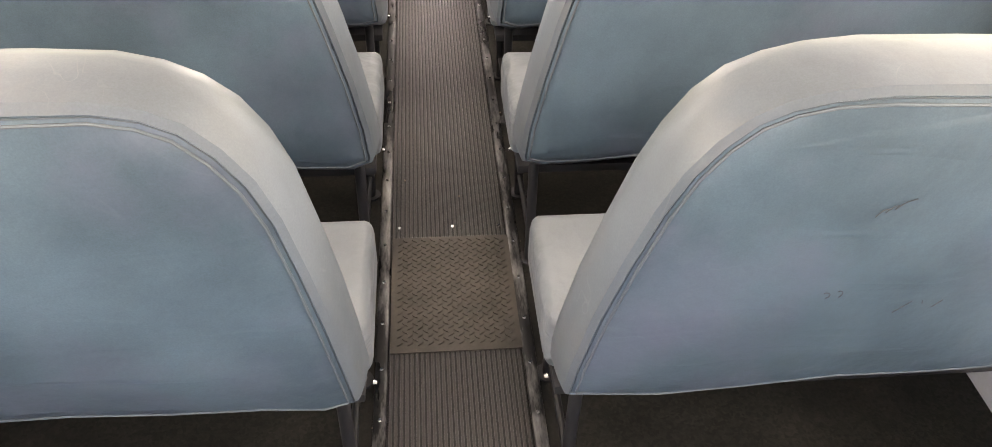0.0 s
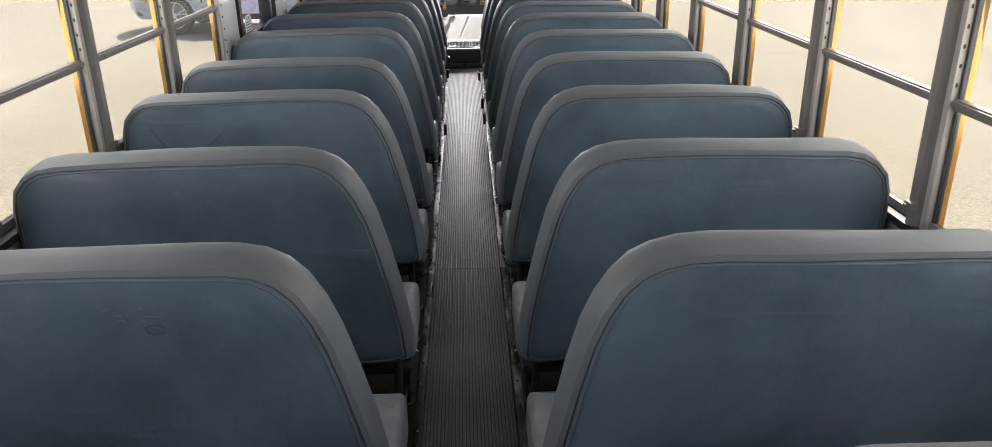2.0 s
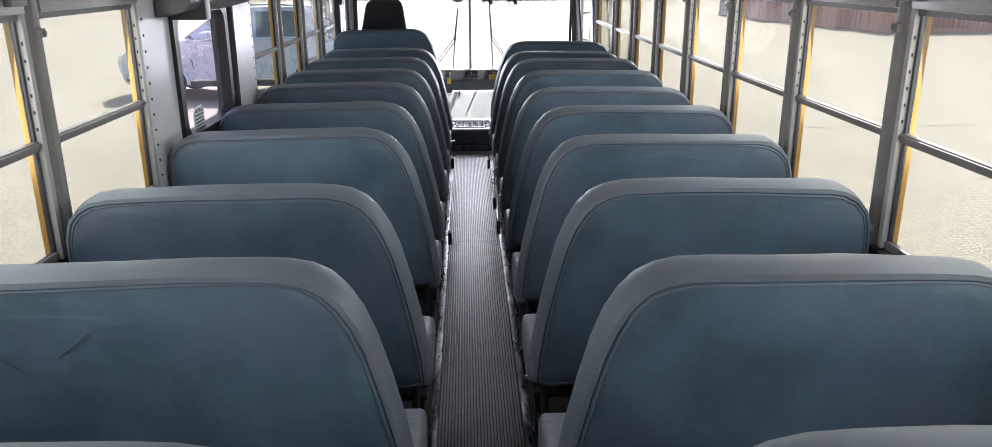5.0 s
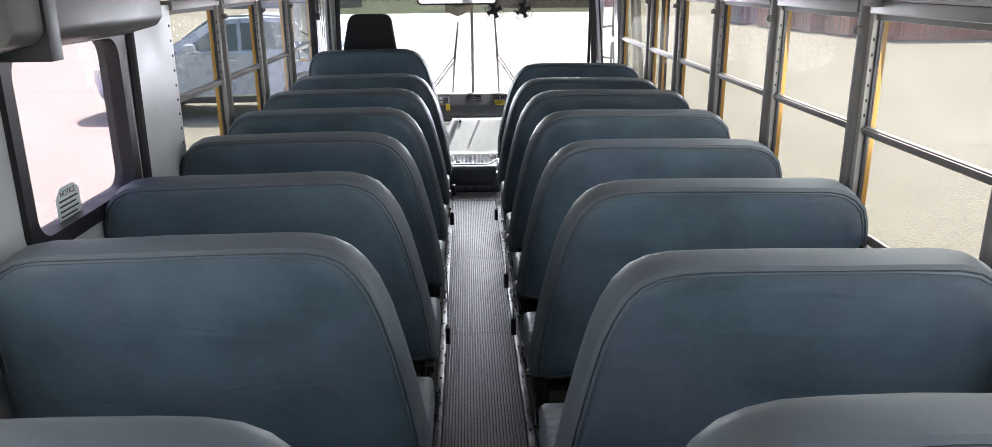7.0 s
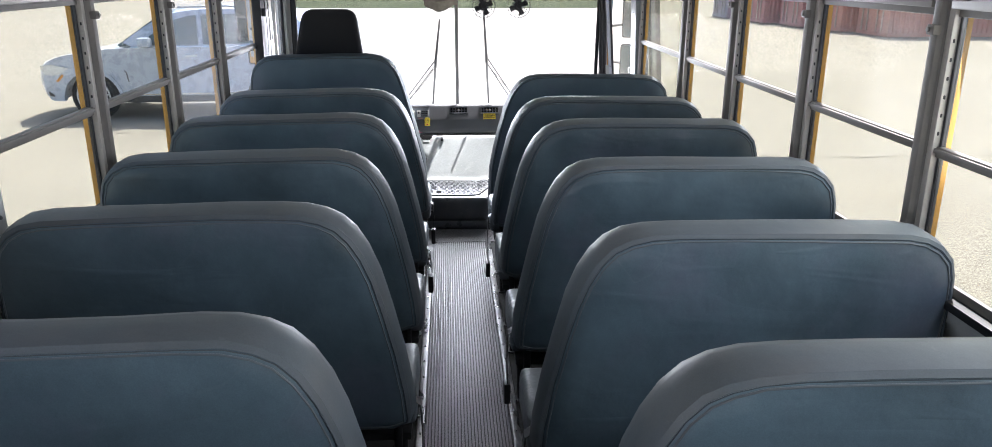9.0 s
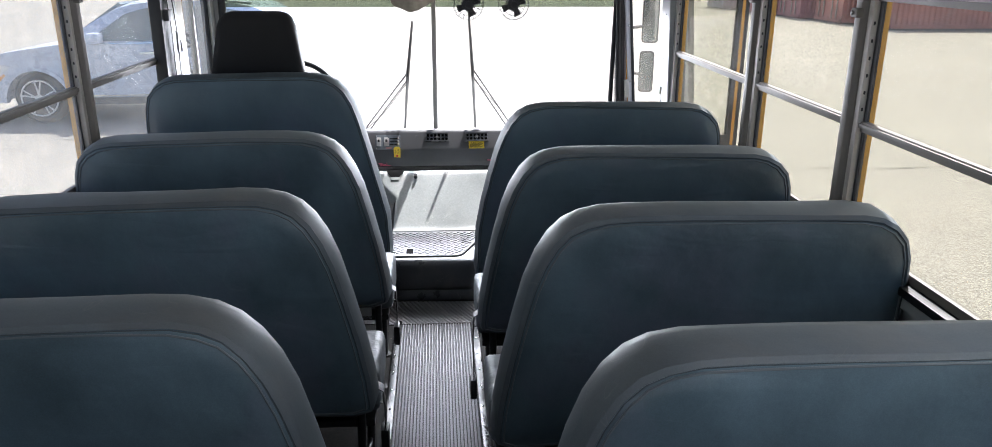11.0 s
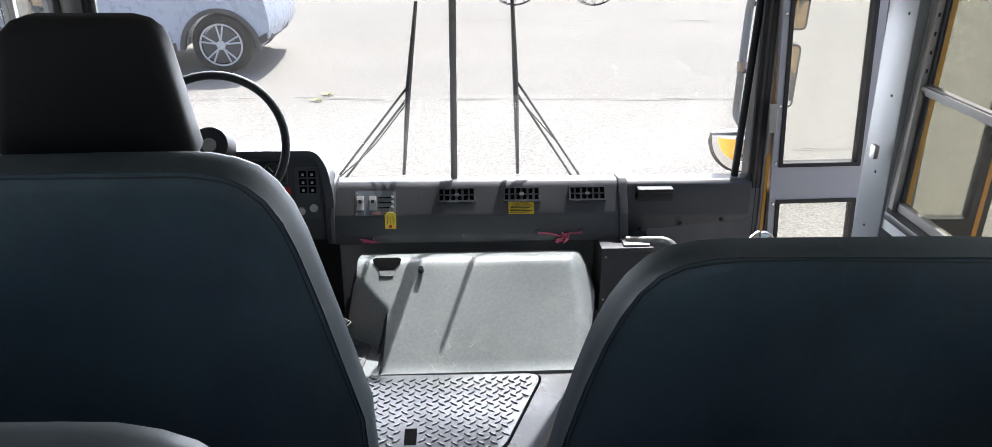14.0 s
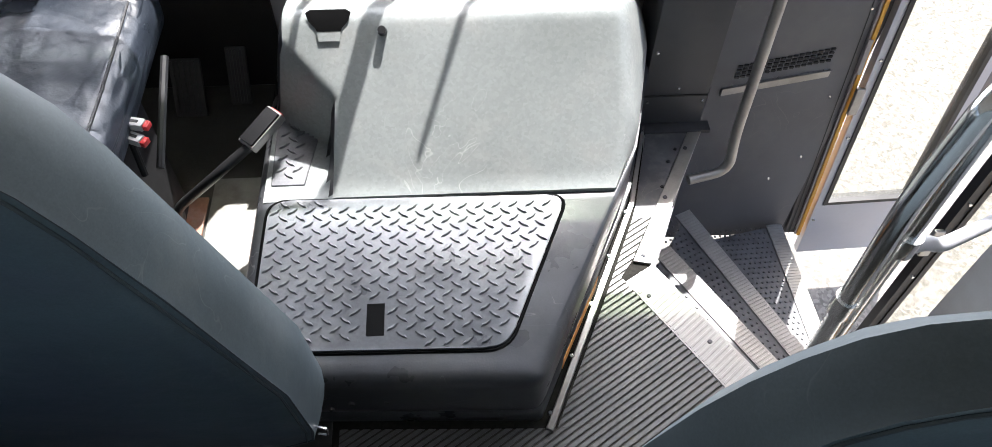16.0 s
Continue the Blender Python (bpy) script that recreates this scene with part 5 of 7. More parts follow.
bm = bmesh.new()
pod_plate(bm, -0.542, -0.502, 0.505, 0.548, 0.003)
part("pod_sticker", bm, TAG_YELLOW, clu, "yellow sticker under the knobs", smooth=False)
wheel = thing("steering_wheel", (-0.715, 8.74, 0.83), "large black steering wheel with a padded hub", "steering wheel")
WC = Vector((-0.715, 8.76, 0.827))
WT = Euler((radians(60), 0, 0)).to_matrix()      # the wheel's plane leans towards the driver
rim_r = 0.223
bm = bmesh.new()
tube(bm, [WC + WT @ Vector((math.cos(a) * rim_r, 0, 0)) + WT @ Vector((0, math.sin(a) * rim_r, 0)) for a in [k * math.tau / 48 for k in range(48)]], 0.0135, 12, closed=True)
part("rim", bm, GASKET, wheel)
bm = bmesh.new()
ax = (WT @ Vector((0, 0, 1)))
ax = ax if ax.y < 0 else -ax
disc(bm, WC - ax * 0.03, ax, 0.068, 0.055, 24, 0.18)
part("hub", bm, GASKET, wheel)
bm = bmesh.new()
disc(bm, WC + ax * 0.025, ax, 0.022, 0.003, 20)
part("badge", bm, ALUMINIUM, wheel)
for a in (-35, 215, 90 + 180):
    bm = bmesh.new()
    d = WT @ Vector((math.cos(radians(a)), math.sin(radians(a)), 0))
    tube(bm, [WC + d * 0.05 - ax * 0.012, WC + d * 0.14 - ax * 0.014, WC + d * 0.224], [0.016, 0.013, 0.010], 8)
    part("spoke", bm, GASKET, wheel)
bm = bmesh.new()
tube(bm, [WC - ax * 0.02, WC - ax * 0.30], 0.035, 12)
part("column", bm, DARK, wheel)

def lean_out(bm):
    """Bends upright pieces of the doorway with the side of the body, which leans out towards the ground."""
    for v in bm.verts:
        v.co.x += (0.3 - v.co.z) * (0.095 if v.co.z < 0.3 else 0.046)


# windscreen
for x0, x1, n in ((-1.10, 0.008, 1), (0.032, 1.058, 2)):
    wnd = thing(f"windscreen_{n}", ((x0 + x1) / 2, 9.03, 0.6), "clear windscreen half with a tinted band along its top", "windscreen", "windscreen halves", "structure")
    p = part("pane", cube(x0, x1, 9.028, 9.034, 0.612, 1.292), SHIELD, wnd, smooth=False)
    p.visible_shadow = False
    part("tinted_band", cube(x0, x1, 9.028, 9.034, 1.292, 1.52), TINT, wnd, "greenish tinted top band", smooth=False)
    bm = bmesh.new()
    box(bm, x0, x1, 9.015, 9.045, 0.596, 0.618, 0.004)
    part("lower_gasket", bm, GASKET, wnd)
whole("windscreen_mullion", cube(0.008, 0.032, 9.0, 9.05, 0.61, 1.52, 0.004), JAMB, "grey metal bar between the windscreen halves", "mullion", kind="structure")
bm = bmesh.new()
tube(bm, [(1.006, 8.995, 0.60), (1.020, 9.0, 1.52)], 0.0125, 10)
whole("windscreen_gasket", bm, GASKET, "black rubber gasket at the windscreen's edge", "gasket", kind="structure")
bm = bmesh.new()
for z0, z1 in ((-0.70, -0.2), (-0.2, 0.3), (0.3, 0.9), (0.9, 1.52)):
    prism(bm, [(1.064, 8.955), (1.072, 8.946), (1.100, 8.946), (1.100, 9.05), (1.067, 9.05)], "z", z0, z1)
lean_out(bm)
dpil = whole("door_pillar", bm, surface("dark_brown_pillar_metal", (0.060, 0.054, 0.055), 0.45, tone=0.15, scale=6, bump=0.05), "dark pillar with hinges beside the windscreen", "pillar", kind="structure", smooth=False)
bm = bmesh.new()
for z0, z1 in ((-0.70, -0.2), (-0.2, 0.3), (0.3, 0.9), (0.9, 1.52)):
    box(bm, 1.1075, 1.1180, 8.933, 8.948, z0, z1)
lean_out(bm)
whole("pillar_edge", bm, YELLOW, "yellow painted edge of the door pillar", "trim", kind="structure")
PALE_EDGE = surface("pale_pinkish_paint", (0.40, 0.36, 0.355), 0.45, tone=0.1, scale=9, bump=0.03)
for name, x0, x1, y, mat in (("pale_edge", 1.1002, 1.1073, 8.938, PALE_EDGE), ("rubber_seal", 1.056, 1.0638, 8.950, GASKET), ("groove", 1.082, 1.085, 8.944, GASKET)):
    bm = bmesh.new()
    for z0, z1 in ((-0.70, -0.2), (-0.2, 0.3), (0.3, 0.9), (0.9, 1.52)):
        box(bm, x0, x1, y, 8.965, z0, z1)
    lean_out(bm)
    part(name, bm, mat, dpil, smooth=False)
for z in (1.20, 0.79, 0.10):
    bm = cube(1.100, 1.114, 8.931, 8.937, z - 0.06, z + 0.06, 0.002)
    lean_out(bm)
    part("hinge_leaf", bm, PALE_EDGE, dpil, "painted hinge leaf")


def wiper(pivot, joint, b0, b1, sgn):
    w = thing("windscreen_wiper", pivot, "black windscreen wiper with a twin arm", "wiper", "wipers")
    Y = 9.065
    for o in (0.0, 0.03):
        bm = bmesh.new()
        tube(bm, [(pivot[0] + sgn * o, Y + 0.01, pivot[2]), (joint[0] + sgn * o * 0.2, Y + 0.015, joint[2] - o)], 0.0045, 6)
        part("arm", bm, BLACK_METAL, w)
    bm = bmesh.new()
    tube(bm, [(b0[0], Y, b0[2]), (joint[0], Y + 0.008, joint[2]), (b1[0], Y, b1[2])], [0.006, 0.010, 0.006], 6)
    part("blade", bm, GASKET, w)
    bm = bmesh.new()
    disc(bm, (pivot[0], Y, pivot[2]), (0, 1, 0), 0.016, 0.02, 12)
    part("pivot_cap", bm, BLACK_METAL, w)
    bm = bmesh.new()
    tube(bm, rounded([(pivot[0], Y + 0.005, pivot[2]), (pivot[0] * 0.6 + joint[0] * 0.4 + 0.02, Y + 0.005, pivot[2] * 0.5 + joint[2] * 0.5 - 0.06), (joint[0], Y + 0.01, joint[2] - 0.05)], 0.06), 0.0025, 5)
    part("washer_hose", bm, GASKET, w)


wiper((-0.395, 9.06, 0.600), (-0.130, 9.06, 0.935), (-0.156, 9.06, 0.62), (-0.097, 9.06, 1.215), 1)
wiper((0.480, 9.06, 0.590), (0.232, 9.06, 0.955), (0.246, 9.06, 0.62), (0.212, 9.06, 1.27), -1)


# ---- entrance door, standing open ----
EDGE_BROWN = surface("brown_grey_metal", (0.17, 0.15, 0.148), 0.45, tone=0.1, scale=6, bump=0.04)


def door_leaf(number, hinge, turn, label):
    door = thing(f"door_{number}", (hinge[0], hinge[1], -0.76), label, "door", "door leaves", "structure")
    lean = Matrix.Shear("XY", 4, (-0.0836 if number == 1 else 0.0, 0.0))
    DT = Matrix.Translation((hinge[0] + (0.0214 if number == 1 else 0.0), hinge[1], 0)) @ Matrix.Rotation(radians(turn), 4, "Z") @ lean
    DW, DZ0, DZ1 = 0.345, -0.79, 1.48

    def door_piece(name, bm, material, label="", smooth=False):
        bmesh.ops.transform(bm, matrix=DT, verts=bm.verts)
        return part(name, bm, material, door, label, smooth)

    bm = bmesh.new()
    for x0, x1, z0, z1 in ((0, 0.022, DZ0, DZ1), (DW - 0.03, DW, DZ0, DZ1), (0.022, DW - 0.03, DZ0, -0.52), (0.022, DW - 0.03, 0.565, 0.685), (0.022, DW - 0.03, DZ1 - 0.05, DZ1)):
        box(bm, x0, x1, -0.014, 0.014, z0, z1)
    door_piece("leaf", bm, WHITE_DOOR if number == 1 else GASKET)
    if number == 2:
        door_piece("outer_edge", cube(DW - 0.022, DW - 0.008, -0.0165, -0.0145, DZ0, DZ1), YELLOW, "yellow painted strip")
    for z0, z1 in ((-0.52, 0.565), (0.685, DZ1 - 0.05)):
        bm = bmesh.new()
        o, i = [(0.022, z0), (DW - 0.03, z0), (DW - 0.03, z1), (0.022, z1)], [(0.036, z0 + 0.014), (DW - 0.044, z0 + 0.014), (DW - 0.044, z1 - 0.014), (0.036, z1 - 0.014)]
        ring_frame(bm, o, i, "y", -0.018, 0.018)
        door_piece("pane_gasket", bm, GASKET)
        p = door_piece("pane", cube(0.03, DW - 0.038, -0.003, 0.003, z0 + 0.008, z1 - 0.008), DOOR_GLASS)
        p.visible_shadow = False
    if number == 1:
        door_piece("edge_channel", cube(DW, DW + 0.026, -0.013, 0.013, DZ0, DZ1, 0.003), EDGE_BROWN, "brown-grey edge channel")
    door_piece("edge_seal", cube(*((DW + 0.026, DW + 0.034) if number == 1 else (DW, DW + 0.014)), -0.012, 0.012, DZ0, DZ1, 0.003), GASKET, "black rubber edge seal")
    heads("screw", [DT @ Vector((0.012, -0.014, z)) for z in (-0.6, -0.2, 0.1, 0.55, 0.70, 0.9, 1.2)], (0, -1, 0), 0.006, 0.004, CHROME, door)
    for z in (-0.05, 0.86):
        door_piece("hinge", cube(-0.022, 0.004, -0.020, -0.008, z - 0.05, z + 0.05, 0.003), ALUMINIUM)


door_leaf(1, (1.14, 8.935), 2, "white folding bus door leaf standing open with two panes")
door_leaf(2, (1.190, 8.455), -2, "rear bus door leaf standing open with two panes")

# post between the last window and the door
bm = bmesh.new()
prism(bm, [(1.10, 8.268), (1.10, 8.40), (1.135, 8.435), (1.185, 8.435), (1.185, 8.268)], "z", 0.60, 1.55, 0.008, 2)
prism(bm, [(1.10, 8.268), (1.10, 8.40), (1.135, 8.435), (1.185, 8.435), (1.185, 8.268)], "z", 0.22, 0.60, 0.008, 2)
for v in bm.verts:
    v.co.x += max(0.0, 1.15 - v.co.z) * 0.07 + max(0.0, 0.6 - v.co.z) * 0.09
dp = whole("door_post", bm, surface("grey_door_post", (0.25, 0.257, 0.262), 0.42, tone=0.08, scale=5, grain=200, bump=0.06, second=(0.28, 0.28, 0.28), amount=0.4, stain_scale=4), "light grey painted metal post behind the doorway", "post", kind="structure")
bm = bmesh.new()
box(bm, 1.092, 1.104, 8.295, 8.318, 0.93, 0.965, 0.003)
part("window_latch", bm, ALUMINIUM, dp)
heads("screw", [(1.10, 8.285, z) for z in (0.75, 0.9, 1.1, 1.3)], (-1, 0, 0), 0.004, 0.003, TRACK, dp)

# chrome stanchion by the steps
st = thing("handrail", (0.70, 8.05, 0.0), "polished steel handrail loop beside the entrance steps", "handrail")
bm = bmesh.new()
tube(bm, rounded([(0.700, 8.045, -0.205), (0.692, 8.050, 0.25), (0.682, 8.054, 0.64), (0.708, 8.068, 0.80), (0.738, 8.088, 0.815), (0.766, 8.103, 0.79), (0.770, 8.106, 0.76)], 0.045), 0.0168, 16)
part("tube", bm, CHROME, st)
bm = bmesh.new()
tube(bm, [(0.770, 8.106, 0.775), (0.775, 8.11, 0.70), (0.782, 8.115, -0.205)], 0.0125, 14)
part("rear_tube", bm, CHROME, st)
for p in ((0.699, 8.049, 0.06), (0.690, 8.052, 0.33), (0.779, 8.112, 0.42)):
    bm = bmesh.new()
    disc(bm, p, (0, 0, 1), 0.0215, 0.045, 16)
    part("collar", bm, CHROME, st)
bm = bmesh.new()
tube(bm, rounded([(0.779, 8.113, 0.425), (0.87, 8.16, 0.37), (0.93, 8.19, 0.31), (1.13, 8.29, 0.26)], 0.04), 0.014, 12)
part("link_arm", bm, WHITE_DOOR, st, "white door link arm")
for p in ((0.704, 8.045, -0.21), (0.782, 8.115, -0.21)):
    bm = bmesh.new()
    disc(bm, p, (0, 0, 1), 0.034, 0.008, 16)
    part("foot_flange", bm, CHROME, st)

# ---- driver's place ----
drv = thing("driver_seat", (-0.76, 8.38, 0.0), "black vinyl driver's seat with a tall padded headrest", "driver seat")
bm = cube(-1.00, -0.540, 8.12, 8.80, 0.385, 0.515, 0.0)
bmesh.ops.bevel(bm, geom=bm.edges[:], offset=0.065, segments=4, affect="EDGES", profile=0.6)
BLACK_CLOTH = surface("black_headrest_vinyl", (0.012, 0.012, 0.013), 0.62, tone=0.2, scale=9, grain=350, bump=0.2, deep=0.0008, spec=0.3)
BLACK_VINYL = surface("black_vinyl", (0.024, 0.030, 0.040), 0.33, tone=0.15, scale=8, grain=350, bump=0.15, deep=0.0008, dents=(7.0, 0.016, 1.6, 0.007))
cush = part("seat_cushion", bm, BLACK_VINYL, drv)
bm = bmesh.new()
tube(bm, [(-0.57, 8.16, 0.509), (-0.568, 8.45, 0.510), (-0.575, 8.70, 0.509), (-0.62, 8.765, 0.505), (-0.75, 8.775, 0.504), (-0.93, 8.765, 0.505)], 0.003, 6)
part("seam", bm, DARK, cush, "stitched edge seam")


def padded(name, x0, x1, xt0, xt1, y, z0, z1, thick, parent, cloth):
    """A padded block that narrows towards its top."""
    rings = []
    for f, e in ((0, 0.05), (0.02, 0.012), (0.08, 0), (0.5, 0), (0.80, 0.0), (0.90, 0.006), (0.96, 0.02), (0.99, 0.045)):
        a, b = x0 + (xt0 - x0) * f, x1 + (xt1 - x1) * f
        z = z0 + (z1 - z0) * f
        yy = y - 0.05 * (z - z0)
        w = thick / 2 - e * 0.6
        rr = min(0.03, w * 0.8)
        rings.append([(px, yy + py, z) for px, py in round_rect(a + e, b - e, -w, w, rr, 4)])
    bm = bmesh.new()
    loft(bm, rings)
    return part(name, bm, cloth, parent)


padded("backrest", -0.99, -0.50, -0.96, -0.52, 8.10, 0.42, 1.06, 0.12, drv, BLACK_VINYL)
padded("headrest", -0.935, -0.525, -0.866, -0.570, 8.07, 1.03, 1.334, 0.10, drv, BLACK_CLOTH)
part("base", cube(-0.94, -0.58, 8.16, 8.60, 0.002, 0.36, 0.02), DARK, drv)
bm = bmesh.new()
tube(bm, rounded([(-0.514, 8.42, 0.34), (-0.512, 8.50, 0.385), (-0.512, 8.62, 0.44)], 0.05), 0.008, 8)
part("adjuster_bar", bm, BLACK_METAL, drv)
for dy, dz, turn in ((0.0, 0.0, -14), (-0.020, -0.014, -24)):
    BT = Matrix.Translation((-0.555, 8.450 + dy, 0.436 + dz)) @ Matrix.Rotation(radians(turn), 4, "Z")
    bk = None
    for nm, dims, mat, lab in (("belt_buckle", (0.0, 0.040, -0.010, 0.010, -0.008, 0.008, 0.003), WHITE_PLASTIC, "pale belt buckle"),
                               ("release_button", (0.040, 0.050, -0.0085, 0.0085, -0.006, 0.006, 0.002), RED, "red release button"),
                               ("buckle_slot", (0.006, 0.030, -0.003, 0.003, 0.0078, 0.0088, 0.0), DARK, "dark slot")):
        bm = cube(*dims)
        bmesh.ops.transform(bm, matrix=BT, verts=bm.verts)
        bk = part(nm, bm, mat, bk or drv, lab) if not bk else (part(nm, bm, mat, bk, lab), bk)[1]
bm = bmesh.new()
tube(bm, [(-0.552, 8.445, 0.430), (-0.560, 8.45, 0.37), (-0.56, 8.44, 0.30)], 0.007, 8)
part("buckle_stalk", bm, GASKET, drv)

# belt and pillar at the driver's window
belt = thing("seat_belt", (-1.10, 8.20, 0.9), "black webbing belt with a metal guide on the pillar", "seat belt")
bm = bmesh.new()
for y0, y1, x in ((8.095, 8.140, -1.098), (8.150, 8.18, -1.094)):
    pts = [(x, y0, 1.50), (x + 0.012, y0 + 0.002, 1.25), (x + 0.006, y0 + 0.012, 1.05), (x + 0.012, y0 + 0.02, 0.60)]
    loft(bm, [[Vector(p), Vector(p) + Vector((0, y1 - y0, 0)), Vector(p) + Vector((0.004, y1 - y0, 0)), Vector(p) + Vector((0.004, 0, 0))] for p in pts])
part("webbing", bm, GASKET, belt)
bm = bmesh.new()
box(bm, -1.112, -1.08, 8.07, 8.125, 1.29, 1.335, 0.006)
part("guide", bm, TRACK, belt)
bm = bmesh.new()
tube(bm, rounded([(-1.085, 8.155, 1.24), (-1.080, 8.190, 1.19), (-1.080, 8.195, 1.15), (-1.085, 8.16, 1.155), (-1.085, 8.155, 1.24)], 0.008), 0.004, 8)
part("guide_loop", bm, TRACK, belt)
bm = bmesh.new()
prism(bm, [(8.045, 1.52), (8.196, 1.52), (8.204, 1.25), (8.232, 0.95), (8.242, 0.64), (8.045, 0.64), (8.040, 1.07)], "x", -1.150, -1.102, 0.003, 1)
part("pillar_cover", bm, GASKET, belt, "black cover behind the webbing")
BEIGE = surface("beige_painted_metal", (0.38, 0.362, 0.29), 0.45, tone=0.06, scale=5, bump=0.03)
bm = bmesh.new()
prism(bm, [(8.198, 1.52), (8.335, 1.52), (8.360, 0.90), (8.360, 0.64), (8.244, 0.64), (8.234, 0.95), (8.206, 1.25)], "x", -1.150, -1.104, 0.004, 2)
whole("pillar_panel", bm, BEIGE, "beige painted pillar beside the driver's window", "pillar", kind="structure")
wd = thing("window_driver", (-1.18, 8.46, 0.86), "driver's sliding side window with a slim metal frame", "window", "", "structure")
for a, b in ((8.365, 8.380), (8.66, 8.68), (8.915, 8.93)):
    part("stile", cube(-1.182, -1.150, a, b, 0.86, HEAD + 0.02, 0.003), GASKET if a > 8.7 else ALUMINIUM, wd)
part("sill", cube(-1.182, -1.12, 8.365, 8.93, 0.86, 0.872, 0.003), GASKET, wd)
p = part("pane", cube(-1.168, -1.164, 8.375, 8.92, 0.87, HEAD + 0.015), HAZY_GLASS, wd, smooth=False)
p.visible_shadow = False
bm = bmesh.new()
tube(bm, [(-1.10, 8.985, 0.70), (-1.09, 8.99, 1.51)], 0.020, 10)
whole("windscreen_gasket", bm, GASKET, "black rubber gasket at the windscreen's edge", "gasket", kind="structure")

# pedals, brake lever and footwell
whole("footwell_panel", cube(-1.12, -0.39, 9.005, 9.03, 0.0, 0.45), DARK, "black panel at the back of the footwell", "panel", kind="structure", smooth=False)
PEDAL = surface("worn_pedal_rubber", (0.07, 0.068, 0.064), 0.5, tone=0.2, scale=20)
for x, w, yb, nm in ((-0.625, 0.078, 8.88, "brake pedal"), (-0.505, 0.052, 8.92, "accelerator pedal")):
    pd = thing("pedal", (x, 8.80, 0.0), f"ribbed black rubber {nm} on the footwell floor", "pedal", "pedals")
    bm = bmesh.new()
    box(bm, x - w / 2, x + w / 2, yb, yb + 0.015, 0.012, 0.16, 0.004)
    bmesh.ops.rotate(bm, verts=bm.verts, cent=(x, yb, 0.012), matrix=Matrix.Rotation(radians(-32), 3, "X"))
    part("pad", bm, PEDAL, pd)
    bm = bmesh.new()
    for k in range(5):
        box(bm, x - w / 2 + 0.006 + k * (w - 0.012) / 5, x - w / 2 + 0.012 + k * (w - 0.012) / 5, yb - 0.005, yb, 0.02, 0.155)
    bmesh.ops.rotate(bm, verts=bm.verts, cent=(x, yb, 0.012), matrix=Matrix.Rotation(radians(-32), 3, "X"))
    part("tread_pattern", bm, PEDAL, pd)["kind"] = "stuff"
# Sun patch beside the cover, painted as a pale strip of floor.
SUNLIT_FLOOR = surface("pale_sunlit_floor", (0.36, 0.36, 0.32), 0.6, tone=0.15, scale=7, second=(0.20, 0.19, 0.16), amount=0.7, stain_scale=9)
part("worn_strip", cube(-0.535, -0.392, 8.30, 8.672, 0.004, 0.008), SUNLIT_FLOOR, floor, "strip of floor painted pale for the sun on it", smooth=False)
# Lighter copy of the bus floor: daylight at the pedals put into it.
part("driver_floor", cube(-1.10, -0.392, 8.36, 9.0, 0.0, 0.004), surface("driver_floor_rubber", (0.085, 0.082, 0.072), 0.6, tone=0.2, scale=9, grain=150, bump=0.3, second=(0.13, 0.12, 0.10), amount=0.6, stain_scale=7), floor, "grey-green floor at the pedals, lightened for the daylight on it", smooth=False)
# Floor sheet under the barrier, lighter than the main floor.
part("barrier_floor", cube(-1.10, -0.215, 7.79, 8.36, 0.0, 0.003), surface("dark_grey_floor", (0.042, 0.043, 0.042), 0.55, tone=0.25, scale=7, grain=150, bump=0.3, second=(0.07, 0.07, 0.068), amount=0.7, stain_scale=5), floor, "dark grey floor sheet under the barrier", smooth=False)
bm = bmesh.new()
prism(bm, [(7.985, 0.004), (7.995, 0.050), (8.055, 0.118), (8.16, 0.122), (8.16, 0.004)], "x", -1.12, -0.845, 0.004, 2)
whole("seat_bracket", bm, surface("blue_grey_sheet_metal", (0.30, 0.35, 0.38), 0.45, tone=0.12, scale=8, bump=0.05, second=(0.16, 0.17, 0.18), amount=0.5, stain_scale=9), "blue-grey sheet metal bracket on the floor behind the driver's seat", "bracket")
hk = thing("belt_hook", (-0.18, 7.905, 0.28), "small bright wire hook at the barrier's lower corner", "hook")
bm = bmesh.new()
tube(bm, rounded([(-0.190, 7.905, 0.298), (-0.172, 7.900, 0.300), (-0.172, 7.898, 0.278), (-0.188, 7.902, 0.276)], 0.004, 3), 0.0022, 6)
part("wire", bm, CHROME, hk)
RUST = surface("rusty_plate", (0.42, 0.22, 0.15), 0.7, tone=0.2, scale=20, second=(0.6, 0.5, 0.45), amount=0.5, stain_scale=12)
lever = thing("lever_handle", (-0.46, 8.40, 0.0), "black lever with a padded grip and red edge", "lever")
bm = bmesh.new()
tube(bm, rounded([(-0.598, 8.53, 0.01), (-0.575, 8.52, 0.09), (-0.46, 8.485, 0.225), (-0.375, 8.53, 0.275)], 0.06), [0.016] * 3 + [0.011] * 13, 10)
part("stem", bm, BLACK_METAL, lever)
GT = Matrix.Translation((-0.380, 8.525, 0.280)) @ Euler((radians(18), 0, radians(-42))).to_matrix().to_4x4()
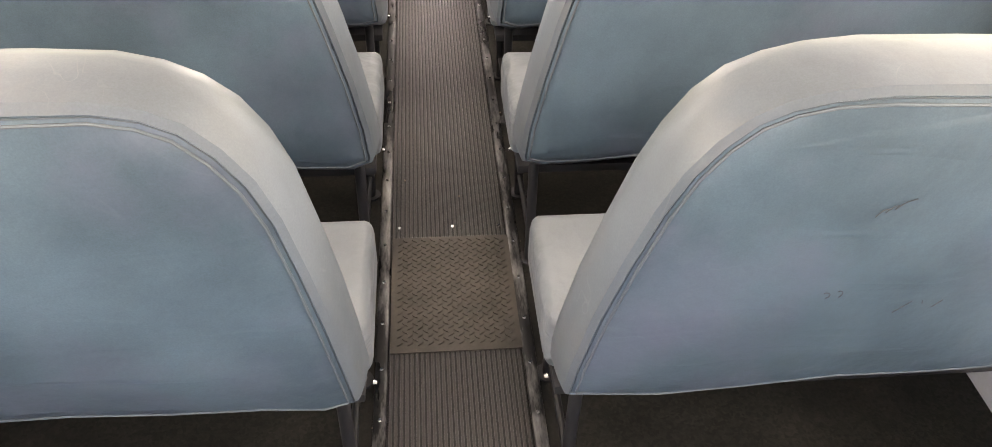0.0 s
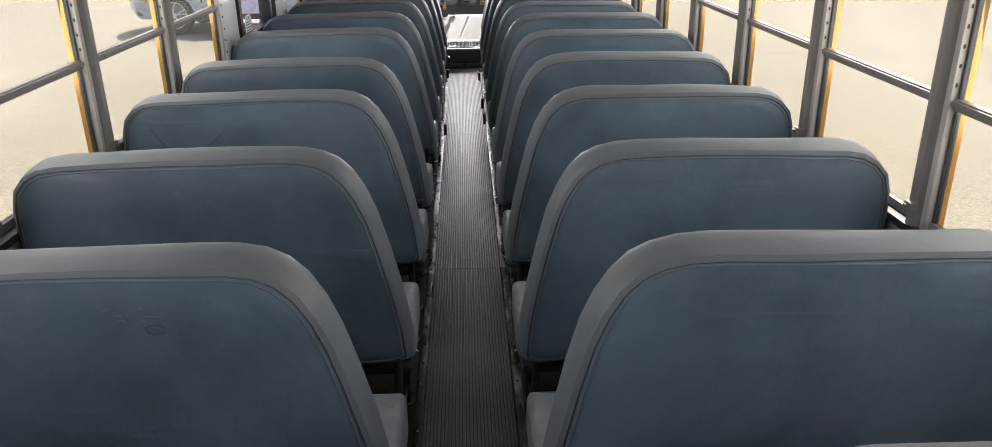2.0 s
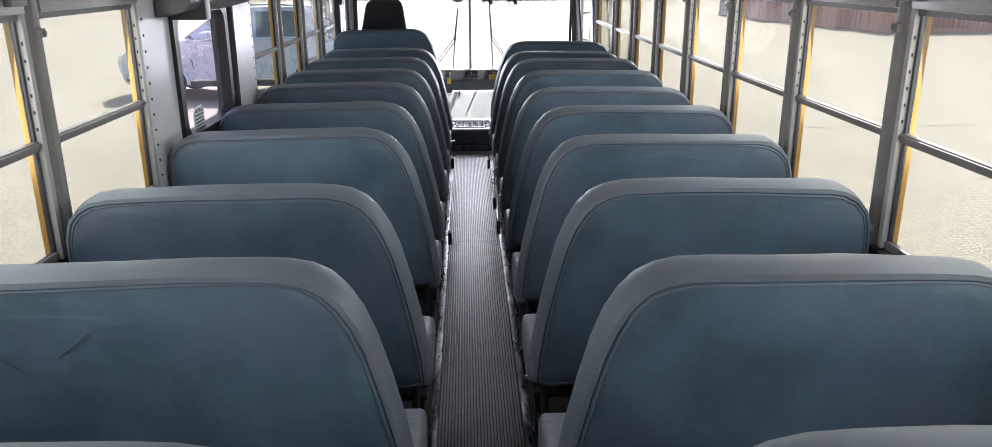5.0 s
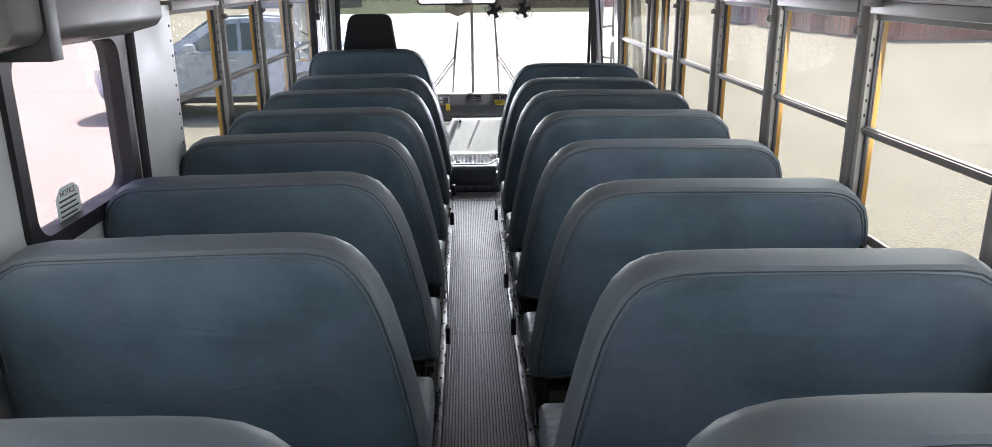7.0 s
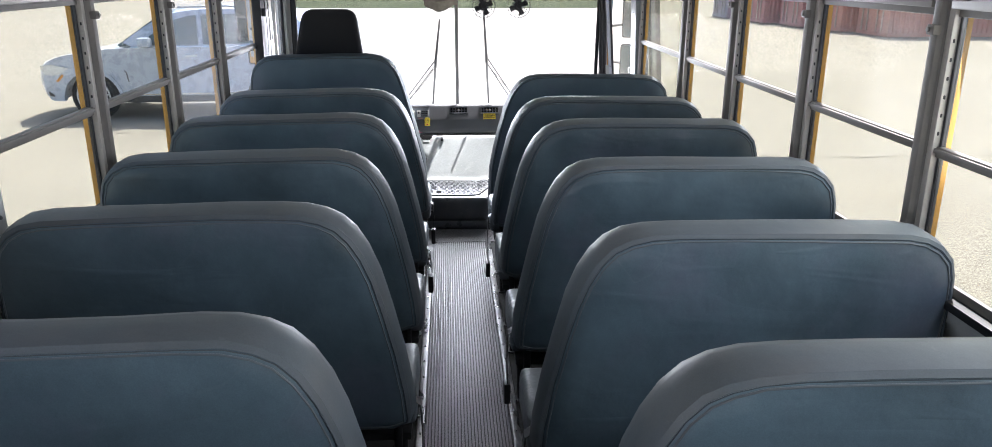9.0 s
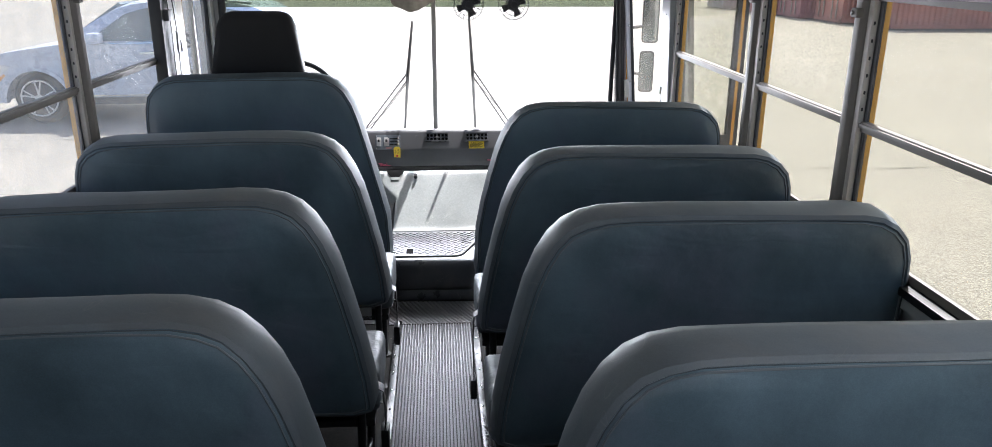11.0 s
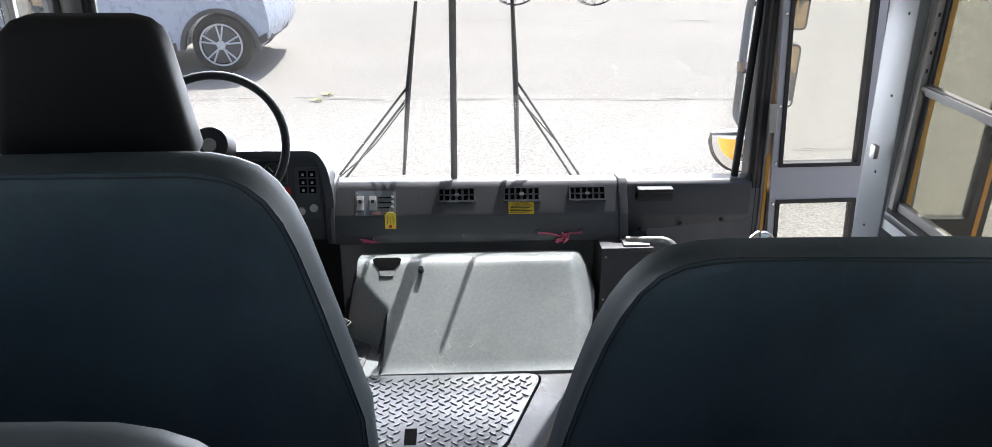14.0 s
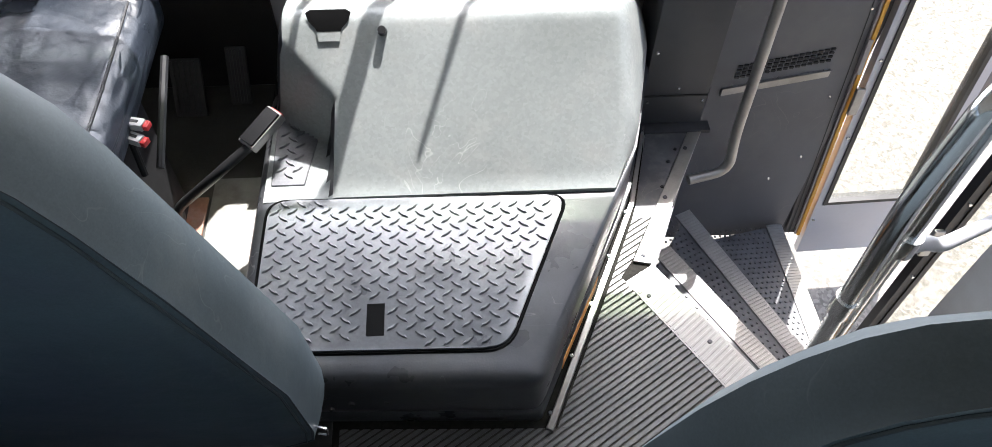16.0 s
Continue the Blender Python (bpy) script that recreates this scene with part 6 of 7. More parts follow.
for nm, dims, mat, lab in (("grip_trim", (-0.022, 0.022, 0.0, 0.095, -0.014, 0.009, 0.005), ALUMINIUM, "thin silver border"),
                           ("grip", (-0.0185, 0.0185, 0.004, 0.091, 0.004, 0.0135, 0.004), surface("lever_grip_rubber", (0.010, 0.010, 0.011), 0.75, tone=0.2, spec=0.2, bump=0.1), "black rubber grip"),
                           ("end_cap", (-0.016, 0.016, 0.090, 0.097, -0.010, 0.003, 0.002), RED, "red end")):
    bm = bmesh.new()
    box(bm, *dims)
    bmesh.ops.transform(bm, matrix=GT, verts=bm.verts)
    part(nm, bm, mat, lever, lab)
part("base_plate", cube(-0.640, -0.540, 8.44, 8.61, 0.008, 0.016, 0.002), RUST, lever, "rusty base plate")

# ---- fans, visor and mirror above the windscreen ----
for x in (0.203, 0.440):
    fan = thing("dash_fan", (x, 8.86, 1.50), "small black cab fan in a wire guard", "fan", "cab fans")
    c = Vector((x, 8.84, 1.315))
    bm = bmesh.new()
    tube(bm, [c + Vector((0.01, 0.05, 0.03)), c + Vector((0.03, 0.165, 0.24))], 0.012, 8)
    part("bracket", bm, BLACK_METAL, fan)
    bm = bmesh.new()
    disc(bm, c + Vector((0, 0.09, 0)), (0, -1, 0), 0.036, 0.085, 16, 0.1)
    part("motor", bm, BLACK_METAL, fan)
    for k in range(4):
        a = k * math.tau / 4 + 0.5
        bm = bmesh.new()
        u, v2 = Vector((math.cos(a), 0, math.sin(a))), Vector((-math.sin(a), 0, math.cos(a)))
        q = [c + u * 0.012 - v2 * 0.012, c + u * 0.060 - v2 * 0.026, c + u * 0.064 + v2 * 0.012 + Vector((0, 0.016, 0)), c + u * 0.012 + v2 * 0.010 + Vector((0, 0.01, 0))]
        loft(bm, [q, [p + Vector((0, 0.003, 0)) for p in q]])
        part("blade", bm, GASKET, fan)
    for r, yy in ((0.080, 0.0), (0.074, -0.02), (0.055, -0.034), (0.034, -0.040), (0.018, -0.042)):
        bm = bmesh.new()
        tube(bm, [c + Vector((math.cos(k * math.tau / 24) * r, yy, math.sin(k * math.tau / 24) * r)) for k in range(24)], 0.0013, 4, closed=True)
        part("guard_ring", bm, TRACK, fan)
    for k in range(16):
        a = k * math.tau / 16
        u = Vector((math.cos(a), 0, math.sin(a)))
        bm = bmesh.new()
        tube(bm, [c + u * 0.055 + Vector((0, 0.05, 0)), c + u * 0.080, c + u * 0.074 + Vector((0, -0.02, 0)), c + u * 0.055 + Vector((0, -0.034, 0)), c + u * 0.016 + Vector((0, -0.042, 0))], 0.0012, 4)
        part("guard_wire", bm, TRACK, fan)
CLOTH = surface("beige_cloth", (0.42, 0.37, 0.29), 0.85, tone=0.2, scale=20, bump=0.3)
bm = bmesh.new()
rings = []
for k in range(12):
    f = k / 11
    x = -0.20 + 0.225 * f
    dz = 0.05 + 0.045 * math.sin(math.pi * min(1, f * 1.1)) + 0.012 * noise.noise((f * 6, 1, 0))
    rings.append([(x, 8.90 + 0.03 * math.sin(f * 5), 1.42), (x, 8.87 + 0.02 * math.sin(f * 7), 1.40 - dz * 0.6), (x, 8.90, 1.37 - dz), (x, 8.95, 1.37 - dz * 0.8), (x, 8.96, 1.42)])
loft(bm, rings)
whole("rolled_sunshade", bm, CLOTH, "rolled beige cloth sunshade above the windscreen", "sunshade")
mir = thing("interior_mirror", (-0.10, 8.72, 1.36), "wide interior mirror with a black rounded frame", "mirror")
bm = bmesh.new()
prism(bm, round_rect(-0.415, 0.222, 1.368, 1.52, 0.03), "y", 8.69, 8.715, 0.004, 2)
part("housing", bm, GASKET, mir)
bm = bmesh.new()
prism(bm, round_rect(-0.402, 0.209, 1.381, 1.508, 0.024), "y", 8.686, 8.6895)
MIRROR = surface("mirror_face", (0.85, 0.85, 0.85), 0.02, metal=1.0, tone=0.0, bump=0, rough_var=0.0)
part("mirror_face", bm, MIRROR, mir)
bm = bmesh.new()
tube(bm, [(-0.10, 8.715, 1.46), (-0.10, 8.86, 1.62), (-0.10, 9.01, 1.64)], 0.014, 8)
part("bracket", bm, BLACK_METAL, mir)

# heater duct over the escape window
bm = bmesh.new()
prism(bm, [(-1.13, 1.405), (-1.02, 1.435), (-1.0, 1.46), (-1.0, 1.62), (-1.13, 1.62)], "y", 3.90, 4.79, 0.012, 2)
hd = whole("overhead_box", bm, LOCKER, "grey metal locker above the escape window", "locker")
part("strap", cube(-1.128, -0.992, 4.03, 4.09, 1.392, 1.60, 0.004), GASKET, hd, "black band round the locker")
bm = bmesh.new()
tube(bm, [(-1.128, 4.80, 0.62), (-1.128, 4.82, 1.42)], 0.016, 8)
whole("door_seal", bm, GASKET, "black vertical rubber seal beside the escape window", "seal", kind="structure")

NOTICE = surface("notice_card", (0.62, 0.68, 0.68), 0.5, tone=0.04, bump=0)
nt = thing("notice_sticker", (-1.159, 4.25, 0.93), "white notice sticker in the corner of the escape window", "sticker")
bm = bmesh.new()
prism(bm, [(4.255, 0.925), (4.388, 0.925), (4.388, 1.005), (4.36, 1.025), (4.285, 1.025), (4.255, 1.00)], "x", -1.1600, -1.1585)
part("card", bm, NOTICE, nt, smooth=False)
TURN_L = Euler((radians(90), 0, radians(90))).to_matrix().to_4x4()
lettering("NOTICE", 0.024, Vector((-1.1582, 4.322, 1.006)), TURN_L, nt, INK)
bm = bmesh.new()
for k in range(4):
    box(bm, -1.1587, -1.1580, 4.268, 4.376 - (k % 2) * 0.012, 0.985 - k * 0.0145, 0.990 - k * 0.0145)
part("small_print", bm, INK, nt, smooth=False)

# rivets along the escape door panel
bm = bmesh.new()
for k in range(11):
    disc(bm, (-1.138, 5.212, 0.86 + k * 0.055), (1, 0, 0), 0.006, 0.003, 8, 0.3)
    disc(bm, (-1.138, 3.785, 0.86 + k * 0.055), (1, 0, 0), 0.006, 0.003, 8, 0.3)
whole("rivet_row", bm, TRACK, "dark rivet heads along the panel edge", "rivets", kind="structure")


# ---- outside of the bus ----
for side in (1, -1):
    bm = bmesh.new()
    yend = 8.31 if side > 0 else 9.06
    s = lambda a, b: sorted((side * a, side * b))
    box(bm, *s(1.1875, 1.195), Y0 - 0.08, yend, -0.45, SILL - 0.024)
    box(bm, *s(1.1875, 1.195), Y0 - 0.08, max(yend, 8.40), HEAD + 0.024, 1.75)
    whole("body_side", bm, YELLOW, "yellow painted outer side of the bus", "body panel", kind="structure", smooth=False)
whole("body_front", cube(-1.24, 1.15, 9.092, 9.10, -0.45, 0.585), YELLOW, "yellow painted nose of the bus", "body panel", kind="structure", smooth=False)


def outside_mirror(x, y, z0, z1, w, turn, foot, label):
    m = thing("outside_mirror", (x, y, z0), label, "mirror", "outside mirrors")
    M = Matrix.Translation((x, y, 0)) @ Matrix.Rotation(radians(turn), 4, "Z")
    bm = bmesh.new()
    prism(bm, round_rect(-w / 2, w / 2, z0, z1, 0.02), "y", 0.0, 0.03, 0.004, 2)
    bmesh.ops.transform(bm, matrix=M, verts=bm.verts)
    part("housing", bm, GASKET, m)
    bm = bmesh.new()
    prism(bm, round_rect(-w / 2 + 0.008, w / 2 - 0.008, z0 + 0.008, z1 - 0.008, 0.016), "y", -0.003, -0.0005)
    bmesh.ops.transform(bm, matrix=M, verts=bm.verts)
    part("mirror_face", bm, MIRROR, m)
    bm = bmesh.new()
    tube(bm, [M @ Vector((0, 0.03, z0 + 0.10)), foot], 0.010, 8)
    part("arm", bm, BLACK_METAL, m)


outside_mirror(-1.52, 9.50, 1.03, 1.38, 0.19, 14, (-1.20, 9.085, 1.02), "tall rectangular outside mirror beside the driver's window")
outside_mirror(-1.50, 9.52, 0.86, 0.97, 0.10, 14, (-1.20, 9.085, 0.80), "small outside mirror below the tall one")
outside_mirror(1.335, 9.45, 1.054, 1.37, 0.10, -14, (1.219, 9.61, 1.13), "tall rectangular outside mirror beyond the door")
outside_mirror(1.312, 9.40, 0.762, 1.010, 0.088, -14, (1.223, 9.62, 0.86), "lower rectangular outside mirror beyond the door")
cm = thing("crossview_mirror", (1.27, 9.62, 0.42), "half-dome cross-view mirror on a blue-grey arm before the nose", "mirror")
bm = bmesh.new()
bmesh.ops.create_uvsphere(bm, u_segments=32, v_segments=20, radius=1.0)
bmesh.ops.bisect_plane(bm, geom=bm.verts[:] + bm.edges[:] + bm.faces[:], plane_co=(0, 0, 0), plane_no=(0, 0, 1), clear_outer=True)
bmesh.ops.holes_fill(bm, edges=[e for e in bm.edges if e.is_boundary])
bmesh.ops.transform(bm, matrix=Matrix.Translation((1.272, 9.61, 0.588)) @ Matrix.Diagonal((0.152, 0.085, 0.165, 1)), verts=bm.verts)
part("dome", bm, MIRROR, cm)
bm = bmesh.new()
tube(bm, [(1.272 + math.cos(math.pi + k * math.pi / 24) * 0.154, 9.61, 0.588 + math.sin(math.pi + k * math.pi / 24) * 0.167) for k in range(25)], 0.008, 8, closed=True)
part("rim", bm, GASKET, cm)
bm = bmesh.new()
tube(bm, rounded([(1.262, 9.63, 0.61), (1.224, 9.63, 0.665), (1.214, 9.61, 1.15), (1.13, 9.085, 1.53)], 0.08), 0.016, 12)
arm = part("arm", bm, surface("blue_grey_steel", (0.20, 0.26, 0.33), 0.4, bump=0.02), cm)
bm = bmesh.new()
disc(bm, (1.2175, 9.615, 0.86), (0, 0, 1), 0.021, 0.04, 14)
part("clamp", bm, ALUMINIUM, arm)
lm = thing("nose_mirror", (-1.08, 9.6, 0.5), "flat rectangular mirror on the nose before the driver", "mirror")
bm = bmesh.new()
prism(bm, round_rect(-1.22, -0.955, 0.535, 0.605, 0.015), "y", 9.58, 9.61, 0.004, 2)
part("housing", bm, GASKET, lm)
part("mirror_face", cube(-1.212, -0.963, 9.5765, 9.5795, 0.542, 0.598), MIRROR, lm)
bm = bmesh.new()
tube(bm, [(-1.08, 9.60, 0.54), (-1.05, 9.105, 0.35)], 0.012, 8)
part("arm", bm, BLACK_METAL, lm)

# ---- parked car ----
# Paint lightened so that it holds the haze lying over the car.
PAINT = surface("silver_blue_car_paint", (0.47, 0.525, 0.64), 0.30, metal=0.2, tone=0.04, bump=0)
CAR_GLASS = surface("dark_car_glass", (0.12, 0.155, 0.165), 0.05, tone=0.15, scale=2, bump=0, rough_var=0.02)
TYRE = surface("tyre_rubber", (0.02, 0.02, 0.02), 0.8, tone=0.2)
LAMP = surface("headlamp_glass", (0.75, 0.78, 0.8), 0.12, metal=0.3, tone=0.1, bump=0)
TAIL = surface("red_tail_lamp", (0.5, 0.02, 0.03), 0.15, bump=0)
ALLOY = surface("bright_wheel_alloy", (0.72, 0.72, 0.73), 0.4, metal=0.3, tone=0.05, bump=0)
TRIM_DARK = surface("dark_car_trim", (0.06, 0.06, 0.065), 0.55, bump=0)
CX, CY0, CY1 = -7.20, 17.30, 19.40
WHEELS, WR = (1.08, 4.21), 0.405
car = thing("parked_car", (CX + 2.5, (CY0 + CY1) / 2, GZ), "silver-blue sport utility car parked broadside on the lot", "car")


def soften(poly, times=2):
    """Cuts the corners of a closed outline."""
    for _ in range(times):
        poly = [q for a, b in zip(poly, poly[1:] + poly[:1]) for q in ((a[0] * 0.75 + b[0] * 0.25, a[1] * 0.75 + b[1] * 0.25), (a[0] * 0.25 + b[0] * 0.75, a[1] * 0.25 + b[1] * 0.75))]
    return poly


def flank_y(z):
    """The near flank's place at height z: upright below, then drawn in with the glass; a soft crease under the belt."""
    return CY0 + 0.020 + 0.19 * max(0.0, (z - 1.20) / 0.70) - 0.018 * max(0.0, 1 - abs(z - 0.98) / 0.22) + 0.05 * max(0.0, (0.62 - z) / 0.3)


arch = lambda c: [(c + 0.50 * math.cos(radians(a)), 0.34 + 0.52 * math.sin(radians(a))) for a in range(0, 181, 20)]
hull = [(0.16, 0.33), (0.05, 0.45), (0.0, 0.68), (0.03, 0.86), (0.16, 0.97), (0.55, 1.08), (1.05, 1.16), (1.56, 1.23), (2.6, 1.21), (3.9, 1.25), (4.70, 1.28), (4.83, 1.20), (4.87, 1.02), (4.93, 0.80), (4.94, 0.62), (4.90, 0.47), (4.74, 0.38)]
hull += arch(WHEELS[1]) + [(3.55, 0.31), (1.58, 0.31)] + arch(WHEELS[0])
hull = soften(hull, 1)
bm = bmesh.new()
n = len(hull)
cs = sum(p[0] for p in hull) / n
rings = []


def body_at(u, z, f):
    """A place on the car's body: u along it, z up, f across it from the near flank to the far one; the corners are drawn in."""
    near, far = flank_y(z), CY0 + CY1 - flank_y(z)
    edge = max(0.0, abs(f - 0.5) * 2 - 0.55) / 0.45
    end = max(0.0, (abs(u - cs) - 1.9) / 0.65) ** 1.5
    bow = 0.016 * (1 - abs(f - 0.5) * 2) if u < cs else 0.0
    return (CX + u - math.copysign((0.26 if u < cs else 0.13) * edge * end, u - cs) + (u - cs) * bow, near + (far - near) * f, GZ + z)


for f in (0.0, 0.02, 0.10, 0.28, 0.5, 0.72, 0.90, 0.98, 1.0):
    rings.append([body_at(u, z, f) for u, z in hull])
loft(bm, rings)
part("body", bm, PAINT, car)
cabin = soften([(1.50, 1.18), (1.96, 1.53), (2.36, 1.79), (2.75, 1.885), (3.3, 1.915), (4.0, 1.885), (4.5, 1.80), (4.70, 1.62), (4.84, 1.26)])
bm = bmesh.new()
rings = []
for f, drop in ((0.0, 0.055), (0.06, 0.025), (0.20, 0.005), (0.5, 0.0), (0.80, 0.005), (0.94, 0.025), (1.0, 0.055)):
    rings.append([(CX + u, flank_y(z) + 0.012 + (CY0 + CY1 - 2 * flank_y(z) - 0.024) * f, GZ + z - drop * max(0.0, (z - 1.5) / 0.4)) for u, z in cabin])
loft(bm, rings)
part("cabin", bm, PAINT, car)


def wrapped(name, strip, mat, label=""):
    """A lens that follows the body round a corner: u, place across, lower and upper edge, step by step."""
    bm = bmesh.new()
    rings = []
    for u, f, z0, z1 in strip:
        r = []
        for z, o in ((z0, 0.012), (z1, 0.012), (z1, -0.05), (z0, -0.05)):
            p = Vector(body_at(u, z, f))
            out = Vector((math.copysign(1.0, u - cs) * min(1.0, f * 10), -1.0 + min(1.0, f * 6), 0)).normalized()
            r.append(p + out * o)
        rings.append(r)
    loft(bm, rings)
    return part(name, bm, mat, car, label, smooth=False)


def flank(name, poly, mat, out, label="", parent=None):
    bm = bmesh.new()
    loft(bm, [[(CX + u, flank_y(z) + 0.016 - o, GZ + z) for u, z in poly] for o in (0.0, out + 0.016)])
    return part(name, bm, mat, parent or car, label, smooth=False)


flank("front_window", [(1.96, 1.265), (2.10, 1.40), (2.50, 1.67), (2.78, 1.745), (2.90, 1.755), (2.93, 1.275)], CAR_GLASS, 0.004)
flank("rear_window", [(3.01, 1.28), (2.98, 1.76), (3.5, 1.775), (3.92, 1.755), (3.94, 1.295)], CAR_GLASS, 0.004)
flank("quarter_window", [(4.02, 1.30), (4.00, 1.745), (4.32, 1.69), (4.58, 1.50), (4.50, 1.34)], CAR_GLASS, 0.004)
flank("window_trim", [(1.80, 1.225), (3.2, 1.235), (4.55, 1.285), (4.55, 1.305), (3.2, 1.257), (1.80, 1.245)], CHROME, 0.008, "bright window trim")
flank("roof_rail", [(2.6, 1.862), (3.4, 1.885), (4.4, 1.80), (4.4, 1.83), (3.4, 1.915), (2.6, 1.892)], ALUMINIUM, 0.02, "aluminium roof rail")
for pts in ([(2.955, 0.45), (2.963, 0.45), (2.972, 1.225), (2.964, 1.225)], [(1.70, 0.45), (1.708, 0.45), (1.76, 1.22), (1.752, 1.22)], [(3.62, 0.80), (3.628, 0.80), (3.99, 1.24), (3.98, 1.24)]):
    flank("door_seam", pts, TRIM_DARK, 0.002)
flank("sill_trim", [(1.50, 0.30), (3.62, 0.31), (3.62, 0.43), (1.50, 0.41)], TRIM_DARK, 0.012)
flank("sill_strip", [(1.55, 0.425), (3.58, 0.445), (3.58, 0.468), (1.55, 0.448)], CHROME, 0.014, "bright sill strip")
flank("side_gill", [(1.70, 0.66), (1.72, 0.66), (1.70, 0.82), (1.66, 0.86), (1.65, 0.85), (1.68, 0.80)], TRIM_DARK, 0.003)
for u in (2.70, 3.88):
    flank("door_handle", [(u, 1.075), (u + 0.21, 1.085), (u + 0.21, 1.115), (u, 1.105)], CHROME, 0.03)
bm = bmesh.new()
q = [(CX + 1.545, CY0 + 0.20, GZ + 1.235), (CX + 1.545, CY1 - 0.20, GZ + 1.235), (CX + 2.36, CY1 - 0.36, GZ + 1.805), (CX + 2.36, CY0 + 0.36, GZ + 1.805)]
loft(bm, [[tuple(Vector(p) + Vector((-0.02, 0, 0.02))) for p in q], [tuple(Vector(p) + Vector((0.02, 0, -0.01))) for p in q]])
part("windscreen", bm, CAR_GLASS, car, smooth=False)
for u in WHEELS:
    for yc, out in ((CY0 + 0.045, -1), (CY1 - 0.285, 1)):
        wh = part("wheel", (lambda b: (disc(b, (CX + u, yc, GZ + WR), (0, 1, 0), 0.24, 0.24, 24), b)[1])(bmesh.new()), TRIM_DARK, car)
        bm = bmesh.new()
        tube(bm, [(CX + u + math.cos(k * math.tau / 32) * (WR - 0.07), yc + 0.12, GZ + WR + math.sin(k * math.tau / 32) * (WR - 0.07)) for k in range(32)], 0.07, 10, closed=True)
        for v in bm.verts:
            v.co.y = yc + 0.12 + (v.co.y - yc - 0.12) * 1.6
        part("tyre", bm, TYRE, wh)
        if out < 0:
            bm = bmesh.new()
            tube(bm, [(CX + u + math.cos(k * math.tau / 32) * 0.272, yc - 0.004, GZ + WR + math.sin(k * math.tau / 32) * 0.272) for k in range(32)], 0.013, 6, closed=True)
            for k in range(5):
                for o in (-0.17, 0.17):
                    a = k * math.tau / 5 + o + 0.3
                    tube(bm, [(CX + u + math.cos(a - o) * 0.05, yc - 0.012, GZ + WR + math.sin(a - o) * 0.05), (CX + u + math.cos(a) * 0.27, yc - 0.006, GZ + WR + math.sin(a) * 0.27)], 0.013, 5)
            disc(bm, (CX + u, yc - 0.02, GZ + WR), (0, 1, 0), 0.06, 0.03, 14)
            part("rim", bm, ALLOY, wh, "bright alloy rim")
    bm = bmesh.new()
    ring = [(u + math.cos(radians(a)) * 0.53, 0.34 + math.sin(radians(a)) * 0.55) for a in range(0, 181, 10)] + [(u + math.cos(radians(a)) * 0.475, 0.34 + math.sin(radians(a)) * 0.49) for a in range(180, -1, -10)]
    prism(bm, [(CX + a, GZ + b) for a, b in ring], "y", CY0 - 0.002, CY0 + 0.12)
    part("wheel_arch", bm, TRIM_DARK if u > 2 else PAINT, car, smooth=False)
wrapped("headlamp", [(0.74, 0.0, 0.885, 0.895), (0.56, 0.0, 0.79, 0.93), (0.38, 0.0, 0.77, 0.955), (0.20, 0.0, 0.78, 0.95), (0.07, 0.0, 0.79, 0.93), (0.05, 0.10, 0.80, 0.92), (0.05, 0.25, 0.81, 0.90)], LAMP)
flank("indicator", [(0.50, 0.68), (0.54, 0.66), (0.64, 0.76), (0.62, 0.79)], STICKER, 0.006, "orange side marker")
wrapped("fog_lamp", [(0.30, 0.0, 0.41, 0.44), (0.14, 0.0, 0.42, 0.50), (0.08, 0.04, 0.43, 0.50)], TRIM_DARK)
wrapped("tail_lamp", [(4.60, 0.0, 1.17, 1.185), (4.70, 0.0, 1.07, 1.215), (4.80, 0.0, 1.02, 1.20), (4.855, 0.0, 1.00, 1.18), (4.865, 0.06, 1.01, 1.17), (4.87, 0.20, 1.03, 1.16)], TAIL)
wrapped("bumper_trim", [(4.68, 0.0, 0.40, 0.44), (4.76, 0.0, 0.41, 0.52), (4.88, 0.0, 0.46, 0.57), (4.91, 0.06, 0.48, 0.58), (4.91, 0.5, 0.48, 0.58)], TRIM_DARK)
part("grille", cube(CX - 0.030, CX + 0.08, CY0 + 0.68, CY1 - 0.68, GZ + 0.62, GZ + 0.82, 0.02), TRIM_DARK, car)
part("door_mirror", cube(CX + 1.97, CX + 2.17, CY0 - 0.16, CY0 + 0.06, GZ + 1.24, GZ + 1.40, 0.05), PAINT, car)

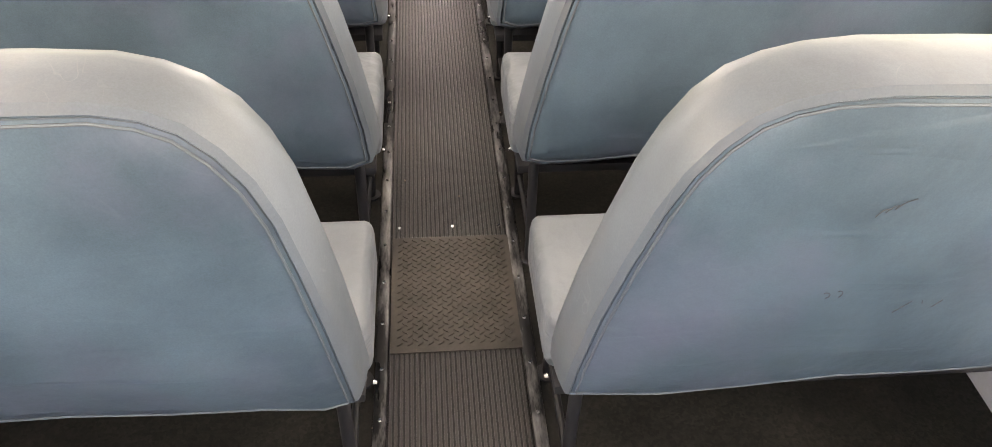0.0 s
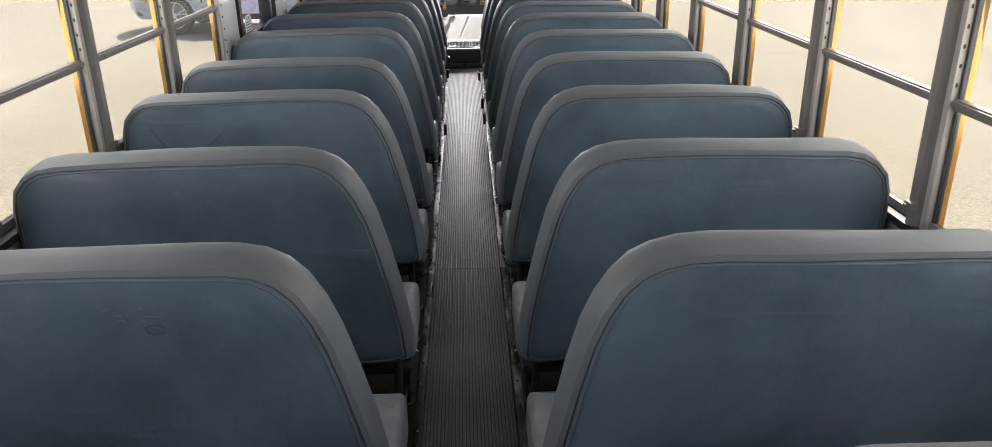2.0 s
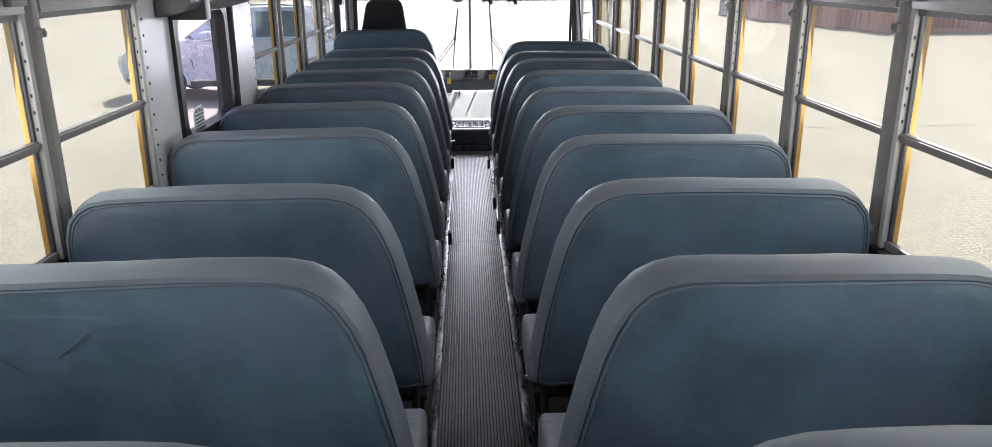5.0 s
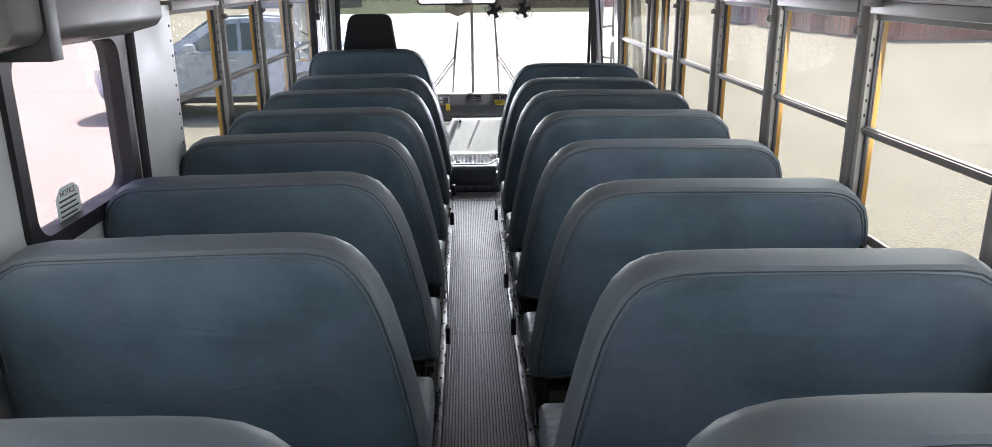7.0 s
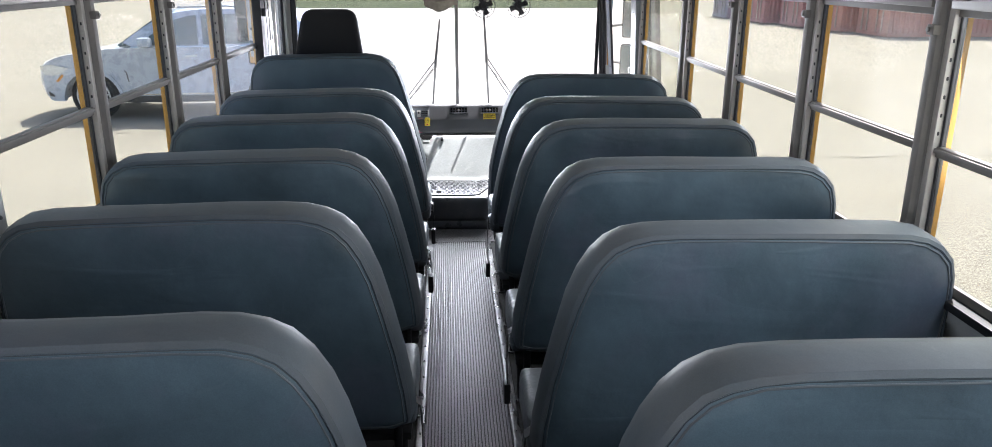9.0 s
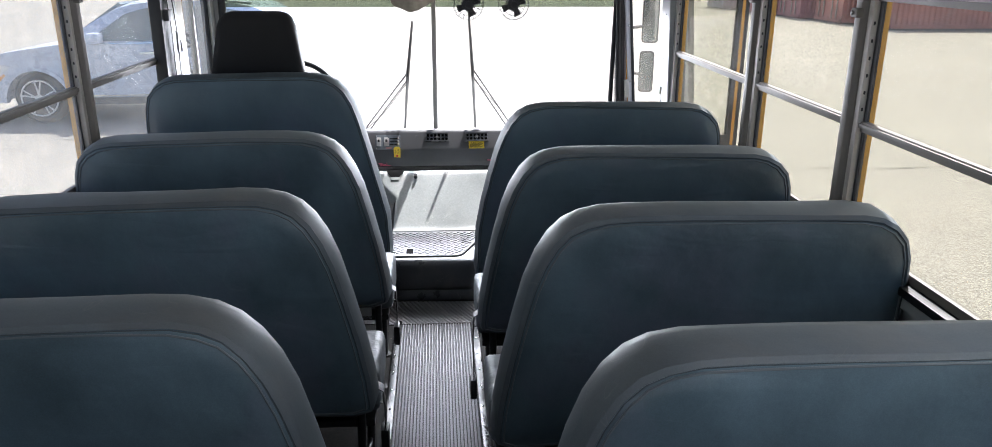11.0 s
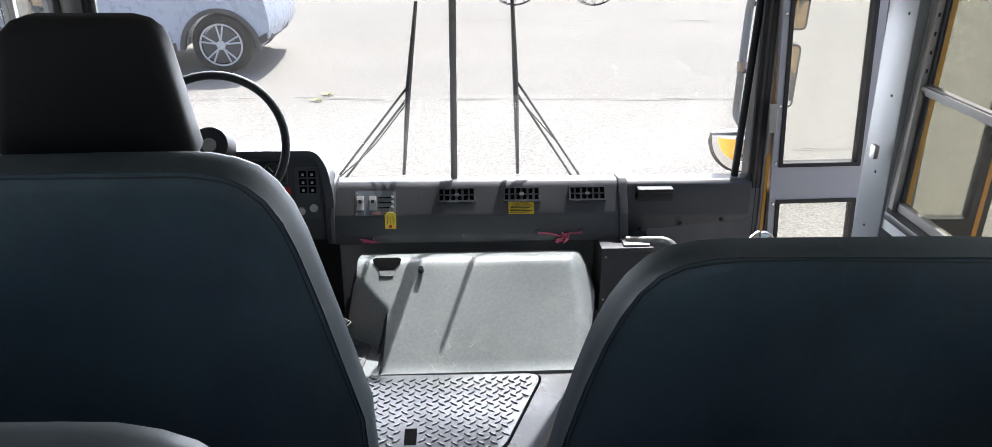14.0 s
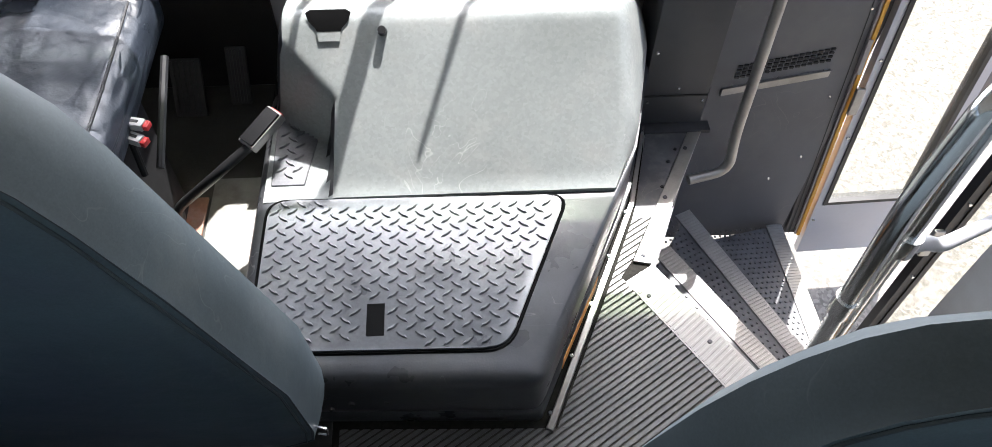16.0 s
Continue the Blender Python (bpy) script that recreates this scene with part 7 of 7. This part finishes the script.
# ---- containers across the lot ----
# Container paints are made paler; the haze before them is in the colour.
reds = [surface(n, c, 0.6, tone=0.12, scale=1.2, second=(0.42, 0.27, 0.24), amount=0.5, stain_scale=1.5, bump=0.1) for n, c in (("red_container_paint", (0.56, 0.26, 0.22)), ("maroon_container_paint", (0.48, 0.23, 0.24)), ("blue_grey_container_paint", (0.40, 0.38, 0.48)))]
for k, (x0, y0, L, m) in enumerate(((16.9, 33.9, 12.2, 0), (16.4, 36.7, 12.2, 0), (15.9, 39.5, 12.2, 1), (15.3, 42.4, 12.2, 1), (14.9, 46.5, 6.1, 2), (31.0, 33.5, 12.2, 1), (2.0, 75, 12.2, 1), (-22, 80, 12.2, 2))):
    ct = thing("shipping_container", (x0 + L / 2, y0 + 1.22, GZ), ("weathered red", "maroon", "blue-grey")[m] + " corrugated steel shipping container on the lot", "container", "containers")
    bm = bmesh.new()
    prof = []
    x = x0
    while x < x0 + L - 0.1:
        prof += [(x, y0), (x + 0.07, y0), (x + 0.105, y0 + 0.036), (x + 0.175, y0 + 0.036), (x + 0.21, y0)]
        x += 0.21
    prism(bm, prof + [(x0 + L, y0 + 2.44), (x0, y0 + 2.44)], "z", GZ + 0.14, GZ + 2.55)
    part("walls", bm, reds[m], ct, smooth=False)
    bm = bmesh.new()
    for z0, z1 in ((0.02, 0.17), (2.45, 2.59)):
        box(bm, x0 - 0.02, x0 + L + 0.02, y0 - 0.03, y0 + 0.10, GZ + z0, GZ + z1)
        box(bm, x0 - 0.03, x0 + 0.10, y0 - 0.02, y0 + 2.44, GZ + z0, GZ + z1)
    for px in (x0 - 0.03, x0 + L - 0.09):
        box(bm, px, px + 0.12, y0 - 0.035, y0 + 0.12, GZ + 0.02, GZ + 2.59)
    part("frame", bm, reds[m], ct, smooth=False)
    bm = bmesh.new()
    for yy in (0.45, 0.85, 1.6, 2.0):
        tube(bm, [(x0 - 0.05, y0 + yy, GZ + 0.15), (x0 - 0.05, y0 + yy, GZ + 2.5)], 0.025, 6)
    part("lock_rods", bm, ALUMINIUM, ct)

# cracks across the lot
CRACK = surface("dark_crack", (0.10, 0.09, 0.075), 0.95, tone=0.3, scale=4)
rnd = random.Random(9)
for x0, x1, y0, y1 in ((3.0, 26.0, 13.95, 13.6), (-16.0, 14.0, 22.2, 21.4), (-6.0, 4.5, 16.1, 15.9), (-20.0, -7.0, 24.0, 21.0), (-14, 16, 29.5, 28.6), (9.0, 9.8, 6.0, 22.0)):
    bm = bmesh.new()
    n = int(math.hypot(x1 - x0, y1 - y0) / 0.18)
    prev = None
    for k in range(n + 1):
        f = k / n
        x, y = x0 + (x1 - x0) * f + 0.05 * noise.noise((k * 0.5, x0, 1)), y0 + (y1 - y0) * f + 0.16 * noise.noise((k * 0.11, x0, 0)) + rnd.uniform(-0.012, 0.012)
        w = max(0.003, 0.013 * (0.6 + noise.noise((k * 0.3, 5, x0))))
        a, b = bm.verts.new((x, y - w, GZ + 0.014)), bm.verts.new((x, y + w, GZ + 0.014))
        if prev and rnd.random() < 0.88:
            bm.faces.new((prev[0], a, b, prev[1]))
        prev = (a, b)
    whole("ground_crack", bm, CRACK, "dark irregular crack in the asphalt", "crack", kind="structure", smooth=False)
WEED = surface("yellow_green_weed", (0.36, 0.35, 0.14), 0.7, tone=0.3, scale=30)
for cx, cy in ((-1.56, 15.95), (-1.47, 16.22)):
    bm = bmesh.new()
    for k in range(40):
        a, r = rnd.uniform(0, math.tau), rnd.uniform(0.01, 0.055)
        p = Vector((cx + math.cos(a) * r, cy + math.sin(a) * r, GZ + 0.01))
        t = p + Vector((math.cos(a) * 0.05, math.sin(a) * 0.05, rnd.uniform(0.01, 0.035)))
        s = Vector((-math.sin(a), math.cos(a), 0)) * 0.008
        bm.faces.new([bm.verts.new(q) for q in (p - s, p + s, t)])
    whole("weed_tuft", bm, WEED, "small yellow-green weed growing from a crack", "weed", "weeds", smooth=False)
